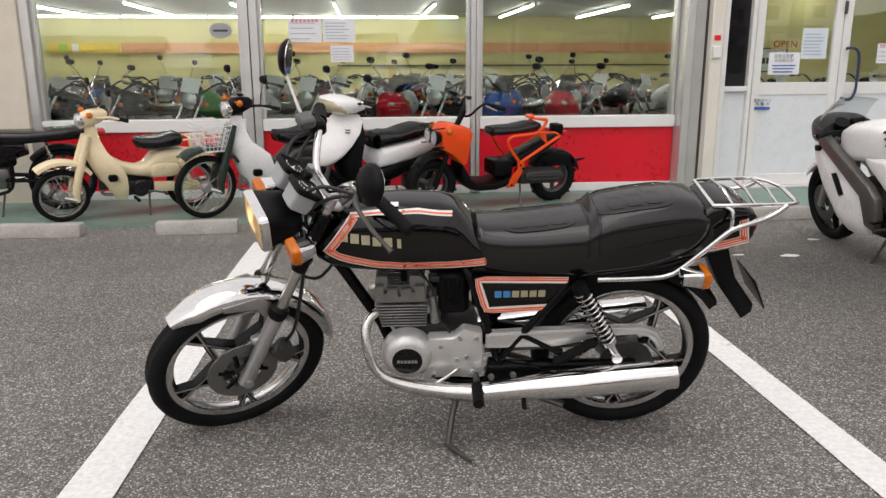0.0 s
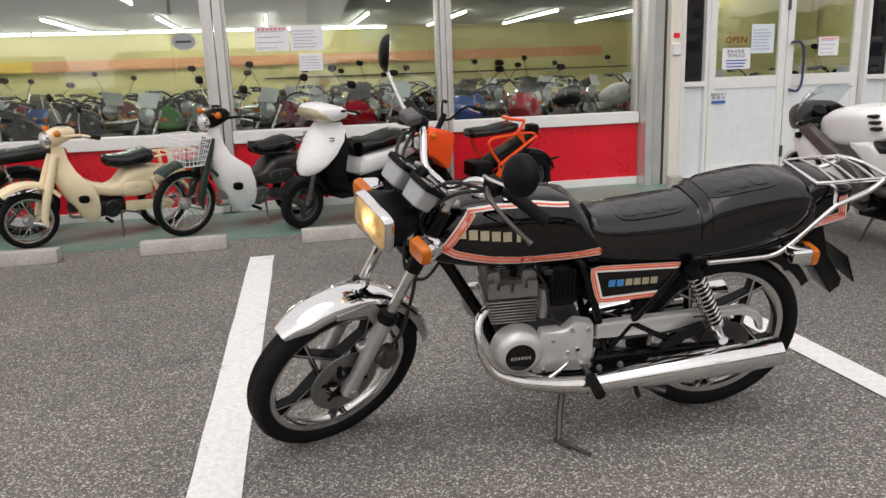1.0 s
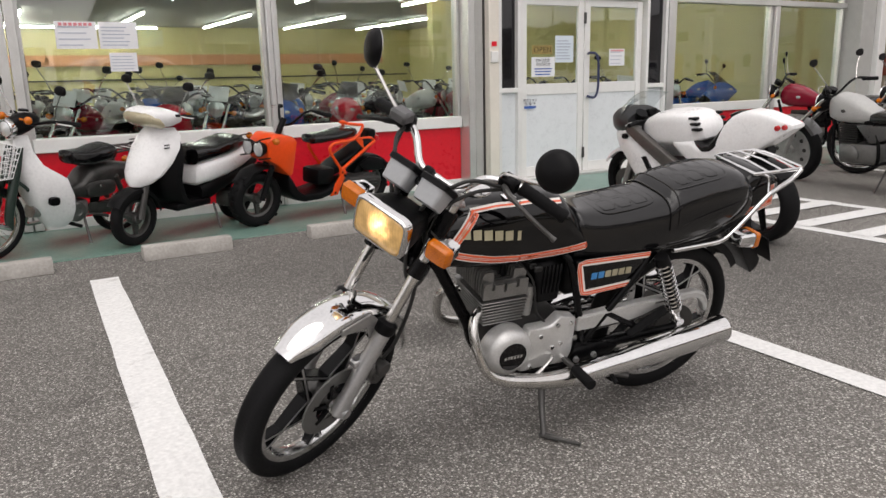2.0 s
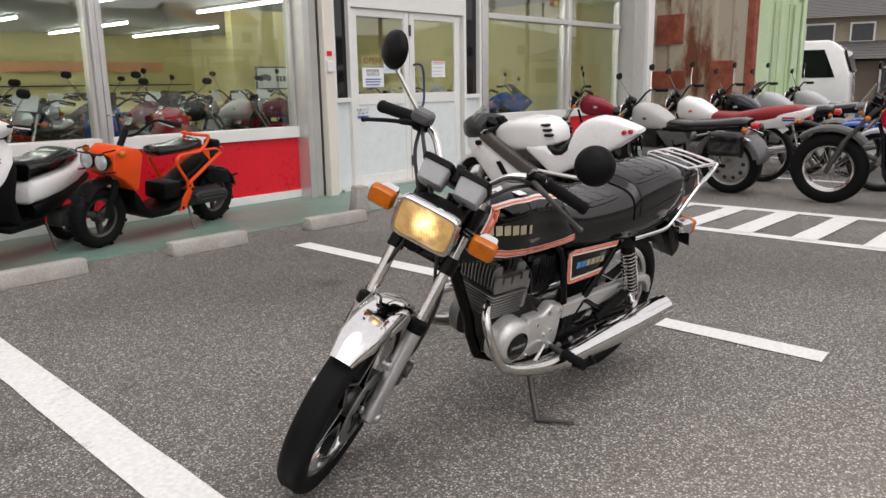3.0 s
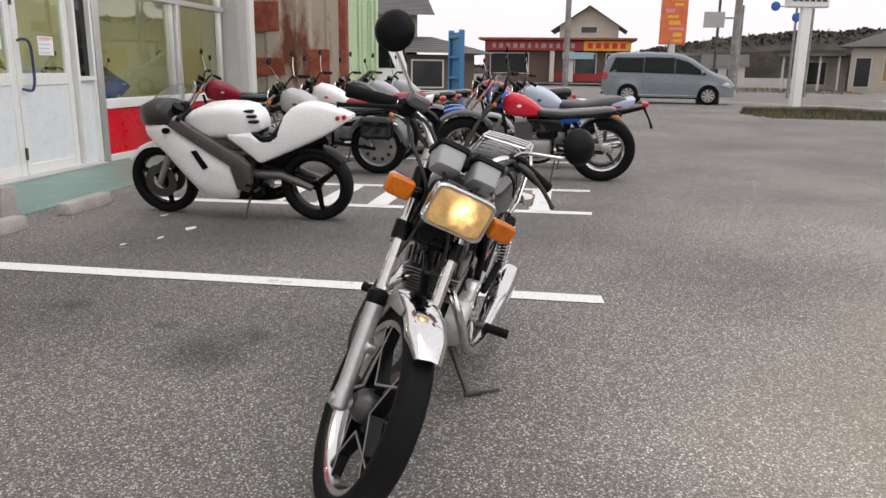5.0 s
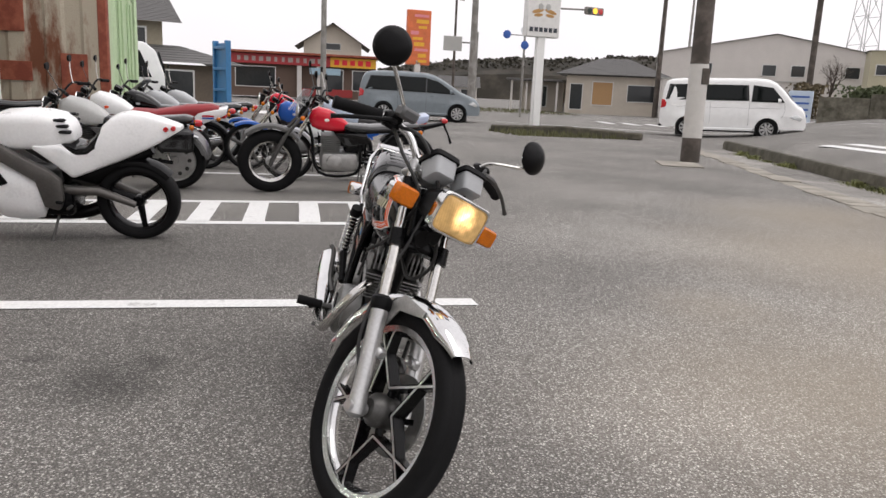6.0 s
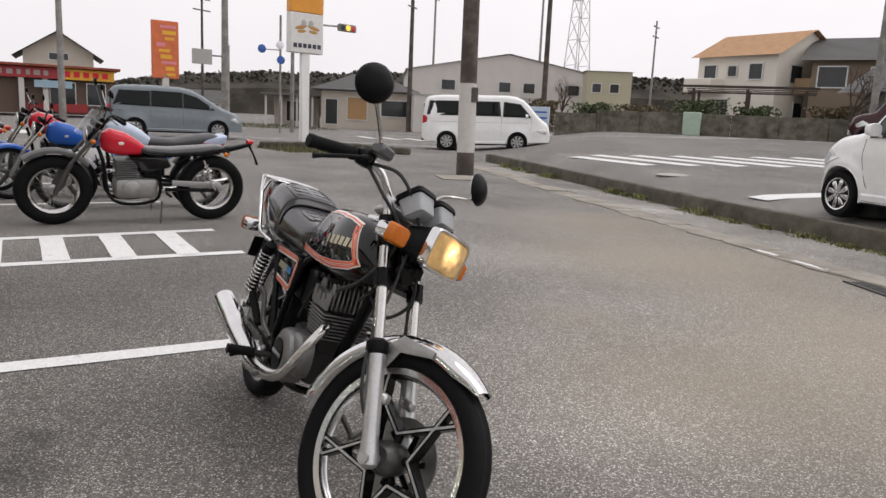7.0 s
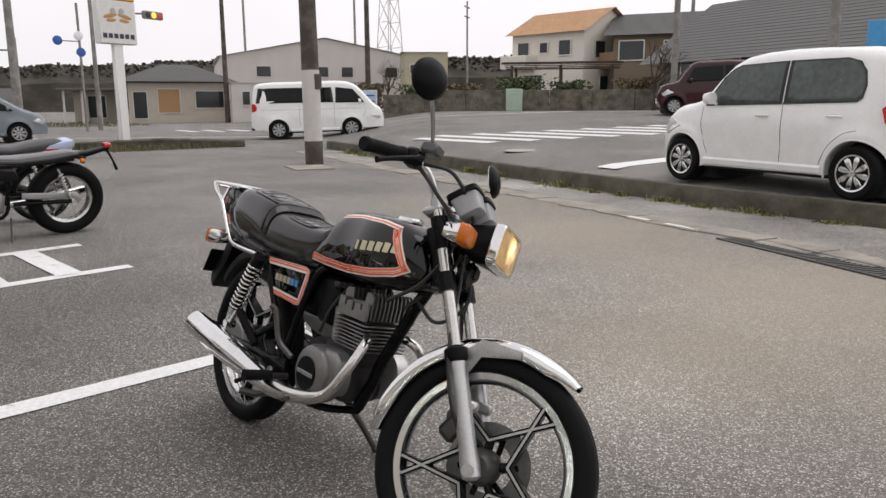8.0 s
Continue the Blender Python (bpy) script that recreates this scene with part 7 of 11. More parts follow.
# grey cruiser with fat rear wheel
motorcycle("motorcycle", heading((6.15, 5.35), (6.1, 3.78), 8), "grey cruiser motorcycle with black saddlebags and a fat rear tyre",
           {"body": mat("dark_grey_paint", (0.07, 0.07, 0.07), 0.3, coat=0.3), "bags": True, "tank": mat("worn_grey_paint", (0.42, 0.42, 0.41), 0.35), "wb": 1.55, "rf": 0.33, "rr": 0.31, "wf": 0.06, "wr": 0.1, "fat": 0.1, "wheel": "disc", "face": ALLOY_DIRTY, "rear_guard": 175, "rear_mat": STEEL_DARK,
            "fender": True, "rise": 0.12, "back": 0.2, "up": -0.06, "chop": 0.08, "tail": -0.2, "badge": STEEL_DARK})
# white and orange trail bike with a red seat
motorcycle("motorcycle", heading((7.1, 5.2), (7.15, 3.85), 7), "white trail motorcycle with orange badge and a red seat",
           {"body": BIKE_WHITE, "tail_panel": BIKE_WHITE, "seat": mat("red_vinyl", (0.26, 0.015, 0.02), 0.5), "rf": 0.34, "rr": 0.33, "guard_mat": BIKE_WHITE, "gap": 0.1, "rear_guard": 135, "up": -0.02, "badge": BIKE_ORANGE, "rise": 0.12, "tail": -0.42, "hump": 0.05})
motorcycle("motorcycle", heading((8.0, 5.1), (8.1, 3.7), 7), "black roadster motorcycle parked in a row", {"body": BLACK_PAINT, "wheel": "cast", "face": STEEL_DARK, "wr": 0.075, "wf": 0.06, "rear_mat": BLACK_PLASTIC})
motorcycle("motorcycle", heading((8.9, 5.0), (9.0, 3.6), 7), "grey faired motorcycle parked in a row", {"body": BIKE_SILVER, "cowl": BIKE_SILVER, "wheel": "cast", "face": STEEL_DARK, "wr": 0.075, "wf": 0.06, "screen": SMOKE})
motorcycle("motorcycle", heading((9.0, 3.35), (9.1, 1.95), 7), "blue motorcycle with red tank parked in a row", {"body": BIKE_BLUE, "tank": BIKE_RED, "side": BIKE_RED, "mz": 0.12, "up": 0.03, "wheel": "cast", "face": BIKE_SILVER, "wr": 0.075, "wf": 0.06, "hump": 0.05, "rear_mat": BIKE_BLUE})
motorcycle("motorcycle", heading((8.1, 3.1), (8.2, 1.8), 7), "blue and white motorcycle parked in a row", {"body": BIKE_BLUE, "side": BIKE_WHITE, "wheel": "cast", "face": STEEL_DARK, "wr": 0.07, "wf": 0.055, "rear_mat": BIKE_BLUE, "seat": mat("blue_vinyl", (0.03, 0.06, 0.22), 0.5), "up": -0.06, "mz": 0.12})
motorcycle("motorcycle", heading((10.1, 4.9), (10.2, 3.5), 7), "black and silver motorcycle parked in a row", {"body": BLACK_PAINT, "tank": BIKE_SILVER, "rear_mat": BLACK_PLASTIC})
motorcycle("motorcycle", heading((7.3, 6.5), (7.9, 5.6), 7), "dark roadster motorcycle parked before the shop window", {"body": BLACK_PAINT, "tank": BIKE_MAROON, "rear_mat": BLACK_PLASTIC})
# black roadster by the left post of the shop
motorcycle("motorcycle", heading((-3.72, 6.2), (-2.48, 6.72), 8, 0.01, 0.9), "black roadster motorcycle with a long black seat beside a scooter",
           {"body": BLACK_PAINT, "wb": 1.33, "tail": -0.32, "rear_mat": BLACK_PLASTIC, "wheel": "cast", "face": STEEL_DARK, "up": -0.02})


SATIN_GREY = mat("satin_grey_alloy", (0.13, 0.122, 0.115), 0.42, 0.6, var=0.2)


def sport_bike(m):
    """A white race-style motorcycle."""
    t = thing("sport_motorcycle", m, "white sport motorcycle with fairing and clear windscreen on its stand", "motorcycle")
    fc, rc = (1.36, 0, 0.295), (0, 0, 0.3)
    wheel("front_wheel", fc, 0.295, 0.058, t, "three", FRAME_BLACK, 0.075)
    wheel("rear_wheel", rc, 0.3, 0.08, t, "three", FRAME_BLACK, 0.085)
    for s in (1, -1):
        bm = bm_new()
        add_lathe(bm, [(0.07, s * 0.07), (0.14, s * 0.07), (0.14, s * 0.075), (0.07, s * 0.075)], fc, (0, 1, 0), 30, close=True)
        part("brake_disc", bm, STEEL_DARK, t)
        bm = bm_new()
        add_tube(bm, [(1.36, s * 0.1, 0.28), (1.22, s * 0.1, 0.56), (1.1, s * 0.1, 0.82)], [0.026, 0.028, 0.02], 10)
        part("fork_leg", bm, ALLOY_DIRTY, t)
        bm = bm_new()
        add_prism(bm, [(1.08, 0.875), (1.13, 0.8), (0.645, 0.49), (0.6, 0.3), (0.5, 0.275), (0.47, 0.36), (0.475, 0.5), (0.55, 0.57)], s * 0.17, s * 0.232, 0.012)
        part("frame_spar", bm, SATIN_GREY, t, "grey aluminium frame spar")
        bm = bm_new()
        rings = []
        for x, z0, z1, y0, ym in ((0.6, 0.27, 0.455, 0.17, 0.212), (0.625, 0.21, 0.48, 0.172, 0.216), (0.7, 0.195, 0.53, 0.172, 0.222), (0.78, 0.192, 0.58, 0.17, 0.226), (0.88, 0.2, 0.645, 0.168, 0.23), (0.95, 0.235, 0.69, 0.168, 0.23), (1.0, 0.3, 0.72, 0.17, 0.228), (1.06, 0.37, 0.755, 0.172, 0.226), (1.13, 0.46, 0.785, 0.178, 0.218), (1.2, 0.55, 0.8, 0.176, 0.2), (1.3, 0.625, 0.79, 0.145, 0.162), (1.4, 0.68, 0.77, 0.085, 0.1), (1.45, 0.705, 0.755, 0.03, 0.035)):
            o = []
            for k in range(8):
                f = k / 7
                o.append(V(x, s * (y0 + (ym - y0) * (1 - (2 * f - 1) ** 4)), z0 + (z1 - z0) * f))
            rings.append(o + [p - V(0, s * 0.012, 0) for p in o[::-1]])
        add_rings(bm, rings)
        fp = part("side_fairing", bm, BIKE_WHITE, t, "white fairing panel")
        bm = bm_new()
        add_prism(bm, [(0.955, 0.605), (0.91, 0.615), (0.825, 0.475), (0.87, 0.455)], s * 0.225, s * 0.2395, 0.002)
        part("vent", bm, BLACK_PLASTIC, fp, "black vent slot")
        bm = bm_new()
        add_rings(bm, [oval((1.16, s * y, 0.76), a_, b_, 14, 3, "xz") for y, a_, b_ in ((0.2, 0.03, 0.022), (0.222, 0.03, 0.022), (0.224, 0.02, 0.012))])
        part("duct", bm, BLACK_PLASTIC, fp, "black duct")
    bm = bm_new()
    arc_guard(bm, fc, 0.325, 35, 150, 0.075)
    part("front_mudguard", bm, BIKE_WHITE, t)
    bm = bm_new()
    loft(bm, [(1.475, 0.8, 0.86, 0.03), (1.44, 0.765, 0.93, 0.095), (1.35, 0.75, 0.97, 0.155), (1.22, 0.75, 0.965, 0.19), (1.14, 0.77, 0.93, 0.19)], 2.8, 24)
    part("upper_cowl", bm, mat("dark_grey_cowl", (0.02, 0.02, 0.022), 0.4), t, "dark grey front cowl")
    bm = bm_new()
    rows = []
    for k in range(9):
        f = k / 8
        rows.append([V(1.41 - f * 0.3 - 0.16 * yy * yy, yy * (0.175 - 0.055 * f * f), 0.925 + 0.17 * math.sin(f * 1.5) - 0.03 * yy * yy) for yy in [-1 + 2 * i / 10 for i in range(11)]])
    add_rings(bm, rows, loop=False)
    part("windscreen", bm, SCREEN, t, "clear windscreen")
    bm = bm_new()
    loft(bm, [(1.07, 0.75, 0.8, 0.07), (1.04, 0.72, 0.855, 0.11), (0.97, 0.69, 0.905, 0.15), (0.87, 0.68, 0.945, 0.17), (0.72, 0.69, 0.96, 0.176), (0.58, 0.7, 0.957, 0.168), (0.48, 0.72, 0.94, 0.145), (0.42, 0.74, 0.89, 0.125), (0.395, 0.76, 0.83, 0.1)], 4.4, 36)
    tk = part("tank", bm, BIKE_WHITE, t, "white fuel tank with black slots")
    for s in (1, -1):
        for k in range(3):
            bm = bm_new()
            add_box(bm, (0.47 - 0.018 * k, s * (0.122 + 0.006 * k), 0.915 - 0.04 * k), (0.085, 0.05, 0.022), 0.01)
            part("slot", bm, BLACK_PLASTIC, tk)
    bm = bm_new()
    rings = []
    for x, lo_, hi_, w_ in ((0.67, 0.71, 0.735, 0.15), (0.65, 0.7, 0.738, 0.17), (0.6, 0.66, 0.74, 0.174), (0.53, 0.6, 0.745, 0.176), (0.47, 0.548, 0.748, 0.176), (0.42, 0.502, 0.72, 0.174), (0.4, 0.5, 0.705, 0.172), (0.35, 0.518, 0.69, 0.168), (0.29, 0.543, 0.72, 0.163), (0.235, 0.565, 0.79, 0.157), (0.19, 0.583, 0.885, 0.15), (0.14, 0.603, 0.935, 0.145), (0.08, 0.628, 0.963, 0.139), (0.01, 0.66, 0.975, 0.131), (-0.1, 0.712, 0.963, 0.118), (-0.2, 0.77, 0.933, 0.1), (-0.29, 0.828, 0.903, 0.082), (-0.34, 0.858, 0.884, 0.066)):
        mid, h_ = (lo_ + hi_) / 2, (hi_ - lo_) / 2
        rings.append([V(p.x, p.y * (1 - 0.34 * max(0.0, (p.z - 0.76) / 0.21) ** 1.4), p.z) for p in oval((x, 0, mid), w_, h_, 36, 7)])
    add_rings(bm, rings)
    tl = part("tail_cowl", bm, BIKE_WHITE, t, "white wedge-shaped tail cowl", sharp=50)
    bm = bm_new()
    loft(bm, [(0.5, 0.73, 0.757, 0.12), (0.44, 0.69, 0.755, 0.155), (0.37, 0.665, 0.725, 0.172), (0.3, 0.665, 0.745, 0.17), (0.24, 0.69, 0.82, 0.16), (0.2, 0.76, 0.88, 0.13)], 3.4, 24)
    part("seat", bm, LEATHERETTE, t, "small black seat pad")
    for k in (0, 1):
        for s in (1, -1):
            bm = bm_new()
            add_lathe(bm, [(0.0, 0.01), (0.017, 0.009), (0.019, -0.01)], (-0.24 - 0.05 * k, s * (0.086 - 0.009 * k), 0.868 + 0.006 * k), (0, s, 0), 16)
            part("tail_lamp", bm, RED_LENS, tl, "round red tail lamp")
    bm = bm_new()
    add_box(bm, (0.75, 0, 0.4), (0.4, 0.26, 0.3), 0.05, seg=2)
    part("engine", bm, STEEL_DARK, t)
    bm = bm_new()
    add_box(bm, (0.56, 0, 0.31), (0.26, 0.3, 0.2), 0.03, seg=2)
    part("gearbox", bm, FRAME_BLACK, t, "black gearbox case")
    bm = bm_new()
    add_tube(bm, smooth_path([(0.85, -0.06, 0.17), (0.6, -0.08, 0.16), (0.42, -0.09, 0.17), (0.3, -0.12, 0.21)], 4), [0.05] * len(smooth_path([(0.85, -0.06, 0.17), (0.6, -0.08, 0.16), (0.42, -0.09, 0.17), (0.3, -0.12, 0.21)], 4)), 12)
    part("expansion_chamber", bm, FRAME_BLACK, t, "black exhaust under the engine")
    for s in (1, -1):
        bm = bm_new()
        add_prism(bm, [(0.58, 0.33), (0.47, 0.34), (0.4, 0.3), (0.44, 0.26), (0.56, 0.25)], s * 0.16, s * 0.18, 0.004)
        peg = part("footrest_plate", bm, FRAME_BLACK, t)
        bm = bm_new()
        add_tube(bm, [(0.43, s * 0.18, 0.3), (0.43, s * 0.27, 0.305)], 0.011, 8)
        part("footrest", bm, STEEL_DARK, peg)
    bm = bm_new()
    for s in (1, -1):
        add_tube(bm, [(0.5, s * 0.11, 0.4), (0.25, s * 0.12, 0.4), (0.0, s * 0.12, 0.3)], [0.04, 0.035, 0.025], 10)
    part("swing_arm", bm, SATIN_GREY, t)
    bm = bm_new()
    add_tube(bm, [(0.5, 0.0, 0.55), (0.3, 0.0, 0.5), (0.08, 0, 0.6), (-0.12, 0, 0.7)], [0.08, 0.09, 0.06, 0.04], 10)
    part("subframe", bm, BLACK_PLASTIC, t)
    bm = bm_new()
    arc_guard(bm, rc, 0.325, 70, 140, 0.085)
    part("rear_mudguard", bm, BLACK_PLASTIC, t)
    bar_set(t, 1.08, 0.86, 0.3, 0.02, 0.1, False)
    bm = bm_new()
    add_lathe(bm, [(0.0, 0.0), (0.045, 0.0), (0.05, 0.06), (0.0, 0.06)], (1.14, 0.06, 0.88), (-0.6, 0, 0.8), 16)
    add_box(bm, (1.12, -0.06, 0.91), (0.06, 0.09, 0.06), 0.01)
    part("gauge", bm, BLACK_PLASTIC, t)
    bm = bm_new()
    add_box(bm, (0.5, 0.2, 0.34), (0.05, 0.08, 0.03), 0.01)
    part("footrest", bm, BLACK_PLASTIC, t)
    stand_part(t, 0.55)
    return t


sport_bike(heading((3.49, 4.98), (3.42, 3.64), 9, 0.0, 0.93))


def shield(bm, rows, thick=0.015, n=14):
    """A leg shield: a sheet that wraps back at its sides. rows: (front x, side x, z, half width)."""
    rings = []
    for xf, xr, z, w in rows:
        o = []
        for k in range(n + 1):
            e = k / n * 2 - 1
            o.append(V(xf - (xf - xr) * abs(e) ** 1.7, w * math.copysign(abs(e) ** 0.75, e), z))
        rings.append(o + [p - V(thick, 0, 0) for p in o[::-1]])
    add_rings(bm, rings)


DARK_ENGINE = mat("black_engine_paint", (0.012, 0.012, 0.013), 0.4, 0.2, var=0.2)


def underbone(m, label, body, fork_m, r, lean_guard, basket, seat_x=0.25, side=CREAM):
    t = thing("moped", m, label, "moped", "small bikes along the shop front")
    wb = 1.14
    fc, rc = (wb, 0, r), (0, 0, r)
    wheel("front_wheel", fc, r, 0.035, t, "wire", fat=0.05)
    wheel("rear_wheel", rc, r, 0.037, t, "wire", fat=0.05)
    up = r - 0.235
    for s in (1, -1):
        bm = bm_new()
        add_tube(bm, [(wb - 0.11, s * 0.07, r - 0.05), (wb - 0.1, s * 0.072, r + 0.03), (wb - 0.13, s * 0.07, r + 0.18), (wb - 0.19, s * 0.055, r + 0.38), (wb - 0.23, s * 0.04, r + 0.52)], [0.022, 0.032, 0.034, 0.034, 0.03], 10)
        fk = part("fork_cover", bm, fork_m, t)
        bm = bm_new()
        add_tube(bm, [(wb - 0.11, s * 0.075, r - 0.04), (wb, s * 0.075, r)], 0.018, 8)
        part("fork_link", bm, DULL_CHROME, fk)
    bm = bm_new()
    arc_guard(bm, fc, r + 0.085, 50, 142, 0.078)
    part("front_mudguard", bm, lean_guard, t)
    hz = 0.88 + up
    bm = bm_new()
    q = 0.05 if basket else 0.0
    shield(bm, [(0.915, 0.85, 0.83 + up, 0.036), (0.925, 0.83, 0.72 + up, 0.055), (0.935, 0.79, 0.62 + up, 0.105), (0.91, 0.71 - q, 0.52 + up, 0.185), (0.865, 0.66 - q, 0.42, 0.195), (0.8, 0.645 - q, 0.31, 0.18), (0.735, 0.64 - q, 0.22, 0.14), (0.685, 0.645 - q * 0.7, 0.16, 0.08)], 0.018)
    sh = part("leg_shield", bm, body, t, "moulded leg shield")
    for s in (1, -1):
        bm = bm_new()
        add_rings(bm, [oval((0.755, s * y, 0.4), 0.038, 0.03, 14, 3.5, "xz") for y in (0.16, 0.192)])
        part("shield_hole", bm, BLACK_PLASTIC, sh)
    bm = bm_new()
    back = side if basket else body
    loft(bm, [(0.86, 0.55, 0.7, 0.05), (0.78, 0.44, 0.61, 0.07), (0.7, 0.4, 0.545, 0.085), (0.6, 0.385, 0.49, 0.095), (0.5, 0.365, 0.462, 0.1), (0.43, 0.355, 0.485, 0.11), (0.36, 0.335, 0.565, 0.115), (0.28, 0.345, 0.6, 0.12), (0.18, 0.37, 0.605, 0.118), (0.08, 0.42, 0.595, 0.11), (-0.04, 0.465, 0.575, 0.1), (-0.14, 0.48, 0.555, 0.09), (-0.2, 0.49, 0.54, 0.07)], 3.4, 26)
    part("body", bm, back, t, "pressed steel body")
    for s in (1, -1):
        bm = bm_new()
        add_rings(bm, [oval((0.28, s * y, 0.42), a_, b_, 22, 3.2, "xz") for y, a_, b_ in ((0.1, 0.135, 0.062), (0.128, 0.135, 0.062), (0.138, 0.12, 0.05), (0.139, 0.06, 0.02))])
        cv = part("side_cover", bm, back, t, "rounded side cover")
        bm = bm_new()
        add_ball(bm, (0.3, s * 0.14, 0.445), (0.007, 0.004, 0.007), 8, 6)
        part("screw", bm, DULL_CHROME, cv)
    bm = bm_new()
    arc_guard(bm, rc, r + 0.035, 38, 160, 0.075)
    part("rear_mudguard", bm, back, t)
    bm = bm_new()
    loft(bm, [(0.51, 0.655, 0.7, 0.05), (0.49, 0.62, 0.72, 0.085), (0.42, 0.6, 0.715, 0.11), (0.32, 0.6, 0.715, 0.125), (0.22, 0.61, 0.74, 0.13), (0.14, 0.62, 0.75, 0.125), (0.105, 0.64, 0.735, 0.105), (0.09, 0.66, 0.71, 0.08)], 3, 26)
    st = part("seat", bm, LEATHERETTE, t, "black vinyl saddle")
    bm = bm_new()
    add_tube(bm, [(0.46, 0.1, 0.63), (0.34, 0.125, 0.625), (0.2, 0.13, 0.64), (0.13, 0.12, 0.655)], 0.004, 5)
    part("piping", bm, LEATHERETTE, st)
    bm = bm_new()
    for s in (1, -1):
        add_tube(bm, smooth_path([(0.13, s * 0.085, 0.655), (0.08, s * 0.1, 0.685), (-0.1, s * 0.105, 0.69), (-0.3, s * 0.08, 0.69), (-0.33, 0, 0.69)], 4), 0.009, 7)
        add_tube(bm, [(-0.03, s * 0.105, 0.685), (-0.06, s * 0.105, 0.5)], 0.018, 8)
    for x in (0.02, -0.06, -0.14, -0.22):
        add_tube(bm, [(x, -0.1, 0.688), (x, 0.1, 0.688)], 0.006, 6)
    part("carrier", bm, side, t, "tubular carrier")
    bm = bm_new()
    loft(bm, [(0.965, hz - 0.045, hz + 0.05, 0.052), (0.94, hz - 0.055, hz + 0.07, 0.062), (0.88, hz - 0.05, hz + 0.1, 0.06), (0.82, hz - 0.03, hz + 0.105, 0.055), (0.76, hz + 0.0, hz + 0.1, 0.055), (0.73, hz + 0.03, hz + 0.08, 0.035)], 2.6, 22)
    hs0 = part("headset", bm, body if not basket else BLACK_PLASTIC, t, "moulded handlebar cover")
    bm = bm_new()
    add_rings(bm, [oval((0.83, 0, hz + z), a_, b_, 16, 2.4, "xy") for z, a_, b_ in ((0.115, 0.03, 0.036), (0.128, 0.028, 0.034), (0.13, 0.02, 0.026))])
    part("speedometer", bm, BLACK_PLASTIC, hs0)
    c = (0.97, 0, hz - 0.0)
    bm = bm_new()
    add_lathe(bm, [(0.055, -0.06), (0.066, -0.03), (0.068, 0.0), (0.06, 0.008)], c, (1, 0, -0.1), 22)
    hl = part("headlight_rim", bm, CHROME, t, "chrome headlight rim")
    bm = bm_new()
    add_lathe(bm, [(0.06, 0.004), (0.035, 0.02), (0.0, 0.026)], c, (1, 0, -0.1), 20)
    part("headlight_lens", bm, CLEAR_LENS, hl)
    lamp_pair(t, 0.9, hz + 0.07, 0.13, size=0.028)
    lamp_pair(t, -0.2, 0.56, 0.13, size=0.028)
    bar_set(t, 0.82, hz + 0.03, 0.33, 0.03, 0.16, True, body if not basket else BLACK_PLASTIC, 0.2)
    bm = bm_new()
    add_ball(bm, (-0.28, 0, 0.52), (0.04, 0.06, 0.04), 12, 8)
    part("tail_lamp", bm, RED_LENS, t, "red tail lamp")
    bm = bm_new()
    add_box(bm, (0.52, 0, 0.27), (0.3, 0.19, 0.15), 0.035, seg=2)
    add_tube(bm, [(0.6, 0, 0.29), (0.82, 0, 0.31)], 0.055, 14)
    add_box(bm, (0.56, 0, 0.35), (0.1, 0.1, 0.07), 0.015)
    en = part("engine", bm, DARK_ENGINE if not basket else ALLOY_DIRTY, t, "small engine")
    for s in (1, -1):
        bm = bm_new()
        add_lathe(bm, [(0.078, s * 0.085), (0.078, s * 0.11), (0.066, s * 0.122), (0.03, s * 0.124), (0.026, s * 0.118), (0.0, s * 0.118)], (0.5, 0, 0.265), (0, 1, 0), 22)
        part("engine_cover", bm, DARK_ENGINE if not basket else CAST_GREY, en, "round engine cover")
    bm = bm_new()
    add_tube(bm, [(0.44, 0.13, 0.235), (0.4, 0.15, 0.24), (0.3, 0.16, 0.215)], 0.009, 7)
    add_tube(bm, [(0.3, 0.13, 0.215), (0.3, 0.2, 0.215)], 0.014, 8)
    part("gear_pedal", bm, STEEL_DARK, t)
    bm = bm_new()
    add_prism(bm, [(0.38, 0.315), (-0.02, 0.29), (-0.07, 0.24), (-0.02, 0.19), (0.38, 0.225)], 0.085, 0.11, 0.008)
    part("chain_case", bm, STEEL_DARK if basket else side, t)
    bm = bm_new()
    add_tube(bm, smooth_path([(0.8, -0.06, 0.25), (0.75, -0.12, 0.17), (0.5, -0.13, 0.17), (0.2, -0.14, 0.2), (-0.2, -0.14, 0.23)], 4), [0.014] * 12 + [0.03] * 5, 8)
    part("exhaust", bm, DULL_CHROME, t)
    for s in (1, -1):
        bm = bm_new()
        add_tube(bm, [(0.14, s * 0.12, 0.5), (0.02, s * 0.1, r)], 0.022, 8)
        part("shock_absorber", bm, side, t)
        bm = bm_new()
        add_tube(bm, [(0.55, s * 0.08, 0.18), (0.55, s * 0.2, 0.18)], 0.015, 8)
        part("footrest", bm, RUBBER, t)
    bm = bm_new()
    for k in range(5):
        add_lathe(bm, [(0.058, 0.0), (0.062, 0.004), (0.058, 0.008)], (0.64 + 0.022 * k, 0, 0.285 + 0.002 * k), (1, 0, 0.05), 14)
    part("cylinder_fin", bm, STEEL_DARK if not basket else ALLOY_DIRTY, t)
    stand_part(t, 0.42)
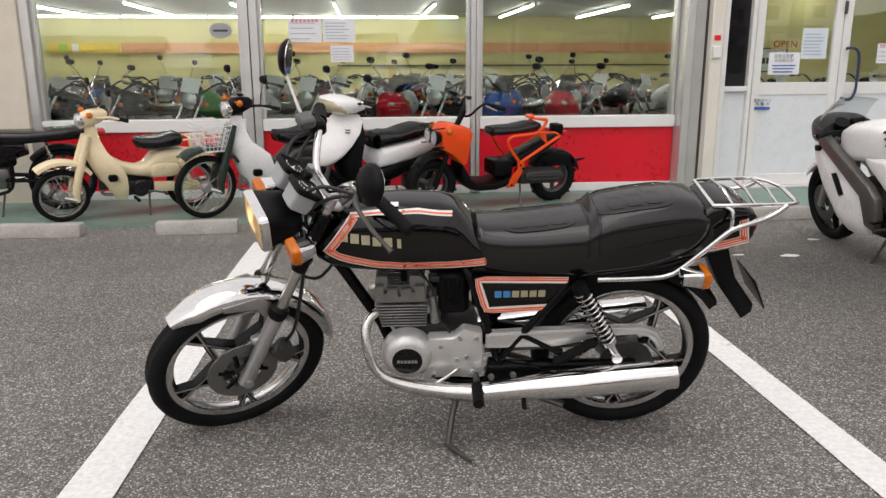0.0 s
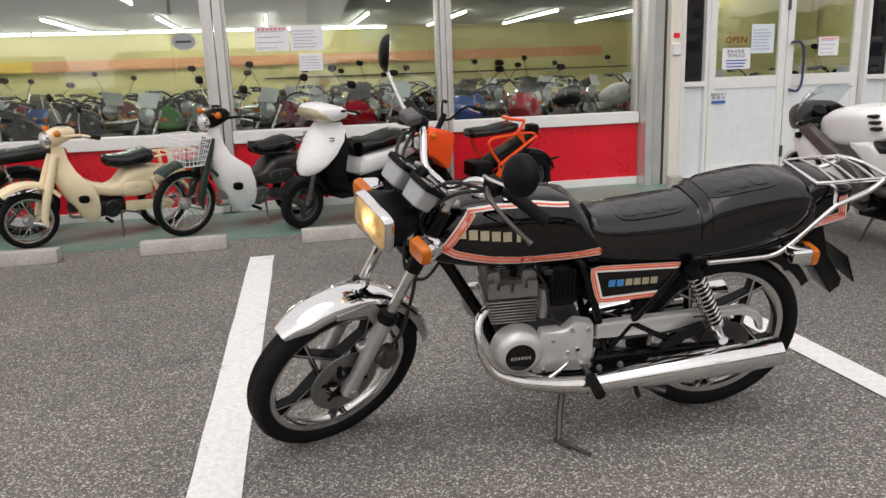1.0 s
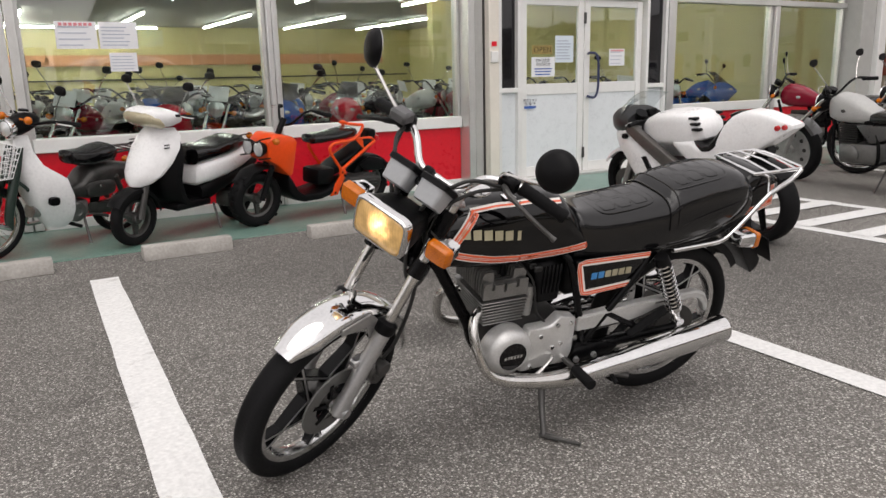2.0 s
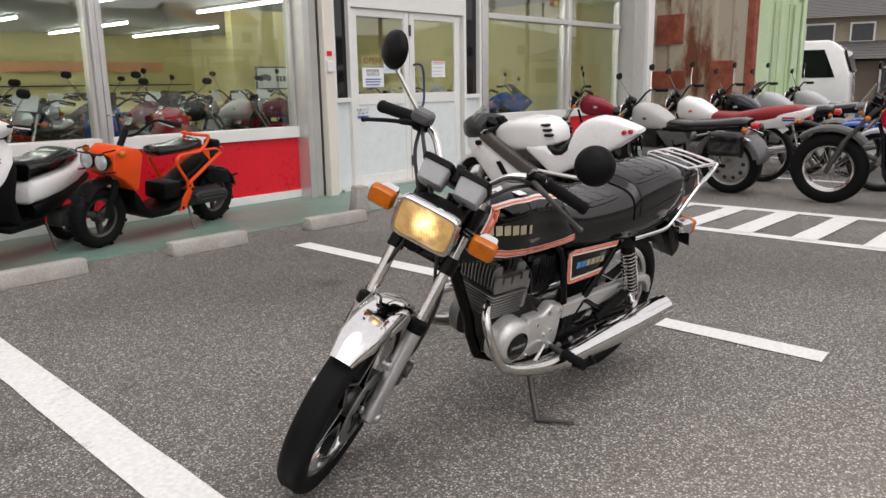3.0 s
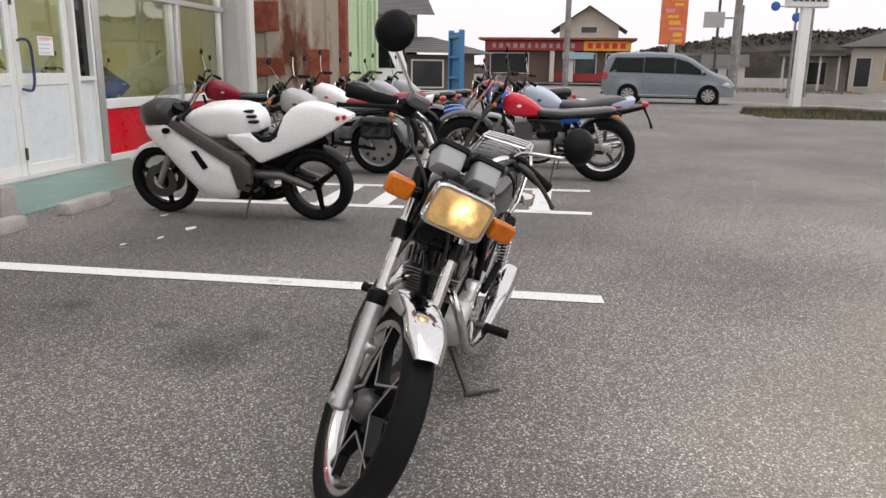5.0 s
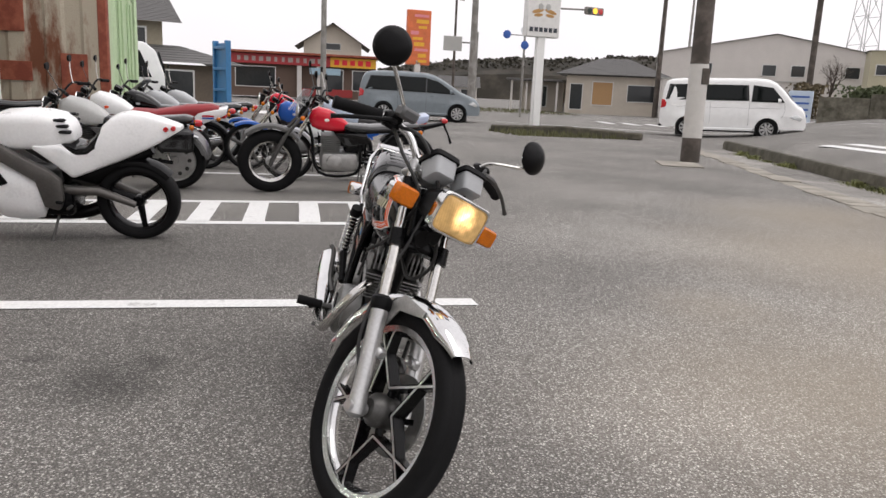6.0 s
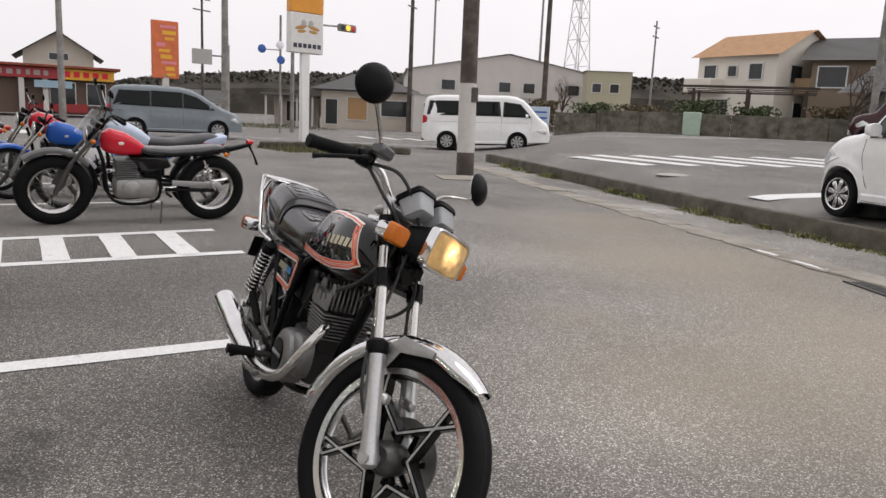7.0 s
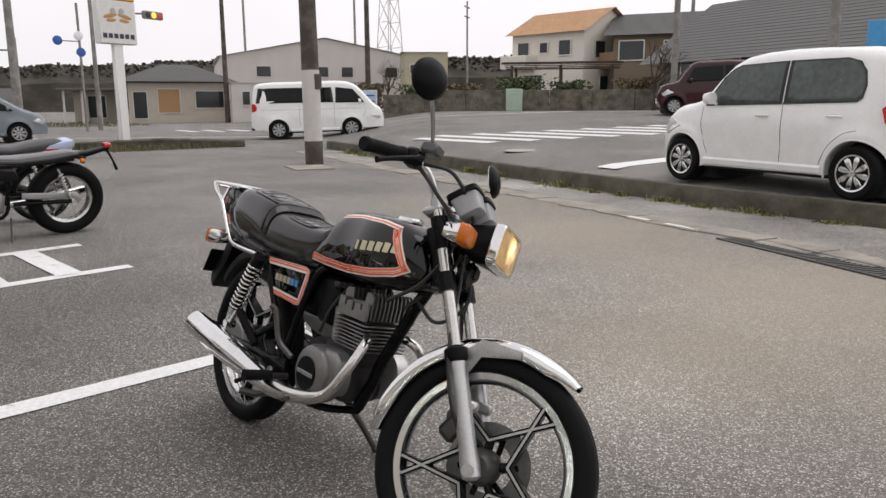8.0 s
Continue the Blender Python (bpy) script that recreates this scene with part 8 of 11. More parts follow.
    if basket:
        x0, z0 = wb - 0.03, hz - 0.32
        bm = bm_new()
        add_tube(bm, [(x0 - 0.12, -0.17, z0 + 0.22), (x0 + 0.12, -0.17, z0 + 0.22), (x0 + 0.12, 0.17, z0 + 0.22), (x0 - 0.12, 0.17, z0 + 0.22)], 0.005, 6, close=True)
        bk = part("basket", bm, BIKE_WHITE, t, "white wire front basket")
        runs = []
        for k in range(5):
            f = k / 5
            hw, hd, zz = 0.12 + 0.05 * f, 0.08 + 0.04 * f, z0 + 0.22 * f
            runs.append([(x0 - hd, -hw, zz), (x0 + hd, -hw, zz), (x0 + hd, hw, zz), (x0 - hd, hw, zz), (x0 - hd, -hw, zz)])
        for k in range(11):
            e = -1 + 2 * k / 10
            runs.append([(x0 - 0.12, e * 0.17, z0 + 0.22), (x0 - 0.08, e * 0.12, z0), (x0 + 0.08, e * 0.12, z0), (x0 + 0.12, e * 0.17, z0 + 0.22)])
        for k in range(6):
            e = -1 + 2 * k / 5
            runs.append([(x0 + e * 0.12, -0.17, z0 + 0.22), (x0 + e * 0.08, -0.12, z0), (x0 + e * 0.08, 0.12, z0), (x0 + e * 0.12, 0.17, z0 + 0.22)])
        for run in runs:
            bm = bm_new()
            add_tube(bm, run, 0.0026, 4)
            part("wire", bm, BIKE_WHITE, bk)
    return t


underbone(heading((-2.28, 6.13), (-1.41, 6.69), 8, 0.01, 0.91), "cream moped with black saddle and tube carrier", CREAM, CREAM, 0.235, CREAM, False, 0.28)
underbone(heading((-1.174, 6.16), (-0.289, 6.803), 8, 0.01, 0.96), "white moped with wire basket and dark green mudguard", BIKE_WHITE, DARK_GREEN, 0.27, DARK_GREEN, True, 0.28, STEEL_DARK)


def scooter(m):
    t = thing("scooter", m, "white scooter with a black seat beside a moped", "scooter", "small bikes along the shop front")
    r, wb = 0.215, 1.22
    fc, rc = (wb, 0, r), (0, 0, r)
    wheel("front_wheel", fc, r, 0.045, t, "three", STEEL_DARK, 0.075)
    wheel("rear_wheel", rc, r, 0.045, t, "three", STEEL_DARK, 0.075)
    bm = bm_new()
    for s in (1, -1):
        add_tube(bm, [(wb, s * 0.07, r), (wb - 0.07, s * 0.06, r + 0.26)], 0.025, 8)
    add_tube(bm, [(wb - 0.07, 0, r + 0.26), (wb - 0.22, 0, 0.86)], 0.03, 10)
    part("fork", bm, STEEL_DARK, t)
    bm = bm_new()
    arc_guard(bm, fc, r + 0.025, 30, 170, 0.07)
    part("front_mudguard", bm, BLACK_PLASTIC, t)
    bm = bm_new()
    shield(bm, [(1.08, 0.92, 0.905, 0.1), (1.12, 0.92, 0.85, 0.16), (1.17, 0.97, 0.76, 0.2), (1.215, 1.05, 0.65, 0.2), (1.245, 1.12, 0.56, 0.17), (1.25, 1.17, 0.5, 0.12), (1.24, 1.2, 0.465, 0.06)], 0.035)
    ap = part("front_apron", bm, BIKE_WHITE, t, "white front apron")
    for s in (1, -1):
        bm = bm_new()
        for k in range(2):
            add_box(bm, (1.05, s * 0.176, 0.79 - 0.022 * k), (0.05, 0.012, 0.008), 0.002)
        part("vent", bm, BLACK_PLASTIC, ap)
    bm = bm_new()
    shield(bm, [(0.96, 0.9, 0.86, 0.1), (1.0, 0.9, 0.7, 0.17), (1.04, 0.94, 0.5, 0.18), (1.0, 0.9, 0.36, 0.19), (0.92, 0.84, 0.29, 0.19)], 0.05)
    add_box(bm, (0.74, 0, 0.275), (0.4, 0.36, 0.06), 0.02, seg=2)
    loft(bm, [(0.62, 0.25, 0.42, 0.15), (0.5, 0.27, 0.46, 0.17), (0.25, 0.36, 0.49, 0.165), (-0.05, 0.45, 0.52, 0.12), (-0.2, 0.5, 0.55, 0.08)], 3, 18)
    part("floorboard", bm, BLACK_PLASTIC, t, "black floorboard and inner panels")
    bm = bm_new()
    loft(bm, [(0.66, 0.42, 0.56, 0.12), (0.63, 0.4, 0.6, 0.15), (0.5, 0.415, 0.62, 0.17), (0.3, 0.45, 0.64, 0.18), (0.1, 0.5, 0.68, 0.17), (-0.08, 0.55, 0.71, 0.13), (-0.22, 0.6, 0.69, 0.08)], 3.4, 26)
    part("rear_body", bm, BIKE_WHITE, t, "white rear body panels")
    bm = bm_new()
    loft(bm, [(0.67, 0.58, 0.69, 0.09), (0.65, 0.57, 0.72, 0.13), (0.55, 0.59, 0.735, 0.15), (0.42, 0.61, 0.725, 0.155), (0.28, 0.62, 0.76, 0.155), (0.15, 0.64, 0.785, 0.145), (0.04, 0.66, 0.775, 0.12), (-0.02, 0.68, 0.74, 0.09)], 3.2, 28)
    part("seat", bm, LEATHERETTE, t, "black vinyl seat")
    bm = bm_new()
    loft(bm, [(1.17, 0.98, 1.03, 0.08), (1.14, 0.935, 1.055, 0.15), (1.06, 0.91, 1.065, 0.18), (0.96, 0.91, 1.055, 0.185), (0.87, 0.93, 1.03, 0.16), (0.82, 0.96, 1.0, 0.11)], 2.8, 28)
    hs = part("headset", bm, BIKE_WHITE, t, "white handlebar cover")
    bm = bm_new()
    loft(bm, [(1.185, 0.975, 1.01, 0.07), (1.165, 0.94, 1.03, 0.14), (1.11, 0.915, 1.02, 0.172), (1.07, 0.905, 0.97, 0.178)], 2.8, 26)
    part("headlight_lens", bm, mat("yellowed_lens", (0.5, 0.45, 0.31), 0.1, 0.3, coat=0.8), hs, "yellowed headlight glass")
    bar_set(t, wb - 0.24, 0.99, 0.32, 0.02, 0.08, True, BLACK_PLASTIC, 0.2)
    bm = bm_new()
    add_box(bm, (0.12, 0.08, 0.24), (0.36, 0.14, 0.14), 0.03, seg=2)
    part("engine", bm, STEEL_DARK, t)
    bm = bm_new()
    loft(bm, [(-0.3, 0.56, 0.64, 0.08), (-0.36, 0.57, 0.63, 0.07), (-0.38, 0.59, 0.61, 0.04)], 3, 14)
    part("tail_lamp", bm, RED_LENS, t, "red tail lamp")
    lamp_pair(t, -0.24, 0.6, 0.16, size=0.026)
    stand_part(t, 0.4, 1)
    return t


scooter(heading((-0.27, 6.11), (0.64, 6.78), 7, 0.01, 0.93))


def zoomer(m):
    t = thing("scooter", m, "orange tube-framed scooter with twin headlights and fat tyres", "scooter", "small bikes along the shop front")
    r, wb = 0.24, 1.28
    fc, rc = (wb, 0, r), (0, 0, r)

    def knobbly(name, c, w):
        wh = wheel(name, c, r, w, t, "three", STEEL_DARK, 0.095)
        bm_ = bm_new()
        for k in range(26):
            a = 2 * math.pi * k / 26
            d, q = V(math.cos(a), 0, math.sin(a)), V(-math.sin(a), 0, math.cos(a))
            for y in ((-0.7, 0.1) if k % 2 else (-0.1, 0.7)):
                add_box(bm_, V(*c) + d * (r - 0.002) + V(0, y * w * 0.75, 0), (0.012, w * 0.55, 0.028), 0.002, Matrix((d, V(0, 1, 0), q)).transposed())
        part("tread", bm_, RUBBER, wh)

    knobbly("front_wheel", fc, 0.066)
    knobbly("rear_wheel", rc, 0.066)
    bm = bm_new()
    for s in (1, -1):
        add_tube(bm, [(wb, s * 0.095, r), (wb - 0.1, s * 0.095, r + 0.27)], 0.026, 8)
    add_tube(bm, [(wb - 0.1, -0.095, r + 0.27), (wb - 0.1, 0.095, r + 0.27)], 0.022, 8)
    add_tube(bm, [(wb - 0.1, 0, r + 0.27), (wb - 0.3, 0, 0.9)], 0.026, 10)
    part("fork", bm, BLACK_PLASTIC, t)
    bm = bm_new()
    add_rings(bm, [[V(x, y, z - 0.02 * (y / 0.1) ** 2) for y in (-0.1, -0.06, 0, 0.06, 0.1)] + [V(x - 0.008, y, z - 0.012 - 0.02 * (y / 0.1) ** 2) for y in (0.1, 0.06, 0, -0.06, -0.1)] for x, z in ((wb + 0.16, 0.41), (wb + 0.08, 0.5), (wb - 0.02, 0.535), (wb - 0.12, 0.53))])
    part("front_mudguard", bm, BLACK_PLASTIC, t, "flat black front mudguard")
    bm = bm_new()
    add_prism(bm, [(1.24, 0.58), (1.235, 0.74), (1.17, 0.795), (0.99, 0.765), (0.94, 0.72), (0.985, 0.44), (1.02, 0.42), (1.14, 0.53)], -0.14, 0.14, 0.022)
    part("front_box", bm, BIKE_ORANGE, t, "orange front body box")
    for s in (1, -1):
        c = (1.3, s * 0.075, 0.675)
        bm = bm_new()
        add_lathe(bm, [(0.0, -0.07), (0.045, -0.06), (0.066, -0.02), (0.068, 0.0)], c, (1, 0, 0), 18)
        hl = part("headlight_shell", bm, BLACK_PLASTIC, t)
        bm = bm_new()
        add_lathe(bm, [(0.066, -0.002), (0.04, 0.012), (0.0, 0.016)], c, (1, 0, 0), 18)
        part("headlight_lens", bm, CLEAR_LENS, hl)
    bm = bm_new()
    for s in (1, -1):
        add_tube(bm, smooth_path([(1.22, s * 0.14, 0.77), (1.32, s * 0.14, 0.76), (1.345, s * 0.13, 0.74)], 4), 0.006, 6)
    add_tube(bm, [(1.345, -0.13, 0.74), (1.345, 0.13, 0.74)], 0.006, 6)
    part("lamp_guard", bm, BLACK_PLASTIC, t)
    for s in (1, -1):
        bm = bm_new()
        add_tube(bm, [(1.22, s * 0.14, 0.6), (1.33, s * 0.13, 0.6)], 0.006, 6)
        part("guard_stub", bm, BLACK_PLASTIC, t)
    lamp_pair(t, 1.2, 0.745, 0.19, size=0.028)
    bm = bm_new()
    loft(bm, [(1.03, 0.3, 0.46, 0.13), (1.0, 0.24, 0.4, 0.16), (0.95, 0.2, 0.31, 0.17), (0.88, 0.18, 0.255, 0.175), (0.7, 0.18, 0.25, 0.175), (0.6, 0.2, 0.27, 0.17), (0.52, 0.24, 0.31, 0.15)], 5, 24)
    add_box(bm, (0.6, 0, 0.37), (0.2, 0.24, 0.15), 0.03, seg=2)
    part("floorboard", bm, BLACK_PLASTIC, t, "black floorboard with battery box")
    for s in (1, -1):
        bm = bm_new()
        add_tube(bm, smooth_path([(0.46, s * 0.15, 0.43), (0.55, s * 0.15, 0.54), (0.595, s * 0.15, 0.62), (0.56, s * 0.15, 0.665), (0.48, s * 0.145, 0.675), (0.29, s * 0.14, 0.695), (0.19, s * 0.13, 0.8), (0.24, s * 0.11, 0.815), (0.3, s * 0.06, 0.82)], 6), 0.014, 8)
        part("frame_tube", bm, BIKE_ORANGE, t, "orange steel frame tube")
        bm = bm_new()
        add_tube(bm, [(0.46, s * 0.15, 0.42), (0.04, s * 0.135, 0.655)], 0.016, 8)
        add_tube(bm, smooth_path([(0.04, s * 0.135, 0.655), (0.1, s * 0.135, 0.69), (0.28, s * 0.14, 0.69)], 4), 0.011, 8)
        part("frame_tube", bm, BIKE_ORANGE, t, "orange steel frame tube")
        bm = bm_new()
        add_prism(bm, [(0.48, 0.44), (0.42, 0.45), (0.4, 0.38), (0.5, 0.2), (0.58, 0.195), (0.56, 0.26), (0.47, 0.37)], s * 0.14, s * 0.158, 0.003)
        gs_ = part("frame_gusset", bm, BIKE_ORANGE, t, "orange pressed frame plate")
        for x, z, q in ((0.45, 0.4, 0.012), (0.42, 0.37, 0.014), (0.53, 0.22, 0.012)):
            bm = bm_new()
            add_lathe(bm, [(0.0, s * 0.002), (q, s * 0.002), (q, 0.0)], (x, s * 0.1585, z), (0, 1, 0), 12)
            part("bolt_hole", bm, BLACK_PLASTIC, gs_)
        bm = bm_new()
        add_prism(bm, [(0.29, 0.69), (0.2, 0.69), (0.165, 0.575)], s * 0.135, s * 0.142, 0.002)
        part("frame_gusset", bm, BIKE_ORANGE, t)
    bm = bm_new()
    add_tube(bm, [(0.3, -0.06, 0.82), (0.3, 0.06, 0.82)], 0.014, 8)
    part("grab_bar", bm, BIKE_ORANGE, t)
    bm = bm_new()
    loft(bm, [(0.74, 0.68, 0.72, 0.06), (0.715, 0.665, 0.745, 0.1), (0.62, 0.67, 0.75, 0.125), (0.48, 0.685, 0.75, 0.135), (0.36, 0.69, 0.775, 0.13), (0.26, 0.7, 0.79, 0.115), (0.215, 0.72, 0.775, 0.08)], 3, 26)
    part("seat", bm, LEATHERETTE, t, "black vinyl saddle")
    bm = bm_new()
    loft(bm, [(0.55, 0.34, 0.43, 0.1), (0.42, 0.38, 0.5, 0.11), (0.28, 0.44, 0.56, 0.11), (0.12, 0.52, 0.64, 0.1), (0.0, 0.6, 0.68, 0.08)], 4, 20)
    part("inner_fender", bm, BLACK_PLASTIC, t, "black inner fender")
    bm = bm_new()
    add_box(bm, (0.22, 0.06, 0.28), (0.42, 0.16, 0.15), 0.04, seg=2)
    add_rings(bm, [oval((x, 0.14, z), 0.04, h, 18, 3) for x, z, h in ((-0.02, 0.275, 0.02), (0.0, 0.275, 0.05), (0.08, 0.275, 0.062), (0.25, 0.28, 0.062), (0.36, 0.285, 0.055), (0.39, 0.285, 0.025))])
    eng_ = part("engine", bm, FIN_DARK, t, "dark engine and swing case")
    for k in range(2):
        bm = bm_new()
        add_tube(bm, [(0.04, 0.183, 0.262 + 0.03 * k), (0.34, 0.183, 0.27 + 0.03 * k)], 0.005, 6)
        part("rib", bm, STEEL_DARK, eng_)
    bm = bm_new()
    arc_guard(bm, rc, r + 0.03, 25, 165, 0.08)
    add_prism(bm, [(0.2, 0.44), (0.05, 0.5), (-0.1, 0.47), (-0.16, 0.36), (0.1, 0.36)], 0.07, 0.1, 0.01)
    add_tube(bm, [(-0.2, 0, 0.37), (-0.36, 0, 0.395)], [0.02, 0.008], 6)
    part("rear_mudguard", bm, BLACK_PLASTIC, t)
    bm = bm_new()
    add_box(bm, (0.0, 0, 0.7), (0.1, 0.12, 0.1), 0.02, seg=2)
    part("tail_box", bm, BLACK_PLASTIC, t)
    bm = bm_new()
    add_box(bm, (-0.06, 0, 0.665), (0.05, 0.14, 0.05), 0.012, seg=2)
    part("tail_lamp", bm, RED_LENS, t, "red tail lamp")
    bar_set(t, wb - 0.32, 0.86, 0.34, 0.12, 0.2, False, BLACK_PLASTIC, 0.25)
    stand_part(t, 0.4, 1)
    return t


zoomer(heading((0.62, 6.27), (1.82, 6.66), 6, 0.01, 0.94))

# stock inside the shop: five kinds, stood in close rows
G = "motorcycles for sale in the shop"
stock = [motorcycle("motorcycle", heading((-6.9, 8.2), (-6.6, 9.5), 6, 0.01), "dark motorcycle for sale inside the shop", {"body": BLACK_PAINT, "group": G, "trim": DULL_CHROME, "mirrors": False, "tag": True, "lamp_mat": CHROME, "wheel": "cast", "face": STEEL_DARK, "rear_mat": BLACK_PLASTIC}),
         motorcycle("motorcycle", heading((-6.2, 8.2), (-5.9, 9.5), 6, 0.01), "green and white motorcycle for sale inside the shop", {"body": BIKE_WHITE, "tank": BIKE_GREEN, "side": BIKE_GREEN, "group": G, "trim": DULL_CHROME, "mz": 0.15, "tag": True, "mirrors": False, "wheel": "cast", "face": STEEL_DARK}),
         motorcycle("motorcycle", heading((-5.5, 8.2), (-5.2, 9.5), 6, 0.01), "maroon motorcycle for sale inside the shop", {"body": BIKE_MAROON, "group": G, "trim": DULL_CHROME, "mz": 0.22, "tag": True, "lamp_mat": CHROME, "case": ALLOY}),
         motorcycle("motorcycle", heading((-4.8, 8.2), (-4.5, 9.5), 6, 0.01), "silver faired motorcycle for sale inside the shop", {"body": BIKE_SILVER, "group": G, "trim": DULL_CHROME, "mirrors": False, "tank": BLACK_PAINT, "wheel": "cast", "face": STEEL_DARK, "screen": SMOKE}),
         motorcycle("motorcycle", heading((-4.1, 8.2), (-3.8, 9.5), 6, 0.01), "red and white motorcycle for sale inside the shop", {"body": BIKE_RED, "group": G, "trim": DULL_CHROME, "mirrors": False, "tank": BIKE_WHITE, "side": BIKE_WHITE}),
         motorcycle("motorcycle", heading((9.0, 8.4), (8.6, 9.7), 6, 0.01), "blue motorcycle for sale inside the shop", {"body": BIKE_BLUE, "group": G, "trim": DULL_CHROME, "mz": 0.15, "cowl": BIKE_BLUE, "screen": SMOKE, "wheel": "cast", "face": STEEL_DARK})]
stock.append(motorcycle("motorcycle", heading((-7.6, 8.2), (-7.3, 9.5), 6, 0.01), "red and white faired motorcycle for sale inside the shop", {"body": BIKE_RED, "group": G, "trim": DULL_CHROME, "mz": 0.15, "cowl": BIKE_RED, "tank": BIKE_WHITE, "side": BIKE_RED, "wheel": "cast", "face": STEEL_DARK, "screen": SMOKE}))
rng = random.Random(11)
order = [2, 0, 3, 1, 4, 2, 6, 0, 5, 6, 2, 3, 2, 0, 4, 3, 0, 5, 0, 3, 2, 0, 4, 2, 0, 3, 2, 0, 4]
k = 0
for row, y in enumerate((8.55, 10.1, 11.7)):
    x = -3.4 if row == 0 else -7.0
    while x < 7.6:
        if not (row == 0 and 3.4 < x < 6.2) and not (x > 6.3 and row == 2):
            a = (-118 if row != 1 else -62) + rng.uniform(-8, 8)
            src = stock[order[k % len(order)]]
            rr = pose(x, y + rng.uniform(-0.1, 0.1) + 0.5, 0.01, 0, 0, a)
            copy_thing(src, rr @ pose(0, 0, 0, -6, 0, 0))
            k += 1
        x += 0.62 + rng.uniform(0, 0.12)


# ---- vehicles on the road ----
CAR_WHITE = paint("car_white", (0.84, 0.84, 0.83), 0.14, 0.6)
CAR_GREY = paint("car_grey_blue", (0.2, 0.23, 0.25), 0.25)
CAR_MAROON = paint("car_maroon", (0.035, 0.006, 0.008), 0.2)
CAR_GLASS = mat("car_glass", (0.006, 0.008, 0.008), 0.04, var=0.3, scale=1.5, spec=0.2)
# lighter base colour carries the grey-green reflection of the hatchback's side windows
CAR_GLASS_REFLECTION = mat("car_glass_reflection_tint", (0.06, 0.075, 0.07), 0.03, var=0.5, scale=1.6, spec=0.5)
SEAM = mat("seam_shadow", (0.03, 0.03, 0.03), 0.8)


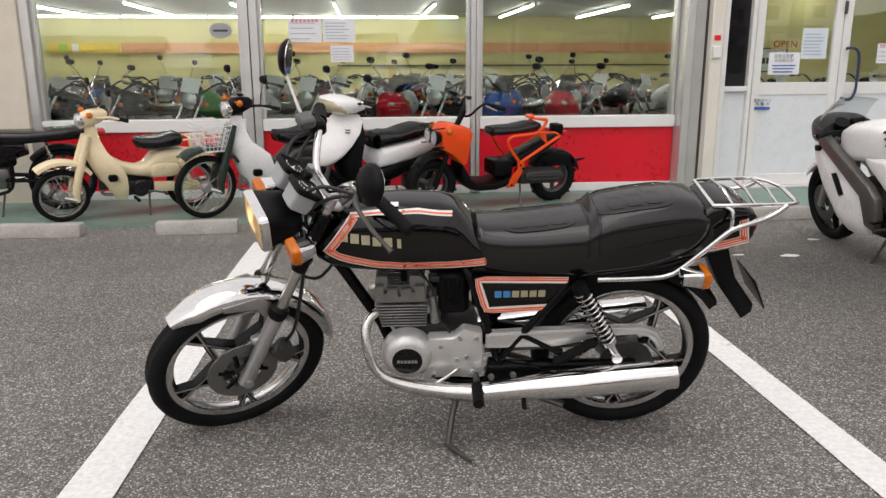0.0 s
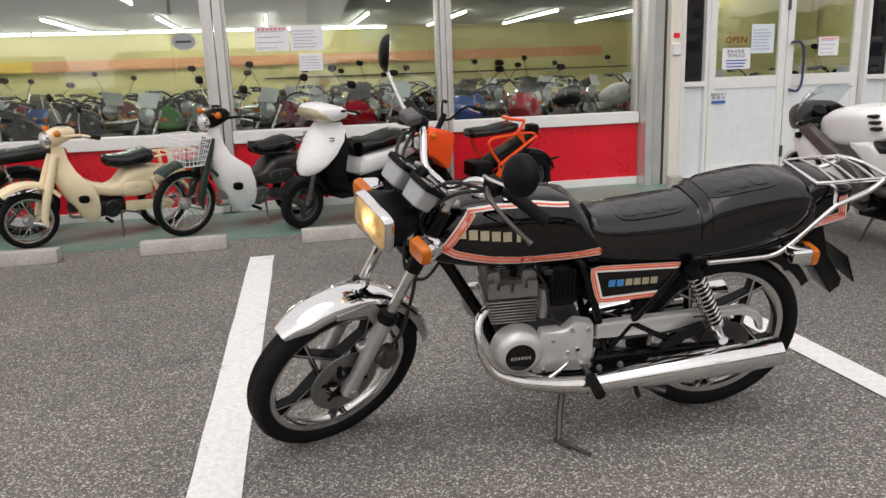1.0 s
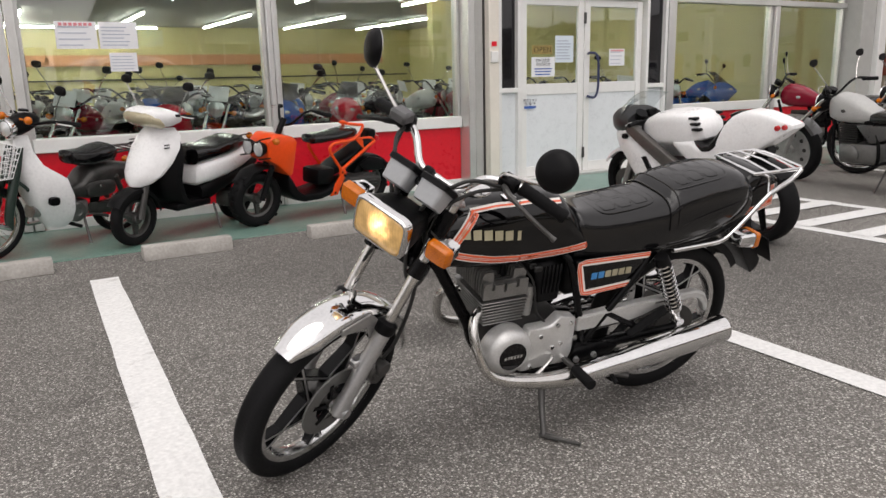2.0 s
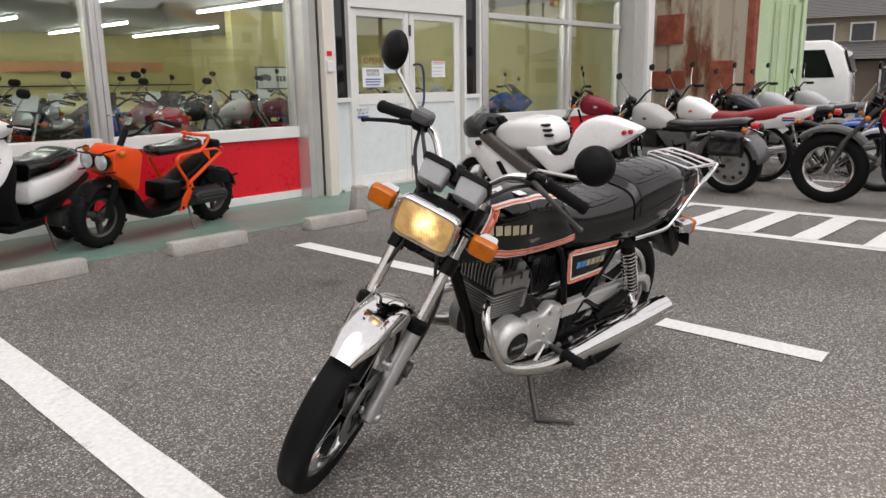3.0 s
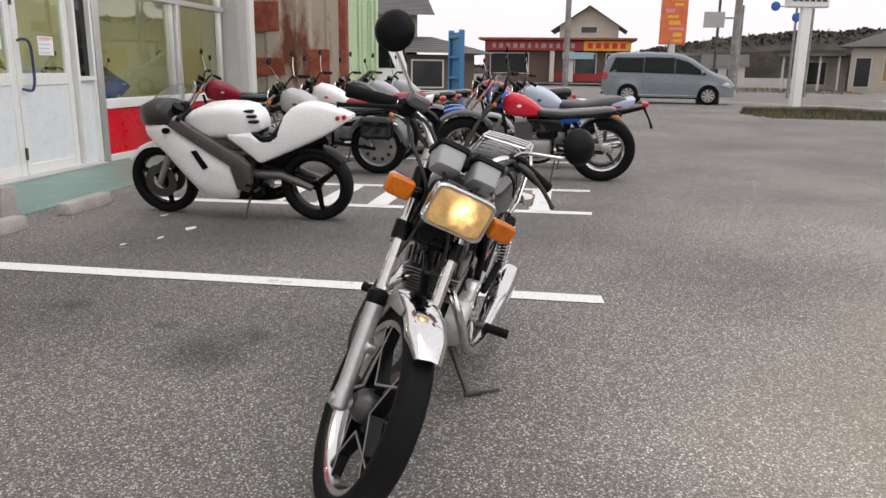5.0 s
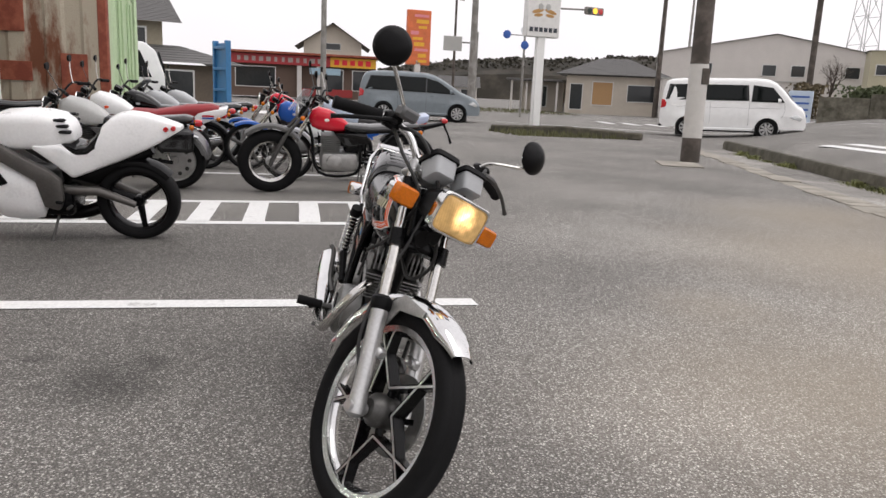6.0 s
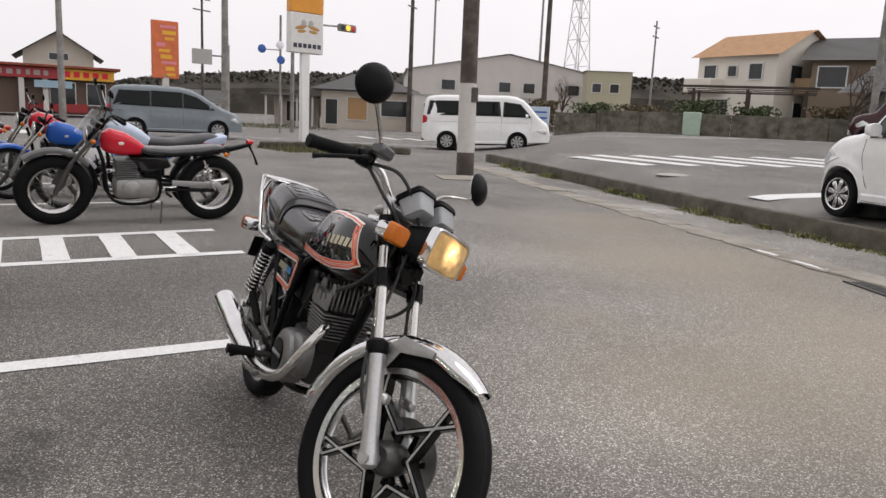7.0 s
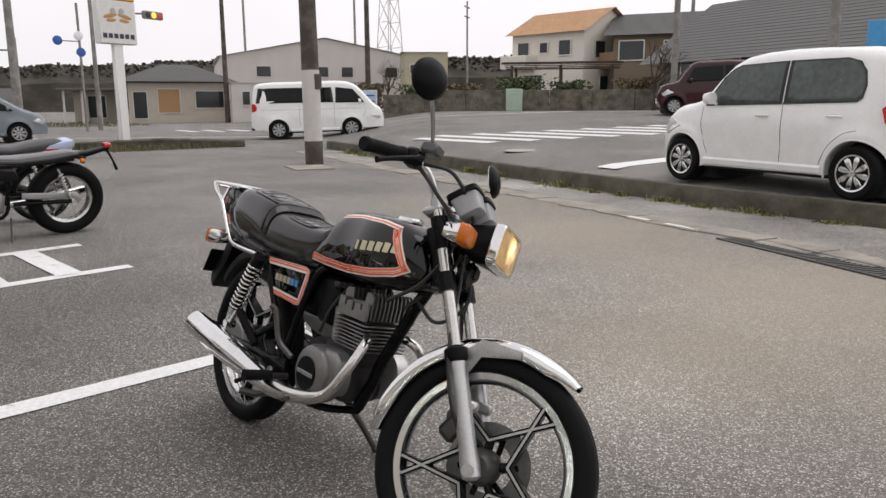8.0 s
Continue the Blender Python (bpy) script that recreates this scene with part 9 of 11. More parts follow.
def vehicle(name, m, label, L_, W_, prof, belt, top, wheels, r, body, side_glass, screen, rear_screen, tum=0.14, alloy=ALLOY, extras=(), glazing=None, petals=8):
    """A car or van: x from rear (0) to front, near the ground at z = 0."""
    t = thing(name, m, label, "car" if L_ < 4 else "van")
    w = W_ / 2
    glazing = glazing or CAR_GLASS
    arch = r + 0.055

    def yy(z):
        swell = 0.025 * math.exp(-((z - 0.72) / 0.16) ** 2)
        return (w - 0.025 + swell) * (1 - tum * max(0.0, (z - belt) / (top - belt)) ** 1.3) - 0.07 * max(0.0, (0.42 - z))

    # outline split into upper and lower edge, read at any x
    ifront = max(range(len(prof)), key=lambda i: prof[i][0] - 0.001 * prof[i][1])
    upper = prof[:ifront + 1]
    lower = [prof[0]] + prof[ifront + 1:][::-1] + [prof[ifront]]

    def edge(row, x):
        for (x0, z0), (x1, z1) in zip(row, row[1:]):
            if x0 <= x <= x1 and x1 > x0:
                return z0 + (z1 - z0) * (x - x0) / (x1 - x0)
        return row[0][1] if x < row[0][0] else row[-1][1]

    def floor_edge(x):
        zb = edge(lower, x)
        for wx in wheels:
            if abs(x - wx) < arch:
                zb = max(zb, r + math.sqrt(arch * arch - (x - wx) ** 2))
        return zb

    def plan(x):
        d = min(x, L_ - x)
        return 1 - 0.26 * (1 - min(1.0, d / 0.55)) ** 2.2

    def skin(x, z):
        flare = max(0.0, 1 - min(math.hypot(x - wx, z - r) for wx in wheels) / (arch + 0.12)) ** 0.8
        return yy(z) * plan(x) + 0.03 * min(1.0, flare * 4)

    stops = {round(q, 3) for q in [p[0] for p in prof] + [L_ * k / 40 for k in range(41)] + [0.01, 0.03, 0.06, 0.1, 0.15, L_ - 0.01, L_ - 0.03, L_ - 0.06, L_ - 0.1, L_ - 0.15] if 0 <= q <= prof[ifront][0]}
    for wx in wheels:
        stops |= {round(wx + arch * math.cos(radians(a)) * f, 3) for a in range(0, 181, 12) for f in (1.0, 1.004)}
    bm = bm_new()
    rings = []
    for x in sorted(stops):
        zt, zb = edge(upper, x), floor_edge(x)
        if zt - zb < 0.1:
            zt = zb + 0.1
        c = min(0.15, (zt - zb) * 0.35)
        half = [(skin(x, z), z) for z in [zb + (zt - c - zb) * f for f in (0, 0.04, 0.1, 0.18, 0.28, 0.4, 0.52, 0.64, 0.76, 0.88, 1)]]
        y1 = half[-1][0]
        for a in (18, 36, 54, 72, 88):
            half.append((y1 - c * 1.25 * (1 - math.cos(radians(a))), zt - c * 1.02 + c * math.sin(radians(a))))
        half.append((half[-1][0] * 0.5, zt + 0.008))
        rings.append([V(x, y, z) for y, z in half] + [V(x, -y, z) for y, z in half[::-1]])
    add_rings(bm, rings)
    part("body", bm, body, t, "smooth painted body", sharp=40)
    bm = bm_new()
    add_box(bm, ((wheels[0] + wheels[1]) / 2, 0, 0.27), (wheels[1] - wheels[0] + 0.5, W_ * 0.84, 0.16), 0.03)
    # solid dark blocks in the wheel wells stand in for the shade inside
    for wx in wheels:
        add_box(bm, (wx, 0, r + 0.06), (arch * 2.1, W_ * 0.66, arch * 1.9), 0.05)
    part("underbody", bm, SEAM, t, "dark underbody with blocks that darken the wheel wells")

    def inset(poly, q0, q1, rise, material, nm, s, lab=""):
        """A sheet that follows the bodyside inside a polygon of (x, z)."""
        dense = []
        for (x0, z0), (x1, z1) in zip(poly, poly[1:] + poly[:1]):
            dense += [(x0 + (x1 - x0) * k / 5, z0 + (z1 - z0) * k / 5) for k in range(5)]
        cx, cz = sum(p[0] for p in dense) / len(dense), sum(p[1] for p in dense) / len(dense)
        rows = []
        steps = [q0, q0, q0 - 0.02, 0.7, 0.4, 0.01] if q1 == 0 else [q0, q0, q1, q1]
        lifts = [0.0, rise, rise + 0.002] + [rise + 0.002] * 3 if q1 == 0 else [0.0, rise, rise, 0.0]
        b_ = bm_new()
        for q, dy in zip(steps, lifts):
            row = []
            for x, z in dense:
                xx, zz = cx + (x - cx) * q, cz + (z - cz) * q
                row.append(V(xx, s * (skin(xx, zz) + dy), zz))
            rows.append(row)
        add_rings(b_, rows, cap=False)
        return part(nm, b_, material, t, lab)

    for s in (1, -1):
        for poly in side_glass:
            inset(poly, 1.0, 0, 0.006, glazing, "side_window", s, "dark side window")
            inset(poly, 1.045, 0.985, 0.011, SEAM, "window_seal", s)
        bm = bm_new()
        add_rings(bm, [[V(x, s * (skin(x, z) + d), z) for z, d in ((0.24, -0.01), (0.25, 0.02), (0.31, 0.022), (0.335, 0.0))] for x in [wheels[0] + arch + 0.04 + (wheels[1] - wheels[0] - 2 * arch - 0.08) * k / 8 for k in range(9)]])
        part("sill", bm, body, t)
    for (x0, z0, x1, z1), nm in ((screen, "windscreen"), (rear_screen, "rear_window")):
        bm = bm_new()
        rows = []
        front = nm == "windscreen"
        for k in range(9):
            x = x0 + (x1 - x0) * k / 8
            zt = edge(upper, x)
            rows.append([V(x + (0.012 if front else -0.012) - (0.05 if front else -0.03) * e * e * 0.4, e * (yy(zt) * plan(x) - 0.15), zt + 0.014 - 0.004 * e * e) for e in (-1, -0.6, -0.2, 0.2, 0.6, 1)])
        add_rings(bm, rows, loop=False)
        part(nm, bm, CAR_GLASS, t)
    for x in wheels:
        for s in (1, -1):
            c = (x, s * (w - 0.11), r)
            bm = bm_new()
            add_tube(bm, [V(x + math.cos(radians(a)) * (arch + 0.004), s * (skin(x + math.cos(radians(a)) * arch, r + math.sin(radians(a)) * arch) - 0.004), r + math.sin(radians(a)) * (arch + 0.004)) for a in range(-12, 193, 12)], 0.012, 6)
            part("arch_lip", bm, body, t)
            bm = bm_new()
            add_lathe(bm, [(r * 0.62, s * 0.06), (r * 0.66, s * 0.1), (r * 0.58, s * 0.06), (r * 0.2, s * 0.045), (0.0, s * 0.05)], c, (0, 1, 0), 24)
            wh = part("wheel", bm, STEEL_DARK, t)
            bm = bm_new()
            add_lathe(bm, [(r * 0.64, s * 0.1), (r * 0.7, s * 0.112), (r * 0.9, s * 0.115), (r * 0.97, s * 0.1), (r, s * 0.07), (r, -s * 0.07), (r * 0.6, -s * 0.08)], c, (0, 1, 0), 36)
            part("tyre", bm, RUBBER, wh)
            bm = bm_new()
            for k in range(petals):
                a = 2 * math.pi * (k + 0.3) / petals
                u, v_ = V(math.cos(a), 0, math.sin(a)), V(-math.sin(a), 0, math.cos(a))
                rows = []
                for q, hw, out in ((0.1, 0.06, 0.098), (0.3, 0.115, 0.108), (0.5, 0.15, 0.108), (0.6, 0.12, 0.1), (0.64, 0.08, 0.094)):
                    p = V(*c) + u * r * q
                    rows.append([p - v_ * r * hw + V(0, s * (out - 0.016), 0), p - v_ * r * hw * 0.6 + V(0, s * out, 0), p + v_ * r * hw * 0.6 + V(0, s * out, 0), p + v_ * r * hw + V(0, s * (out - 0.016), 0)])
                add_rings(bm, rows, loop=False)
            add_lathe(bm, [(r * 0.68, s * 0.095), (r * 0.68, s * 0.114), (r * 0.62, s * 0.11), (r * 0.62, s * 0.09)], c, (0, 1, 0), 36, close=True)
            add_lathe(bm, [(r * 0.14, s * 0.09), (r * 0.13, s * 0.114), (0.0, s * 0.117)], c, (0, 1, 0), 16)
            part("rim", bm, alloy, wh, "silver alloy rim")
    for s in (1, -1):
        for seam in extras:
            bm = bm_new()
            add_tube(bm, [V(x, s * (skin(x, z) - 0.0005), z) for x, z in smooth_path_xz(seam)], 0.0038, 5)
            part("door_seam", bm, SEAM, t)
        for x0, x1 in [(poly[0][0], poly[1][0]) for poly in side_glass]:
            hx, hz = min(x0, x1) + 0.12, belt - 0.1
            bm = bm_new()
            add_rings(bm, [oval((hx + 0.1, s * (skin(hx + 0.1, hz) + d), hz), a_, b_, 14, 3, "xz") for d, a_, b_ in ((0.0, 0.085, 0.03), (0.006, 0.085, 0.03), (0.005, 0.075, 0.022))])
            grip = part("door_handle", bm, body, t)
            bm = bm_new()
            add_tube(bm, [(hx + 0.01, s * (skin(hx, hz) + 0.004), hz + 0.004), (hx + 0.04, s * (skin(hx, hz) + 0.026), hz + 0.006), (hx + 0.16, s * (skin(hx, hz) + 0.026), hz + 0.006), (hx + 0.19, s * (skin(hx, hz) + 0.004), hz + 0.004)], 0.011, 7)
            part("pull", bm, body, grip)
        bm = bm_new()
        mx = side_glass[-1][1][0] - 0.14
        add_tube(bm, [(mx, s * (skin(mx, belt) - 0.02), belt + 0.02), (mx, s * (skin(mx, belt) + 0.06), belt + 0.05)], 0.02, 8)
        add_rings(bm, [oval((mx + dx, s * (skin(mx, belt) + 0.13), belt + 0.1), a_, b_, 16, 3) for dx, a_, b_ in ((0.06, 0.03, 0.03), (0.045, 0.07, 0.06), (-0.03, 0.085, 0.075), (-0.045, 0.08, 0.07))])
        part("door_mirror", bm, body, t)
        inset([(0.035, belt - 0.2), (0.2, belt - 0.16), (0.24, belt - 0.02), (0.16, belt + 0.08), (0.05, belt + 0.1)], 1.0, 0, 0.012, RED_LENS, "tail_lamp", s, "red tail lamp")
        inset([(L_ - 0.5, 0.72), (L_ - 0.18, 0.6), (L_ - 0.12, 0.68), (L_ - 0.3, 0.82)], 1.0, 0, 0.012, CLEAR_LENS, "headlamp", s, "clear headlamp")
    bm = bm_new()
    add_box(bm, (L_ + 0.002, 0, 0.45), (0.02, 0.33, 0.165), 0.004)
    part("number_plate", bm, PAPER, t, "blank plate")
    bm = bm_new()
    add_box(bm, (L_ - 0.02, 0, 0.6), (0.05, W_ * 0.5, 0.1), 0.02)
    add_box(bm, (0.03, 0, 0.36), (0.1, W_ * 0.8, 0.08), 0.03)
    part("grille", bm, BLACK_PLASTIC, t)
    return t


def smooth_path_xz(pts):
    return [(p.x, p.z) for p in smooth_path([(x, 0, z) for x, z in pts], 6)]


def on_road(front, rear, back):
    """Pose of a vehicle whose rear axle centre is at rear; back: rear bumper to rear axle."""
    d = V(front[0] - rear[0], front[1] - rear[1], 0).normalized()
    o = V(*rear, 0) - d * back
    za, zb = height(*rear), height(*front)
    pitch = -0.3 * math.degrees(math.atan2(zb - za, (V(*front, 0) - V(*rear, 0)).length))
    return pose(o.x, o.y, za, 0, 0, math.degrees(math.atan2(d.y, d.x))) @ pose(0, 0, 0, 0, pitch, 0)


KEI = [(0.0, 0.5), (0.0, 0.86), (0.03, 1.1), (0.09, 1.34), (0.17, 1.46), (0.32, 1.54), (0.6, 1.58), (1.0, 1.6), (1.45, 1.605), (1.8, 1.59), (2.05, 1.55), (2.2, 1.48), (2.36, 1.33), (2.52, 1.15), (2.64, 1.06), (2.8, 1.01), (3.0, 0.975), (3.18, 0.9), (3.31, 0.79), (3.38, 0.63), (3.395, 0.5), (3.34, 0.22), (0.1, 0.24)]
vehicle("car", on_road((3.37, -6.23), (0.95, -5.5), 0.45), "small white hatchback waiting at the stop line", 3.395, 1.475, KEI, 0.96, 1.6, (0.45, 2.87), 0.285, CAR_WHITE,
        [[(0.5, 1.02), (1.34, 1.0), (1.34, 1.46), (0.68, 1.46), (0.54, 1.42), (0.46, 1.32), (0.43, 1.18), (0.45, 1.06)], [(1.42, 1.0), (2.48, 0.98), (2.43, 1.08), (2.27, 1.3), (2.15, 1.4), (2.04, 1.44), (1.42, 1.46)]], (2.56, 1.14, 2.24, 1.46), (0.04, 1.1, 0.14, 1.42), 0.16, POLISHED,
        ([(1.38, 0.34), (1.37, 0.6), (1.38, 1.0)], [(2.42, 0.34), (2.5, 0.5), (2.56, 0.75), (2.55, 0.95)], [(0.45, 0.72), (0.6, 0.68), (0.76, 0.55), (0.84, 0.4), (0.86, 0.34)]), CAR_GLASS_REFLECTION)
VAN = [(0.0, 0.45), (0.0, 0.9), (0.05, 1.3), (0.11, 1.72), (0.18, 1.88), (0.35, 1.95), (0.8, 1.98), (3.1, 1.98), (3.45, 1.94), (3.7, 1.83), (3.95, 1.6), (4.2, 1.3), (4.38, 1.12), (4.55, 1.02), (4.65, 0.85), (4.69, 0.6), (4.66, 0.32), (0.15, 0.32)]
vehicle("van", on_road((20.98, -13.35), (22.52, -11.25), 0.95), "white delivery van driving along the crossing road", 4.69, 1.7, VAN, 1.15, 1.95, (0.95, 3.52), 0.32, CAR_WHITE,
        [[(0.26, 1.26), (2.86, 1.24), (2.8, 1.74), (0.36, 1.76)], [(3.0, 1.22), (3.98, 1.2), (3.9, 1.32), (3.6, 1.66), (3.02, 1.74)]], (4.25, 1.25, 3.75, 1.8), (0.04, 1.25, 0.11, 1.74), 0.12, ALLOY,
        ([(2.93, 0.42), (2.93, 1.2)], [(3.95, 0.72), (4.02, 0.9), (4.0, 1.18)], [(1.7, 0.42), (1.7, 1.22)], [(0.5, 1.02), (2.0, 1.0), (3.9, 1.0)]))
MINI = [(0.0, 0.5), (0.02, 1.0), (0.1, 1.4), (0.2, 1.68), (0.32, 1.78), (0.6, 1.84), (1.6, 1.86), (2.5, 1.84), (2.9, 1.77), (3.3, 1.58), (3.7, 1.32), (4.0, 1.14), (4.3, 1.03), (4.55, 0.92), (4.7, 0.75), (4.75, 0.55), (4.72, 0.28), (0.15, 0.28)]
vehicle("minivan", on_road((27.44, -3.86), (27.91, -1.01), 1.0), "grey minivan driving along the crossing road", 4.77, 1.76, MINI, 1.05, 1.84, (1.0, 3.85), 0.33, CAR_GREY,
        [[(0.3, 1.14), (1.5, 1.12), (1.5, 1.64), (0.5, 1.64)], [(1.56, 1.12), (2.6, 1.1), (2.6, 1.64), (1.56, 1.66)], [(2.66, 1.1), (3.72, 1.06), (3.6, 1.18), (3.1, 1.5), (2.66, 1.62)]], (3.95, 1.18, 3.2, 1.64), (0.06, 1.1, 0.18, 1.62), 0.16, ALLOY,
        ([(1.53, 0.42), (1.53, 1.1)], [(2.63, 0.42), (2.63, 1.08)]))
BOXY = [(0.0, 0.5), (0.0, 1.0), (0.05, 1.5), (0.1, 1.64), (0.25, 1.73), (1.2, 1.76), (2.1, 1.73), (2.32, 1.64), (2.55, 1.38), (2.74, 1.1), (2.9, 1.04), (3.15, 1.0), (3.3, 0.92), (3.38, 0.75), (3.395, 0.5), (3.3, 0.25), (0.1, 0.25)]
vehicle("car", on_road((11.9, -20.1), (9.9, -21.5), 0.45), "dark red box-shaped small car on the road", 3.395, 1.475, BOXY, 1.0, 1.73, (0.45, 2.87), 0.28, CAR_MAROON,
        [[(0.3, 1.1), (1.3, 1.08), (1.3, 1.58), (0.4, 1.58)], [(1.36, 1.08), (2.52, 1.05), (2.28, 1.52), (1.36, 1.58)]], (2.7, 1.14, 2.38, 1.6), (0.03, 1.1, 0.08, 1.58), 0.1, ALLOY, ([(1.33, 0.36), (1.33, 1.05)],))
SED = [(0.0, 0.5), (0.03, 0.85), (0.12, 1.02), (0.35, 1.2), (0.7, 1.41), (1.1, 1.49), (1.6, 1.5), (2.1, 1.44), (2.5, 1.28), (2.95, 1.02), (3.3, 0.95), (3.65, 0.86), (3.85, 0.75), (3.94, 0.6), (3.95, 0.4), (3.8, 0.25), (0.1, 0.25)]
vehicle("car", on_road((36.0, -24.9), (38.0, -23.6), 0.7), "white hatchback parked before a low office", 3.95, 1.69, SED, 0.95, 1.5, (0.7, 3.2), 0.29, CAR_WHITE,
        [[(0.8, 1.0), (1.6, 0.98), (1.6, 1.36), (0.9, 1.3)], [(1.66, 0.98), (2.75, 0.96), (2.3, 1.28), (1.66, 1.36)]], (2.85, 1.06, 2.4, 1.34), (0.2, 1.08, 0.6, 1.36), 0.16, ALLOY, ([(1.63, 0.36), (1.63, 0.96)],))

# white cab of a small truck beyond the container
tr = thing("truck", pose(17.2, 7.4, 0, 0, 0, -80), "white truck cab parked beside a container", "truck")
bm = bm_new()
add_prism(bm, [(0, 0.5), (0, 1.95), (1.35, 1.95), (1.6, 1.75), (1.78, 1.2), (1.8, 0.5)], -0.85, 0.85, 0.06)
part("cab", bm, CAR_WHITE, tr)
for s in (1, -1):
    bm = bm_new()
    add_prism(bm, [(0.6, 1.15), (0.6, 1.75), (1.25, 1.75), (1.5, 1.15)], s * 0.852, s * 0.86)
    part("side_window", bm, CAR_GLASS, tr)
    bm = bm_new()
    add_lathe(bm, [(0.0, s * 0.05), (0.2, s * 0.05), (0.3, s * 0.08), (0.3, -s * 0.1)], (1.2, s * 0.78, 0.3), (0, 1, 0), 20)
    part("wheel", bm, RUBBER, tr)
bm = bm_new()
add_box(bm, (-1.4, 0, 0.95), (2.7, 1.6, 0.35), 0.03)
add_tube(bm, [(-2.2, 0.6, 0.3), (-2.2, -0.6, 0.3)], 0.29, 16)
part("load_bed", bm, CAR_GREY, tr)
bm = bm_new()
add_box(bm, (1.72, 0, 1.5), (0.05, 1.4, 0.5), 0.02, Matrix.Rotation(-0.3, 3, "Y"))
part("windscreen", bm, CAR_GLASS, tr)

# blue steel hoist standing among the bikes
BLUE_STEEL = mat("blue_painted_steel", (0.04, 0.17, 0.36), 0.45, var=0.2, scale=4)
ho = thing("hoist", pose(15.3, 4.1, 0, 0, 0, -60), "tall blue painted steel tail lift standing upright", "machine")
for y in (-0.3, 0.3):
    bm = bm_new()
    add_box(bm, (0, y, 1.0), (0.12, 0.08, 2.0), 0.01)
    part("rail", bm, BLUE_STEEL, ho)
bm = bm_new()
add_box(bm, (0.02, 0, 1.05), (0.04, 0.56, 1.8), 0.01)
part("plate", bm, BLUE_STEEL, ho)
for z in (0.5, 0.95, 1.4, 1.85):
    bm = bm_new()
    add_box(bm, (-0.03, 0, z), (0.08, 0.6, 0.06), 0.01)
    part("brace", bm, BLUE_STEEL, ho)
bm = bm_new()
add_box(bm, (-0.3, 0.9, 0.55), (0.5, 1.0, 0.06), 0.01)
add_box(bm, (-0.3, 0.9, 0.27), (0.4, 0.9, 0.5), 0.02)
part("base", bm, BLUE_STEEL, ho)

# shipping container, rusted side and green end
RUST = patchy_mat("rusted_grey_paint", (0.42, 0.37, 0.29), (0.16, 0.055, 0.025), 1.5, 0.8, low=0.5, high=0.62, stretch=(1, 1, 0.35))
PALE_GREEN = patchy_mat("pale_green_paint", (0.42, 0.56, 0.33), (0.52, 0.64, 0.42), 2.0, 0.6, low=0.3, high=0.7)
RED_RUST = patchy_mat("red_oxide", (0.2, 0.045, 0.025), (0.3, 0.09, 0.05), 3.0, 0.8)
ct = thing("container", pose(11.05, 5.5, 0, 0, 0, 0), "old shipping container with rusted side and pale green end", "container")
bm = bm_new()
n, x0 = 42, 0.0
pts = []
for k in range(n):
    y = 0.12 + 5.8 * k / n
    d = 0.0 if k % 4 in (0, 1) else 0.035
    pts.append((d, y))
    pts.append((d, y + 5.8 / n * 0.62))
add_rings(bm, [[V(x, y, z) for x, y in pts] for z in (0.18, 2.5)], loop=False)
part("side_wall", bm, RUST, ct, "rusted corrugated side", sharp=20)
bm = bm_new()
pts = []
for k in range(16):
    x = 0.12 + 2.2 * k / 16
    d = 0.0 if k % 4 in (0, 1) else 0.035
    pts += [(x, d), (x + 2.2 / 16 * 0.62, d)]
add_rings(bm, [[V(x, y, z) for x, y in pts] for z in (0.18, 2.5)], loop=False)
part("end_wall", bm, PALE_GREEN, ct, "pale green corrugated end", sharp=20)
bm = bm_new()
add_box(bm, (1.22, 3.03, 2.55), (2.44, 6.06, 0.1), 0.02)
add_box(bm, (1.3, 3.1, 1.35), (2.2, 5.8, 2.3))
add_box(bm, (1.22, 0.02, 0.1), (2.44, 0.16, 0.2), 0.02)
part("roof", bm, PALE_GREEN, ct)
for x, y, mm in ((0.06, 0.06, RED_RUST), (2.38, 0.06, PALE_GREEN), (0.06, 6.0, RED_RUST)):
    bm = bm_new()
    add_box(bm, (x, y, 1.3), (0.15, 0.15, 2.6), 0.02)
    part("corner_post", bm, mm, ct, "steel corner post")
for x in (0.8, 1.05, 1.5, 1.75):
    bm = bm_new()
    add_tube(bm, [(x, -0.03, 0.25), (x, -0.03, 2.4)], 0.02, 8)
    part("lock_bar", bm, PALE_GREEN, ct)
for y, z, w_, h_ in ((1.5, 1.15, 0.75, 0.3), (1.45, 2.0, 0.5, 0.5), (0.5, 1.1, 0.4, 0.7)):
    bm = bm_new()
    add_box(bm, (-0.012, y, z), (0.02, w_, h_), 0.004)
    part("rust_patch", bm, RED_RUST, ct, "patch of red oxide paint")

# ---- buildings beyond the road ----
STUCCO = mat("cream_stucco", (0.5, 0.45, 0.38), 0.9, var=0.1, scale=2)
GREY_TILE = mat("grey_roof_tile", (0.1, 0.097, 0.094), 0.6, var=0.25, scale=3)
ORANGE_TILE = mat("orange_roof_tile", (0.5, 0.3, 0.16), 0.7, var=0.25, scale=3)
CLAD = mat("pale_metal_cladding", (0.56, 0.53, 0.5), 0.6, var=0.08, scale=1)
DARK_WOOD = mat("dark_timber", (0.05, 0.035, 0.025), 0.7, var=0.3)
TAN_SHUTTER = mat("tan_shutter", (0.4, 0.24, 0.11), 0.7, var=0.15)
DULL_GLASS = mat("far_window_glass", (0.03, 0.033, 0.035), 0.08, var=0.2)


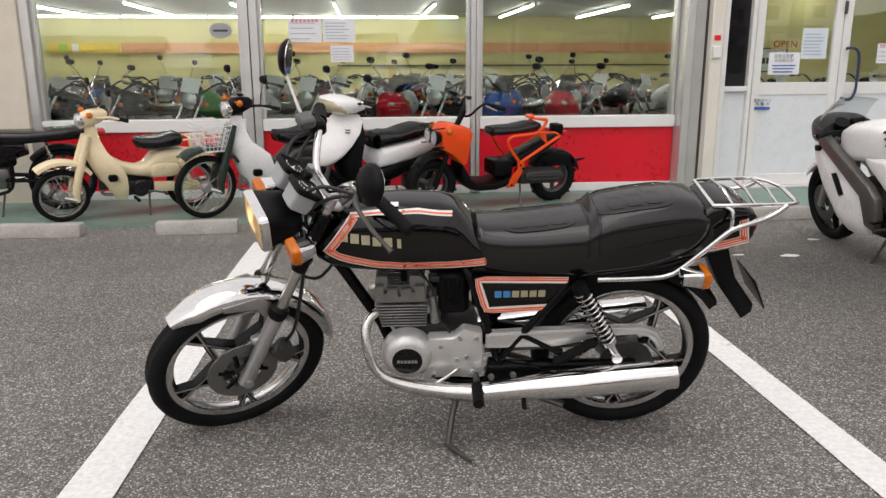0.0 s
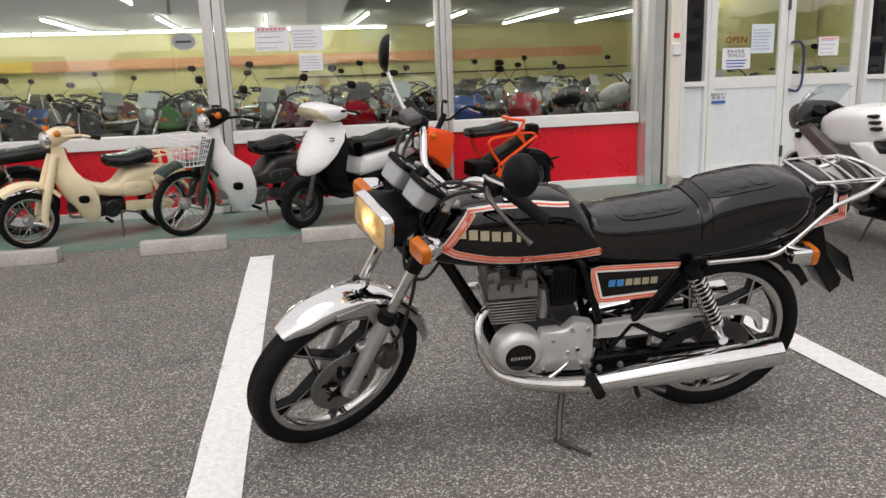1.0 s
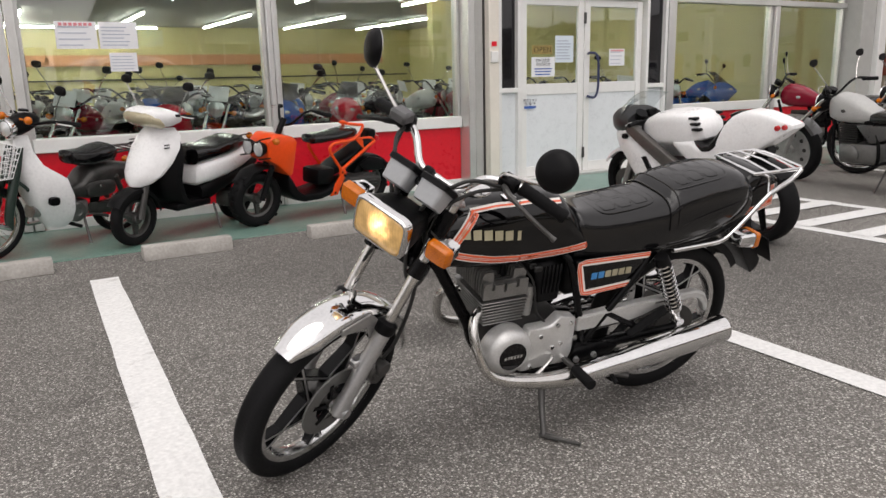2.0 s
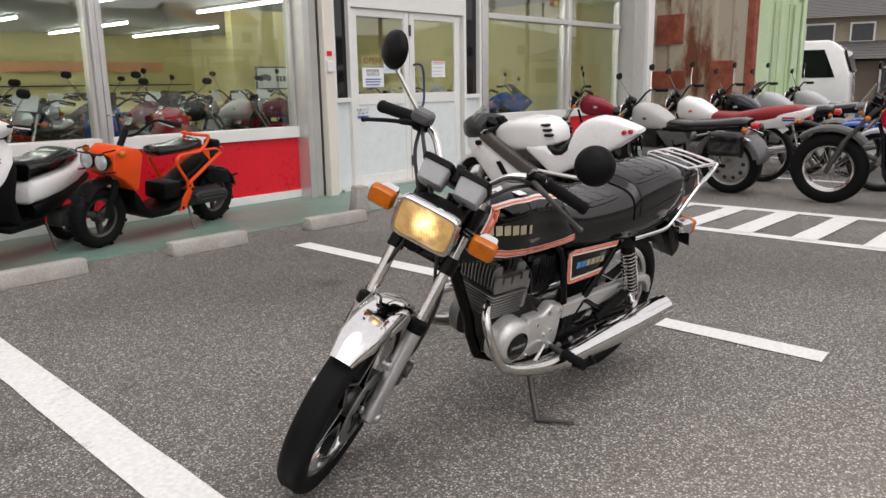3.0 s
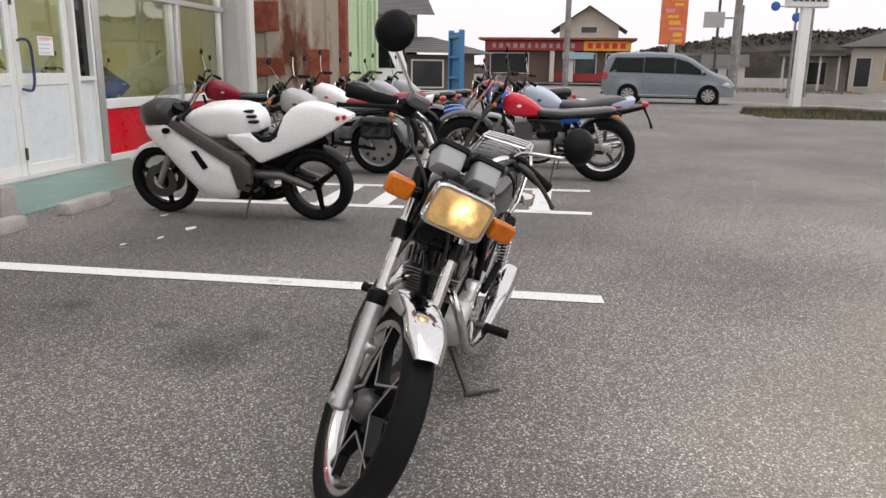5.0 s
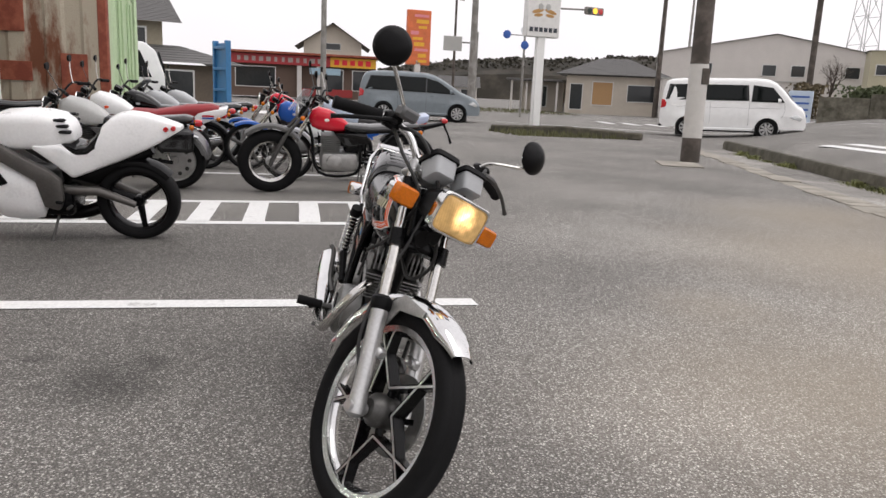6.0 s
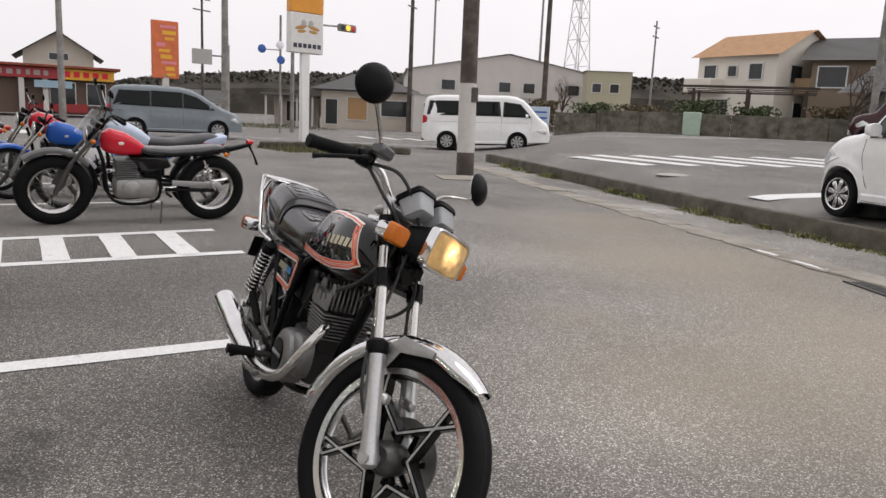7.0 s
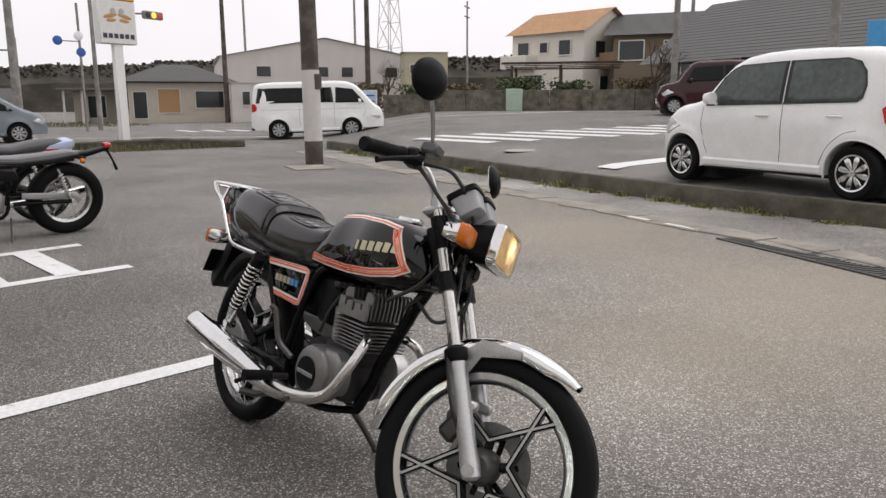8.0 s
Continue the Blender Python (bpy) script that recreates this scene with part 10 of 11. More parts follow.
def facing(a, b, z=None):
    """Pose with x from a to b (left to right as seen) and y away."""
    zz = height(*a) if z is None else z
    return pose(a[0], a[1], zz, 0, 0, math.degrees(math.atan2(b[1] - a[1], b[0] - a[0])))


def tiled_roof(t, pts_low, pts_high, material, rows=20):
    """One roof slope between an eave line and a ridge line, with stepped courses."""
    bm = bm_new()
    a, b = [V(*p) for p in pts_low]
    c, d = [V(*p) for p in pts_high]
    rings = []
    nrm = (b - a).cross(c - a).normalized()
    if nrm.z < 0:
        nrm = -nrm
    for k in range(rows):
        f0, f1 = k / rows, (k + 1) / rows
        for f, lift in ((f0, 0.013), (f1, 0.0)):
            rings.append([a.lerp(c, f) + nrm * lift, b.lerp(d, f) + nrm * lift])
    add_rings(bm, rings, loop=False)
    return part("roof", bm, material, t, "tiled roof slope", sharp=15)


def opening(t, x, z, w, h, material=DULL_GLASS, y=-0.03, frame_m=ALU_FRAME):
    bm = bm_new()
    for sx in (-1, 1):
        add_box(bm, (x + sx * (w / 2 + 0.03), y, z), (0.06, 0.1, h + 0.12))
    for sz in (-1, 1):
        add_box(bm, (x, y, z + sz * (h / 2 + 0.03)), (w, 0.1, 0.06))
    win = part("window", bm, frame_m, t)
    bm = bm_new()
    add_box(bm, (x, y + 0.01, z), (w, 0.04, h))
    part("pane", bm, material, win)


def gable_house(name, m, label, w, d, h, ridge, wall_m, roof_m, openings, gable_front=False, over=0.5, category="house"):
    t = thing(name, m, label, category)
    bm = bm_new()
    if gable_front:
        add_prism(bm, [(0, -0.5), (w, -0.5), (w, h), (w / 2, ridge), (0, h)], 0, d)
    else:
        add_box(bm, (w / 2, d / 2, h / 2 - 0.25), (w, d, h + 0.5))
        for x in (0, w - 0.1):
            vs = [(x, 0, h), (x, d, h), (x, d / 2, ridge), (x + 0.1, 0, h), (x + 0.1, d, h), (x + 0.1, d / 2, ridge)]
            add_faces(bm, vs, [(0, 1, 2), (3, 5, 4), (0, 2, 5, 3), (1, 4, 5, 2), (0, 3, 4, 1)])
    part("wall", bm, wall_m, t)
    if gable_front:
        k = over * (ridge - h) / (w / 2)
        tiled_roof(t, [(-over, -over, h - k), (-over, d + over, h - k)], [(w / 2, -over, ridge + 0.06), (w / 2, d + over, ridge + 0.06)], roof_m)
        tiled_roof(t, [(w + over, -over, h - k), (w + over, d + over, h - k)], [(w / 2, -over, ridge + 0.06), (w / 2, d + over, ridge + 0.06)], roof_m)
    else:
        k = over * (ridge - h) / (d / 2)
        tiled_roof(t, [(-over, -over, h - k), (w + over, -over, h - k)], [(-over, d / 2, ridge + 0.06), (w + over, d / 2, ridge + 0.06)], roof_m)
        tiled_roof(t, [(-over, d + over, h - k), (w + over, d + over, h - k)], [(-over, d / 2, ridge + 0.06), (w + over, d / 2, ridge + 0.06)], roof_m)
    for o in openings:
        opening(t, *o)
    return t


# single-storey house with a hipped tile roof
hp = thing("house", facing((54.4, -18.1), (51.3, -24.9)), "low house with grey hipped tile roof and tan shutters", "house")
bm = bm_new()
add_box(bm, (3.7, 3.5, 1.3), (7.0, 6.4, 3.2))
part("wall", bm, STUCCO, hp)
e, rg = 3.0, 4.4
tiled_roof(hp, [(-0.6, -0.4, e), (8.0, -0.4, e)], [(2.6, 3.5, rg), (4.8, 3.5, rg)], GREY_TILE)
tiled_roof(hp, [(-0.6, 7.4, e), (8.0, 7.4, e)], [(2.6, 3.5, rg), (4.8, 3.5, rg)], GREY_TILE)
tiled_roof(hp, [(-0.6, -0.4, e), (-0.6, 7.4, e)], [(2.6, 3.5, rg), (2.6, 3.51, rg)], GREY_TILE)
tiled_roof(hp, [(8.0, -0.4, e), (8.0, 7.4, e)], [(4.8, 3.5, rg), (4.8, 3.51, rg)], GREY_TILE)
opening(hp, 3.0, 1.6, 1.5, 1.7, TAN_SHUTTER, 0.27)
opening(hp, 5.9, 1.7, 2.0, 1.2, DULL_GLASS, 0.27)
opening(hp, 1.0, 1.3, 0.9, 1.9, DULL_GLASS, 0.27)
bm = bm_new()
add_box(bm, (-2.3, 2.6, 2.45), (4.4, 5.0, 0.16), 0.02)
part("annex_roof", bm, GREY_TILE, hp, "flat dark roof over a porch")
bm = bm_new()
add_box(bm, (-2.0, 4.2, 1.1), (3.6, 1.6, 2.5))
part("annex_wall", bm, STUCCO, hp)
for x in (-4.1, -2.9, -1.7, -0.5):
    bm = bm_new()
    add_box(bm, (x, 0.5, 1.1), (0.14, 0.14, 2.6))
    part("porch_post", bm, CLAD, hp)
opening(hp, -2.2, 1.2, 1.2, 1.6, DULL_GLASS, 3.36)

# large shed
sh = gable_house("warehouse", facing((69.3, -33.6), (60.5, -52.0)), "large pale metal warehouse with a shallow gable", 21, 20, 6.1, 8.0, CLAD, GREY_POST, [(4.2, 4.6, 1.4, 1.0), (10.2, 4.6, 1.2, 1.0), (12.8, 4.6, 1.2, 1.0), (17.6, 4.6, 1.2, 1.0)], True, 0.3, "warehouse")
bm = bm_new()
for k in range(1, 21):
    add_box(bm, (k * 1.0, -0.012, 3.0), (0.03, 0.02, 6.0))
part("cladding_rib", bm, CLAD, sh)
# prefabricated offices in front of it
of = gable_house("office", facing((47.6, -22.9), (46.3, -25.6)), "small grey prefabricated office", 3.2, 3.0, 2.75, 2.8, CLAD, GREY_POST, [(1.0, 1.7, 0.5, 0.9), (2.4, 1.0, 1.1, 1.4, TAN_SHUTTER)], False, 0.1, "office")
of = gable_house("office", facing((46.2, -25.7), (42.6, -31.0)), "low office with tan shutters and a flat roof", 6.4, 4.0, 2.7, 2.75, CLAD, GREY_POST, [(0.8, 1.15, 1.5, 2.0, TAN_SHUTTER), (3.3, 1.3, 1.7, 1.9, mat("ochre_shutter", (0.55, 0.38, 0.13), 0.7)), (5.8, 1.3, 1.0, 2.2, DARK_WOOD)], False, 0.15, "office")
gable_house("house", facing((55.0, -45.6), (52.6, -49.0)), "pale yellow flat-roofed building", 4.2, 5, 5.6, 5.65, mat("yellow_render", (0.42, 0.39, 0.28), 0.8, var=0.12), GREY_POST, [(0.9, 4.0, 0.8, 0.8), (2.6, 4.0, 0.8, 0.8)], False, 0.2)

# two-storey house with orange roof, its grey neighbours
oh = gable_house("house", facing((29.4, -31.96), (24.23, -32.08)), "two-storey cream house with orange tile roof", 5.15, 5.2, 4.5, 5.75, mat("pale_stucco", (0.72, 0.68, 0.6), 0.9, var=0.08), ORANGE_TILE, [(0.9, 3.5, 0.8, 0.8), (2.4, 3.55, 0.55, 0.55), (3.9, 3.5, 0.8, 0.8), (1.6, 1.4, 1.4, 1.2)], False, 0.35)
for y, z, w_, h_ in ((1.6, 3.4, 0.9, 0.9), (3.6, 3.2, 0.8, 0.7), (2.4, 1.3, 1.4, 1.2)):
    bm = bm_new()
    add_box(bm, (5.17, y, z), (0.08, w_ + 0.12, h_ + 0.12), 0.01)
    win = part("window", bm, ALU_FRAME, oh)
    bm = bm_new()
    add_box(bm, (5.2, y, z), (0.04, w_, h_))
    part("pane", bm, DULL_GLASS, win)
bm = bm_new()
add_box(bm, (5.85, 3.0, 2.75), (1.3, 3.0, 0.9), 0.02)
part("balcony", bm, mat("tan_balcony", (0.36, 0.25, 0.15), 0.8, var=0.1), oh, "tan balcony front")
bm = bm_new()
add_box(bm, (0.9, -0.55, 2.75), (1.9, 1.1, 0.75), 0.03)
part("balcony", bm, bpy.data.materials["pale_stucco"], oh, "pale front balcony")
gable_house("house", facing((22.9, -33.0), (18.5, -35.0)), "two-storey brown house with grey tile roof", 4.8, 6, 4.2, 5.4, mat("brown_siding", (0.22, 0.17, 0.12), 0.8, var=0.1), GREY_TILE, [(1.0, 3.2, 1.3, 1.0), (3.2, 3.2, 0.9, 0.9)], False, 0.5)
gable_house("house", facing((17.2, -28.6), (7.0, -25.6)), "long house with broad grey tile roof and dark walls", 11.5, 7.5, 2.6, 5.0, mat("dark_plaster", (0.16, 0.15, 0.13), 0.9, var=0.15), GREY_TILE, [(2.0, 1.6, 1.6, 1.0), (5.5, 1.6, 2.0, 1.2), (9.0, 1.6, 1.8, 1.1)], False, 0.8)
gable_house("house", facing((86.0, -14.6), (85.2, -18.8)), "small grey house far along the road", 4.2, 5, 2.0, 3.1, CLAD, GREY_TILE, [(1.0, 1.2, 0.9, 0.8), (2.8, 1.2, 0.9, 0.8)], False, 0.4)
# unseen houses added farther off on the other side, to be mirrored in the shop windows
BROWN_TILE = mat("faded_brown_tile", (0.13, 0.1, 0.08), 0.7, var=0.25, scale=3)
gable_house("house", facing((27.0, -64.0), (8.0, -62.0)), "long low house with brown tile roof, added for window reflections", 19, 8, 2.6, 4.3, STUCCO, BROWN_TILE, [(2, 1.5, 1.6, 1.1), (7, 1.5, 1.8, 1.2), (13, 1.5, 1.8, 1.2)], False, 0.6)
gable_house("house", facing((3.0, -72.0), (-17.0, -74.0)), "long low house with brown tile roof, added for window reflections", 20, 8, 2.6, 4.0, STUCCO, BROWN_TILE, [(3, 1.5, 1.6, 1.1), (10, 1.5, 1.8, 1.2)], False, 0.6)
gable_house("house", facing((-24.0, -80.0), (-48.0, -76.0)), "plain house with grey tile roof, added for window reflections", 24, 9, 2.6, 4.0, STUCCO, GREY_TILE, [(4, 1.5, 1.6, 1.1), (14, 1.5, 1.8, 1.2)], False, 0.6)

# house behind the container
hc = gable_house("house", facing((28.6, 12.0), (30.4, 6.0), 0.0), "two-storey beige house with dark tile roofs", 4.6, 6.0, 3.5, 4.55, mat("beige_render", (0.36, 0.32, 0.24), 0.85, var=0.15), GREY_TILE, [(2.2, 2.75, 0.9, 0.6), (3.6, 2.75, 0.7, 0.6)], False, 0.65)
tiled_roof(hc, [(-1, -2.4, 1.75), (7.4, -2.4, 1.75)], [(-1, 0.0, 2.45), (5.2, 0.0, 2.45)], GREY_TILE, 7)
tiled_roof(hc, [(7.4, -2.4, 1.75), (7.4, 5.0, 1.75)], [(5.2, 0.0, 2.45), (5.2, 3.0, 2.45)], GREY_TILE, 7)
bm = bm_new()
add_box(bm, (3.0, 1.0, 0.65), (7.4, 5.6, 2.1))
part("porch_wall", bm, mat("brown_board", (0.13, 0.105, 0.08), 0.85, var=0.25, scale=2), hc)
for x in (0.6, 2.6, 4.8):
    opening(hc, x, 0.95, 1.2, 1.0, DULL_GLASS, -1.83)

# restaurant with red and yellow sign bands
rs = thing("restaurant", facing((60.0, 7.4), (59.6, -4.0), 0.2), "low restaurant with red and yellow sign band", "restaurant")
bm = bm_new()
add_box(bm, (5.7, 4, 1.6), (11.4, 8, 3.2))
part("wall", bm, mat("brown_wall", (0.12, 0.08, 0.06), 0.8, var=0.2), rs)
bm = bm_new()
add_box(bm, (5.7, 3.6, 3.35), (12.2, 9.4, 0.18), 0.03)
part("roof", bm, RED_RUST, rs)
bm = bm_new()
add_box(bm, (4.0, -0.5, 2.85), (7.6, 0.3, 0.75), 0.02)
bands = part("sign_band", bm, mat("sign_red", (0.35, 0.03, 0.035), 0.5), rs, "red sign band with unreadable marks")
bm = bm_new()
add_box(bm, (9.6, -0.5, 2.85), (3.6, 0.3, 0.75), 0.02)
part("sign_band", bm, mat("sign_yellow", (0.75, 0.4, 0.03), 0.5), rs, "yellow sign band with red marks")
rr2 = random.Random(3)
for k in range(12):
    bm = bm_new()
    add_box(bm, (0.8 + k * 0.56, -0.66, 2.85), (0.2 + 0.2 * rr2.random(), 0.02, 0.35))
    part("sign_mark", bm, mat("sign_mark_grey", (0.35, 0.3, 0.28), 0.6) if k == 0 else bpy.data.materials["sign_mark_grey"], bands)
for k in range(5):
    bm = bm_new()
    add_box(bm, (8.3 + k * 0.62, -0.66, 2.85), (0.4, 0.02, 0.4))
    part("sign_mark", bm, RED_PANEL, bands)
for x, w_, mm in ((2.0, 3.0, DULL_GLASS), (8.0, 1.6, DULL_GLASS), (10.2, 1.2, DULL_GLASS)):
    opening(rs, x, 1.5, w_, 1.5, mm)
bm = bm_new()
add_box(bm, (7.6, -0.05, 0.45), (4.0, 0.12, 0.6), 0.01)
part("lower_band", bm, mat("faded_red", (0.3, 0.03, 0.03), 0.7, var=0.2), rs, "red lower wall band")
for x in (5.4, 6.9):
    bm = bm_new()
    add_box(bm, (x, -0.4, 1.4), (0.35, 0.35, 2.6))
    part("pillar", bm, CLAD, rs)
bm = bm_new()
add_box(bm, (7.4, -0.75, 2.1), (2.4, 0.1, 0.5))
part("awning", bm, mat("pale_blue_awning", (0.3, 0.42, 0.5), 0.7), rs)
gable_house("house", facing((80.0, 1.4), (79.6, -5.0), 0.3), "house with a gabled upper storey behind a restaurant", 6.0, 6, 5.4, 7.3, STUCCO, DARK_WOOD, [(3.0, 5.0, 1.6, 0.6)], True, 0.9)

# garden wall, carport and hedge across the road
wl_a, wl_b = V(26.3, -19.2, 0), V(6.0, -37.2, 0)
gw = thing("garden_wall", Matrix.Identity(4), "long stained concrete garden wall beside the road", "wall")
nseg = 14
for k in range(nseg):
    a, b = wl_a.lerp(wl_b, k / nseg), wl_a.lerp(wl_b, (k + 1) / nseg)
    c = (a + b) / 2
    bm = bm_new()
    add_box(bm, (c.x, c.y, height(c.x, c.y) + 0.45 - 0.1), ((b - a).length - 0.02, 0.15, 1.2), 0.01, Matrix.Rotation(math.atan2((b - a).y, (b - a).x), 3, "Z"))
    part("wall_panel", bm, OLD_CONCRETE, gw)
bm = bm_new()
add_box(bm, (0, 0, 0.5), (0.75, 0.4, 1.0), 0.03)
ob = make("cabinet", bm, mat("pale_green_cabinet", (0.36, 0.46, 0.36), 0.5))
ob.matrix_world = pose(21.4, -22.9, height(21.4, -22.9), 0, 0, 40)
tagged(ob, "pale green metal utility cabinet by the garden wall", "cabinet")
vm = thing("notice_board", facing((28.6, -19.4), (27.9, -20.2)), "blue and white free-standing board beside the wall", "board")
bm = bm_new()
add_box(bm, (0.5, 0, 0.75), (1.0, 0.3, 1.5), 0.02)
part("panel", bm, mat("pale_blue_board", (0.5, 0.58, 0.68), 0.5), vm)
bm = bm_new()
for k in range(4):
    add_box(bm, (0.5, -0.16, 0.4 + 0.28 * k), (0.75, 0.02, 0.08))
part("print", bm, BLUE_INK, vm)

cp = thing("carport", facing((25.0, -26.4), (20.4, -29.8)), "dark timber carport frame before a house", "carport")
for x in (0.3, 2.8, 5.4):
    for y in (0.0, 3.0):
        bm = bm_new()
        add_box(bm, (x, y, 1.1), (0.14, 0.14, 2.4))
        part("post", bm, DARK_WOOD, cp)
for k in range(9):
    bm = bm_new()
    add_box(bm, (2.85, -0.3 + k * 0.45, 2.35 + 0.12 * math.sin(k * 0.6)), (6.2, 0.045, 0.05))
    part("rafter", bm, DARK_WOOD, cp)


def shrub(name, m, label, size, count, seed, leaf, leaf_m):
    """A bush: many small leaves about a few stems."""
    t = thing(name, m, label, "shrub")
    rg_ = random.Random(seed)
    bm = bm_new()
    for k in range(6):
        a = rg_.random() * 6.28
        add_tube(bm, [(0, 0, 0), (math.cos(a) * size[0] * 0.4, math.sin(a) * size[1] * 0.4, size[2] * 0.8)], [0.03, 0.008], 5)
    part("stem", bm, DARK_WOOD, t)
    bm = bm_new()
    for k in range(count):
        p = V(rg_.gauss(0, 0.42) * size[0], rg_.gauss(0, 0.42) * size[1], size[2] * (0.1 + 0.9 * rg_.random() ** 0.7))
        p *= 1 + 0.18 * noise.noise(p * 1.7)
        u = V(rg_.gauss(0, 1), rg_.gauss(0, 1), rg_.gauss(0, 1)).normalized() * leaf
        v = u.orthogonal().normalized() * leaf * 0.6
        add_faces(bm, [p - u, p + v, p + u, p - v], [(0, 1, 2, 3)])
    part("leaves", bm, leaf_m, t, "dense small leaves")
    return t


HEDGE = mat("dark_hedge_leaf", (0.06, 0.075, 0.03), 0.8, var=0.4, scale=1.5)
BROWN_HEDGE = mat("brown_hedge_leaf", (0.11, 0.085, 0.045), 0.8, var=0.4, scale=1.5)
for k, (x, y, sx, sz, mm) in enumerate(((26.3, -21.6, 1.3, 1.3, HEDGE), (24.6, -22.9, 1.2, 1.2, BROWN_HEDGE), (22.6, -24.6, 1.5, 1.5, HEDGE), (20.7, -26.2, 1.0, 1.3, HEDGE), (18.0, -28.0, 1.2, 1.4, BROWN_HEDGE), (15.5, -29.0, 1.1, 1.6, HEDGE), (29.5, -21.0, 0.9, 1.7, BROWN_HEDGE))):
    shrub("shrub", pose(x, y, height(x, y)), "dark clipped garden shrub behind a wall", (sx, sx * 0.7, sz), 1500, k, 0.09, mm)


def bare_tree(m, label, h, seed):
    t = thing("tree", m, label, "tree")
    rg_ = random.Random(seed)
    bm = bm_new()
    tw = bm_new()

    def limb(p, d, ln, r, depth):
        q = p + d * ln
        add_tube(bm if depth < 2 else tw, [p, p.lerp(q, 0.5) + V(rg_.gauss(0, 0.03), rg_.gauss(0, 0.03), 0) * ln, q], [r, r * 0.8, r * 0.55], 5 if depth < 3 else 3)
        if depth < 5:
            for k in range(3 if depth else 5):
                nd = (d + V(rg_.gauss(0, 0.5), rg_.gauss(0, 0.5), rg_.gauss(0.12, 0.3))).normalized()
                limb(p.lerp(q, 0.5 + 0.5 * rg_.random()), nd, ln * 0.66, r * 0.52, depth + 1)

    limb(V(0, 0, 0), V(0, 0, 1), h * 0.36, h * 0.022, 0)
    part("trunk", bm, DARK_WOOD, t)
    part("twig", tw, DARK_WOOD, t)
    return t


bare_tree(pose(30.5, -23.0, 0.85), "bare winter tree with fine twigs", 3.6, 2)
bare_tree(pose(16.4, -26.5, 0.85), "bare winter tree with fine twigs beside a house", 3.8, 5)

# far wooded ridge: azimuth in degrees and height of its crest
CREST = [(14.0, 2.0), (-2.0, 3.6), (-8.0, 9.0), (-17.0, 13.6), (-24.0, 14.6), (-43.0, 17.0), (-60.0, 15.0), (-86.0, 12.0)]
bm = bm_new()
rows = []
for k in range(150):
    az = 14 - 100 * k / 149
    d = 255
    for (a0, h0), (a1, h1) in zip(CREST, CREST[1:]):
        if a1 <= az <= a0:
            h_ = h0 + (h1 - h0) * (a0 - az) / (a0 - a1)
    h_ += 1.4 * noise.noise(V(k * 0.09, 0, 0)) + 1.0 * noise.noise(V(k * 0.4, 3, 0)) + 0.6 * noise.noise(V(k * 1.3, 7, 0))
    az = radians(az)
    x, y = -2 + d * math.cos(az), 3 + d * math.sin(az)
    rows.append([V(x * 0.86, y * 0.86, -1), V(x * 0.88, y * 0.88, h_ * 0.55), V(x * 0.95, y * 0.95, h_ * 0.9), V(x, y, h_), V(x * 1.1, y * 1.1, 0)])
add_rings(bm, rows, loop=False)
tagged(make("far_ridge", bm, patchy_mat("winter_woods", (0.024, 0.021, 0.015), (0.055, 0.047, 0.036), 0.12, 0.95)), "brown wooded ridge on the horizon", "woods", kind="stuff")
bm = bm_new()
rg_ = random.Random(9)
for k in range(12000):
    f = rg_.random()
    i = min(148, int(f * 149))
    p = rows[i][3].lerp(rows[i + 1][3], rg_.random()) * (0.9 + 0.1 * rg_.random())
    z = p.z * rg_.uniform(0.72, 1.02) + 0.5 * noise.noise(p * 0.2)
    s = rg_.uniform(0.25, 0.75)
    u = V(rg_.gauss(0, 1), rg_.gauss(0, 1), rg_.gauss(0, 1)).normalized() * s
    v = u.orthogonal().normalized() * s
    c = V(p.x, p.y, z)
    add_faces(bm, [c - u, c + v, c + u, c - v], [(0, 1, 2, 3)])
tagged(make("far_trees", bm, patchy_mat("winter_crowns", (0.024, 0.023, 0.015), (0.06, 0.053, 0.04), 0.3, 0.95)), "bare and evergreen tree crowns along the ridge", "woods", kind="stuff")

# ---- poles, signs and wires ----
POLE_GREY = patchy_mat("pole_concrete", (0.2, 0.19, 0.175), (0.3, 0.29, 0.27), 2.0, 0.85)
POLE_BROWN = patchy_mat("pole_brown", (0.06, 0.05, 0.042), (0.12, 0.1, 0.085), 2.0, 0.85)
pm = thing("utility_pole", pose(11.45, -5.14, 0, 0, 1.0, 0), "concrete utility pole with a white painted band", "pole")
for nm, z0, z1, r0, r1, mm in (("pole_foot", 0.0, 0.47, 0.185, 0.182, POLE_BROWN), ("white_band", 0.47, 1.88, 0.186, 0.18, mat("white_wrap", (0.55, 0.53, 0.5), 0.7, var=0.1)), ("shaft", 1.88, 9.5, 0.175, 0.13, POLE_BROWN)):
    bm = bm_new()
    add_tube(bm, [(0, 0, z0), (0, 0, z1)], [r0, r1], 20)
    part(nm, bm, mm, pm)
bm = bm_new()
add_box(bm, (-0.17, -0.05, 1.65), (0.06, 0.16, 0.3), 0.01)
part("tag_plate", bm, POLE_BROWN, pm)
bm = bm_new()
add_box(bm, (0, 0, 0.012), (1.0, 0.75, 0.024), 0.01)
ob = make("steel_plate", bm, GUTTER)
ob.matrix_world = pose(10.7, -4.5, 0.0, 0, 0, -20)
tagged(ob, "flat pale plate lying at the pole's foot", "plate")


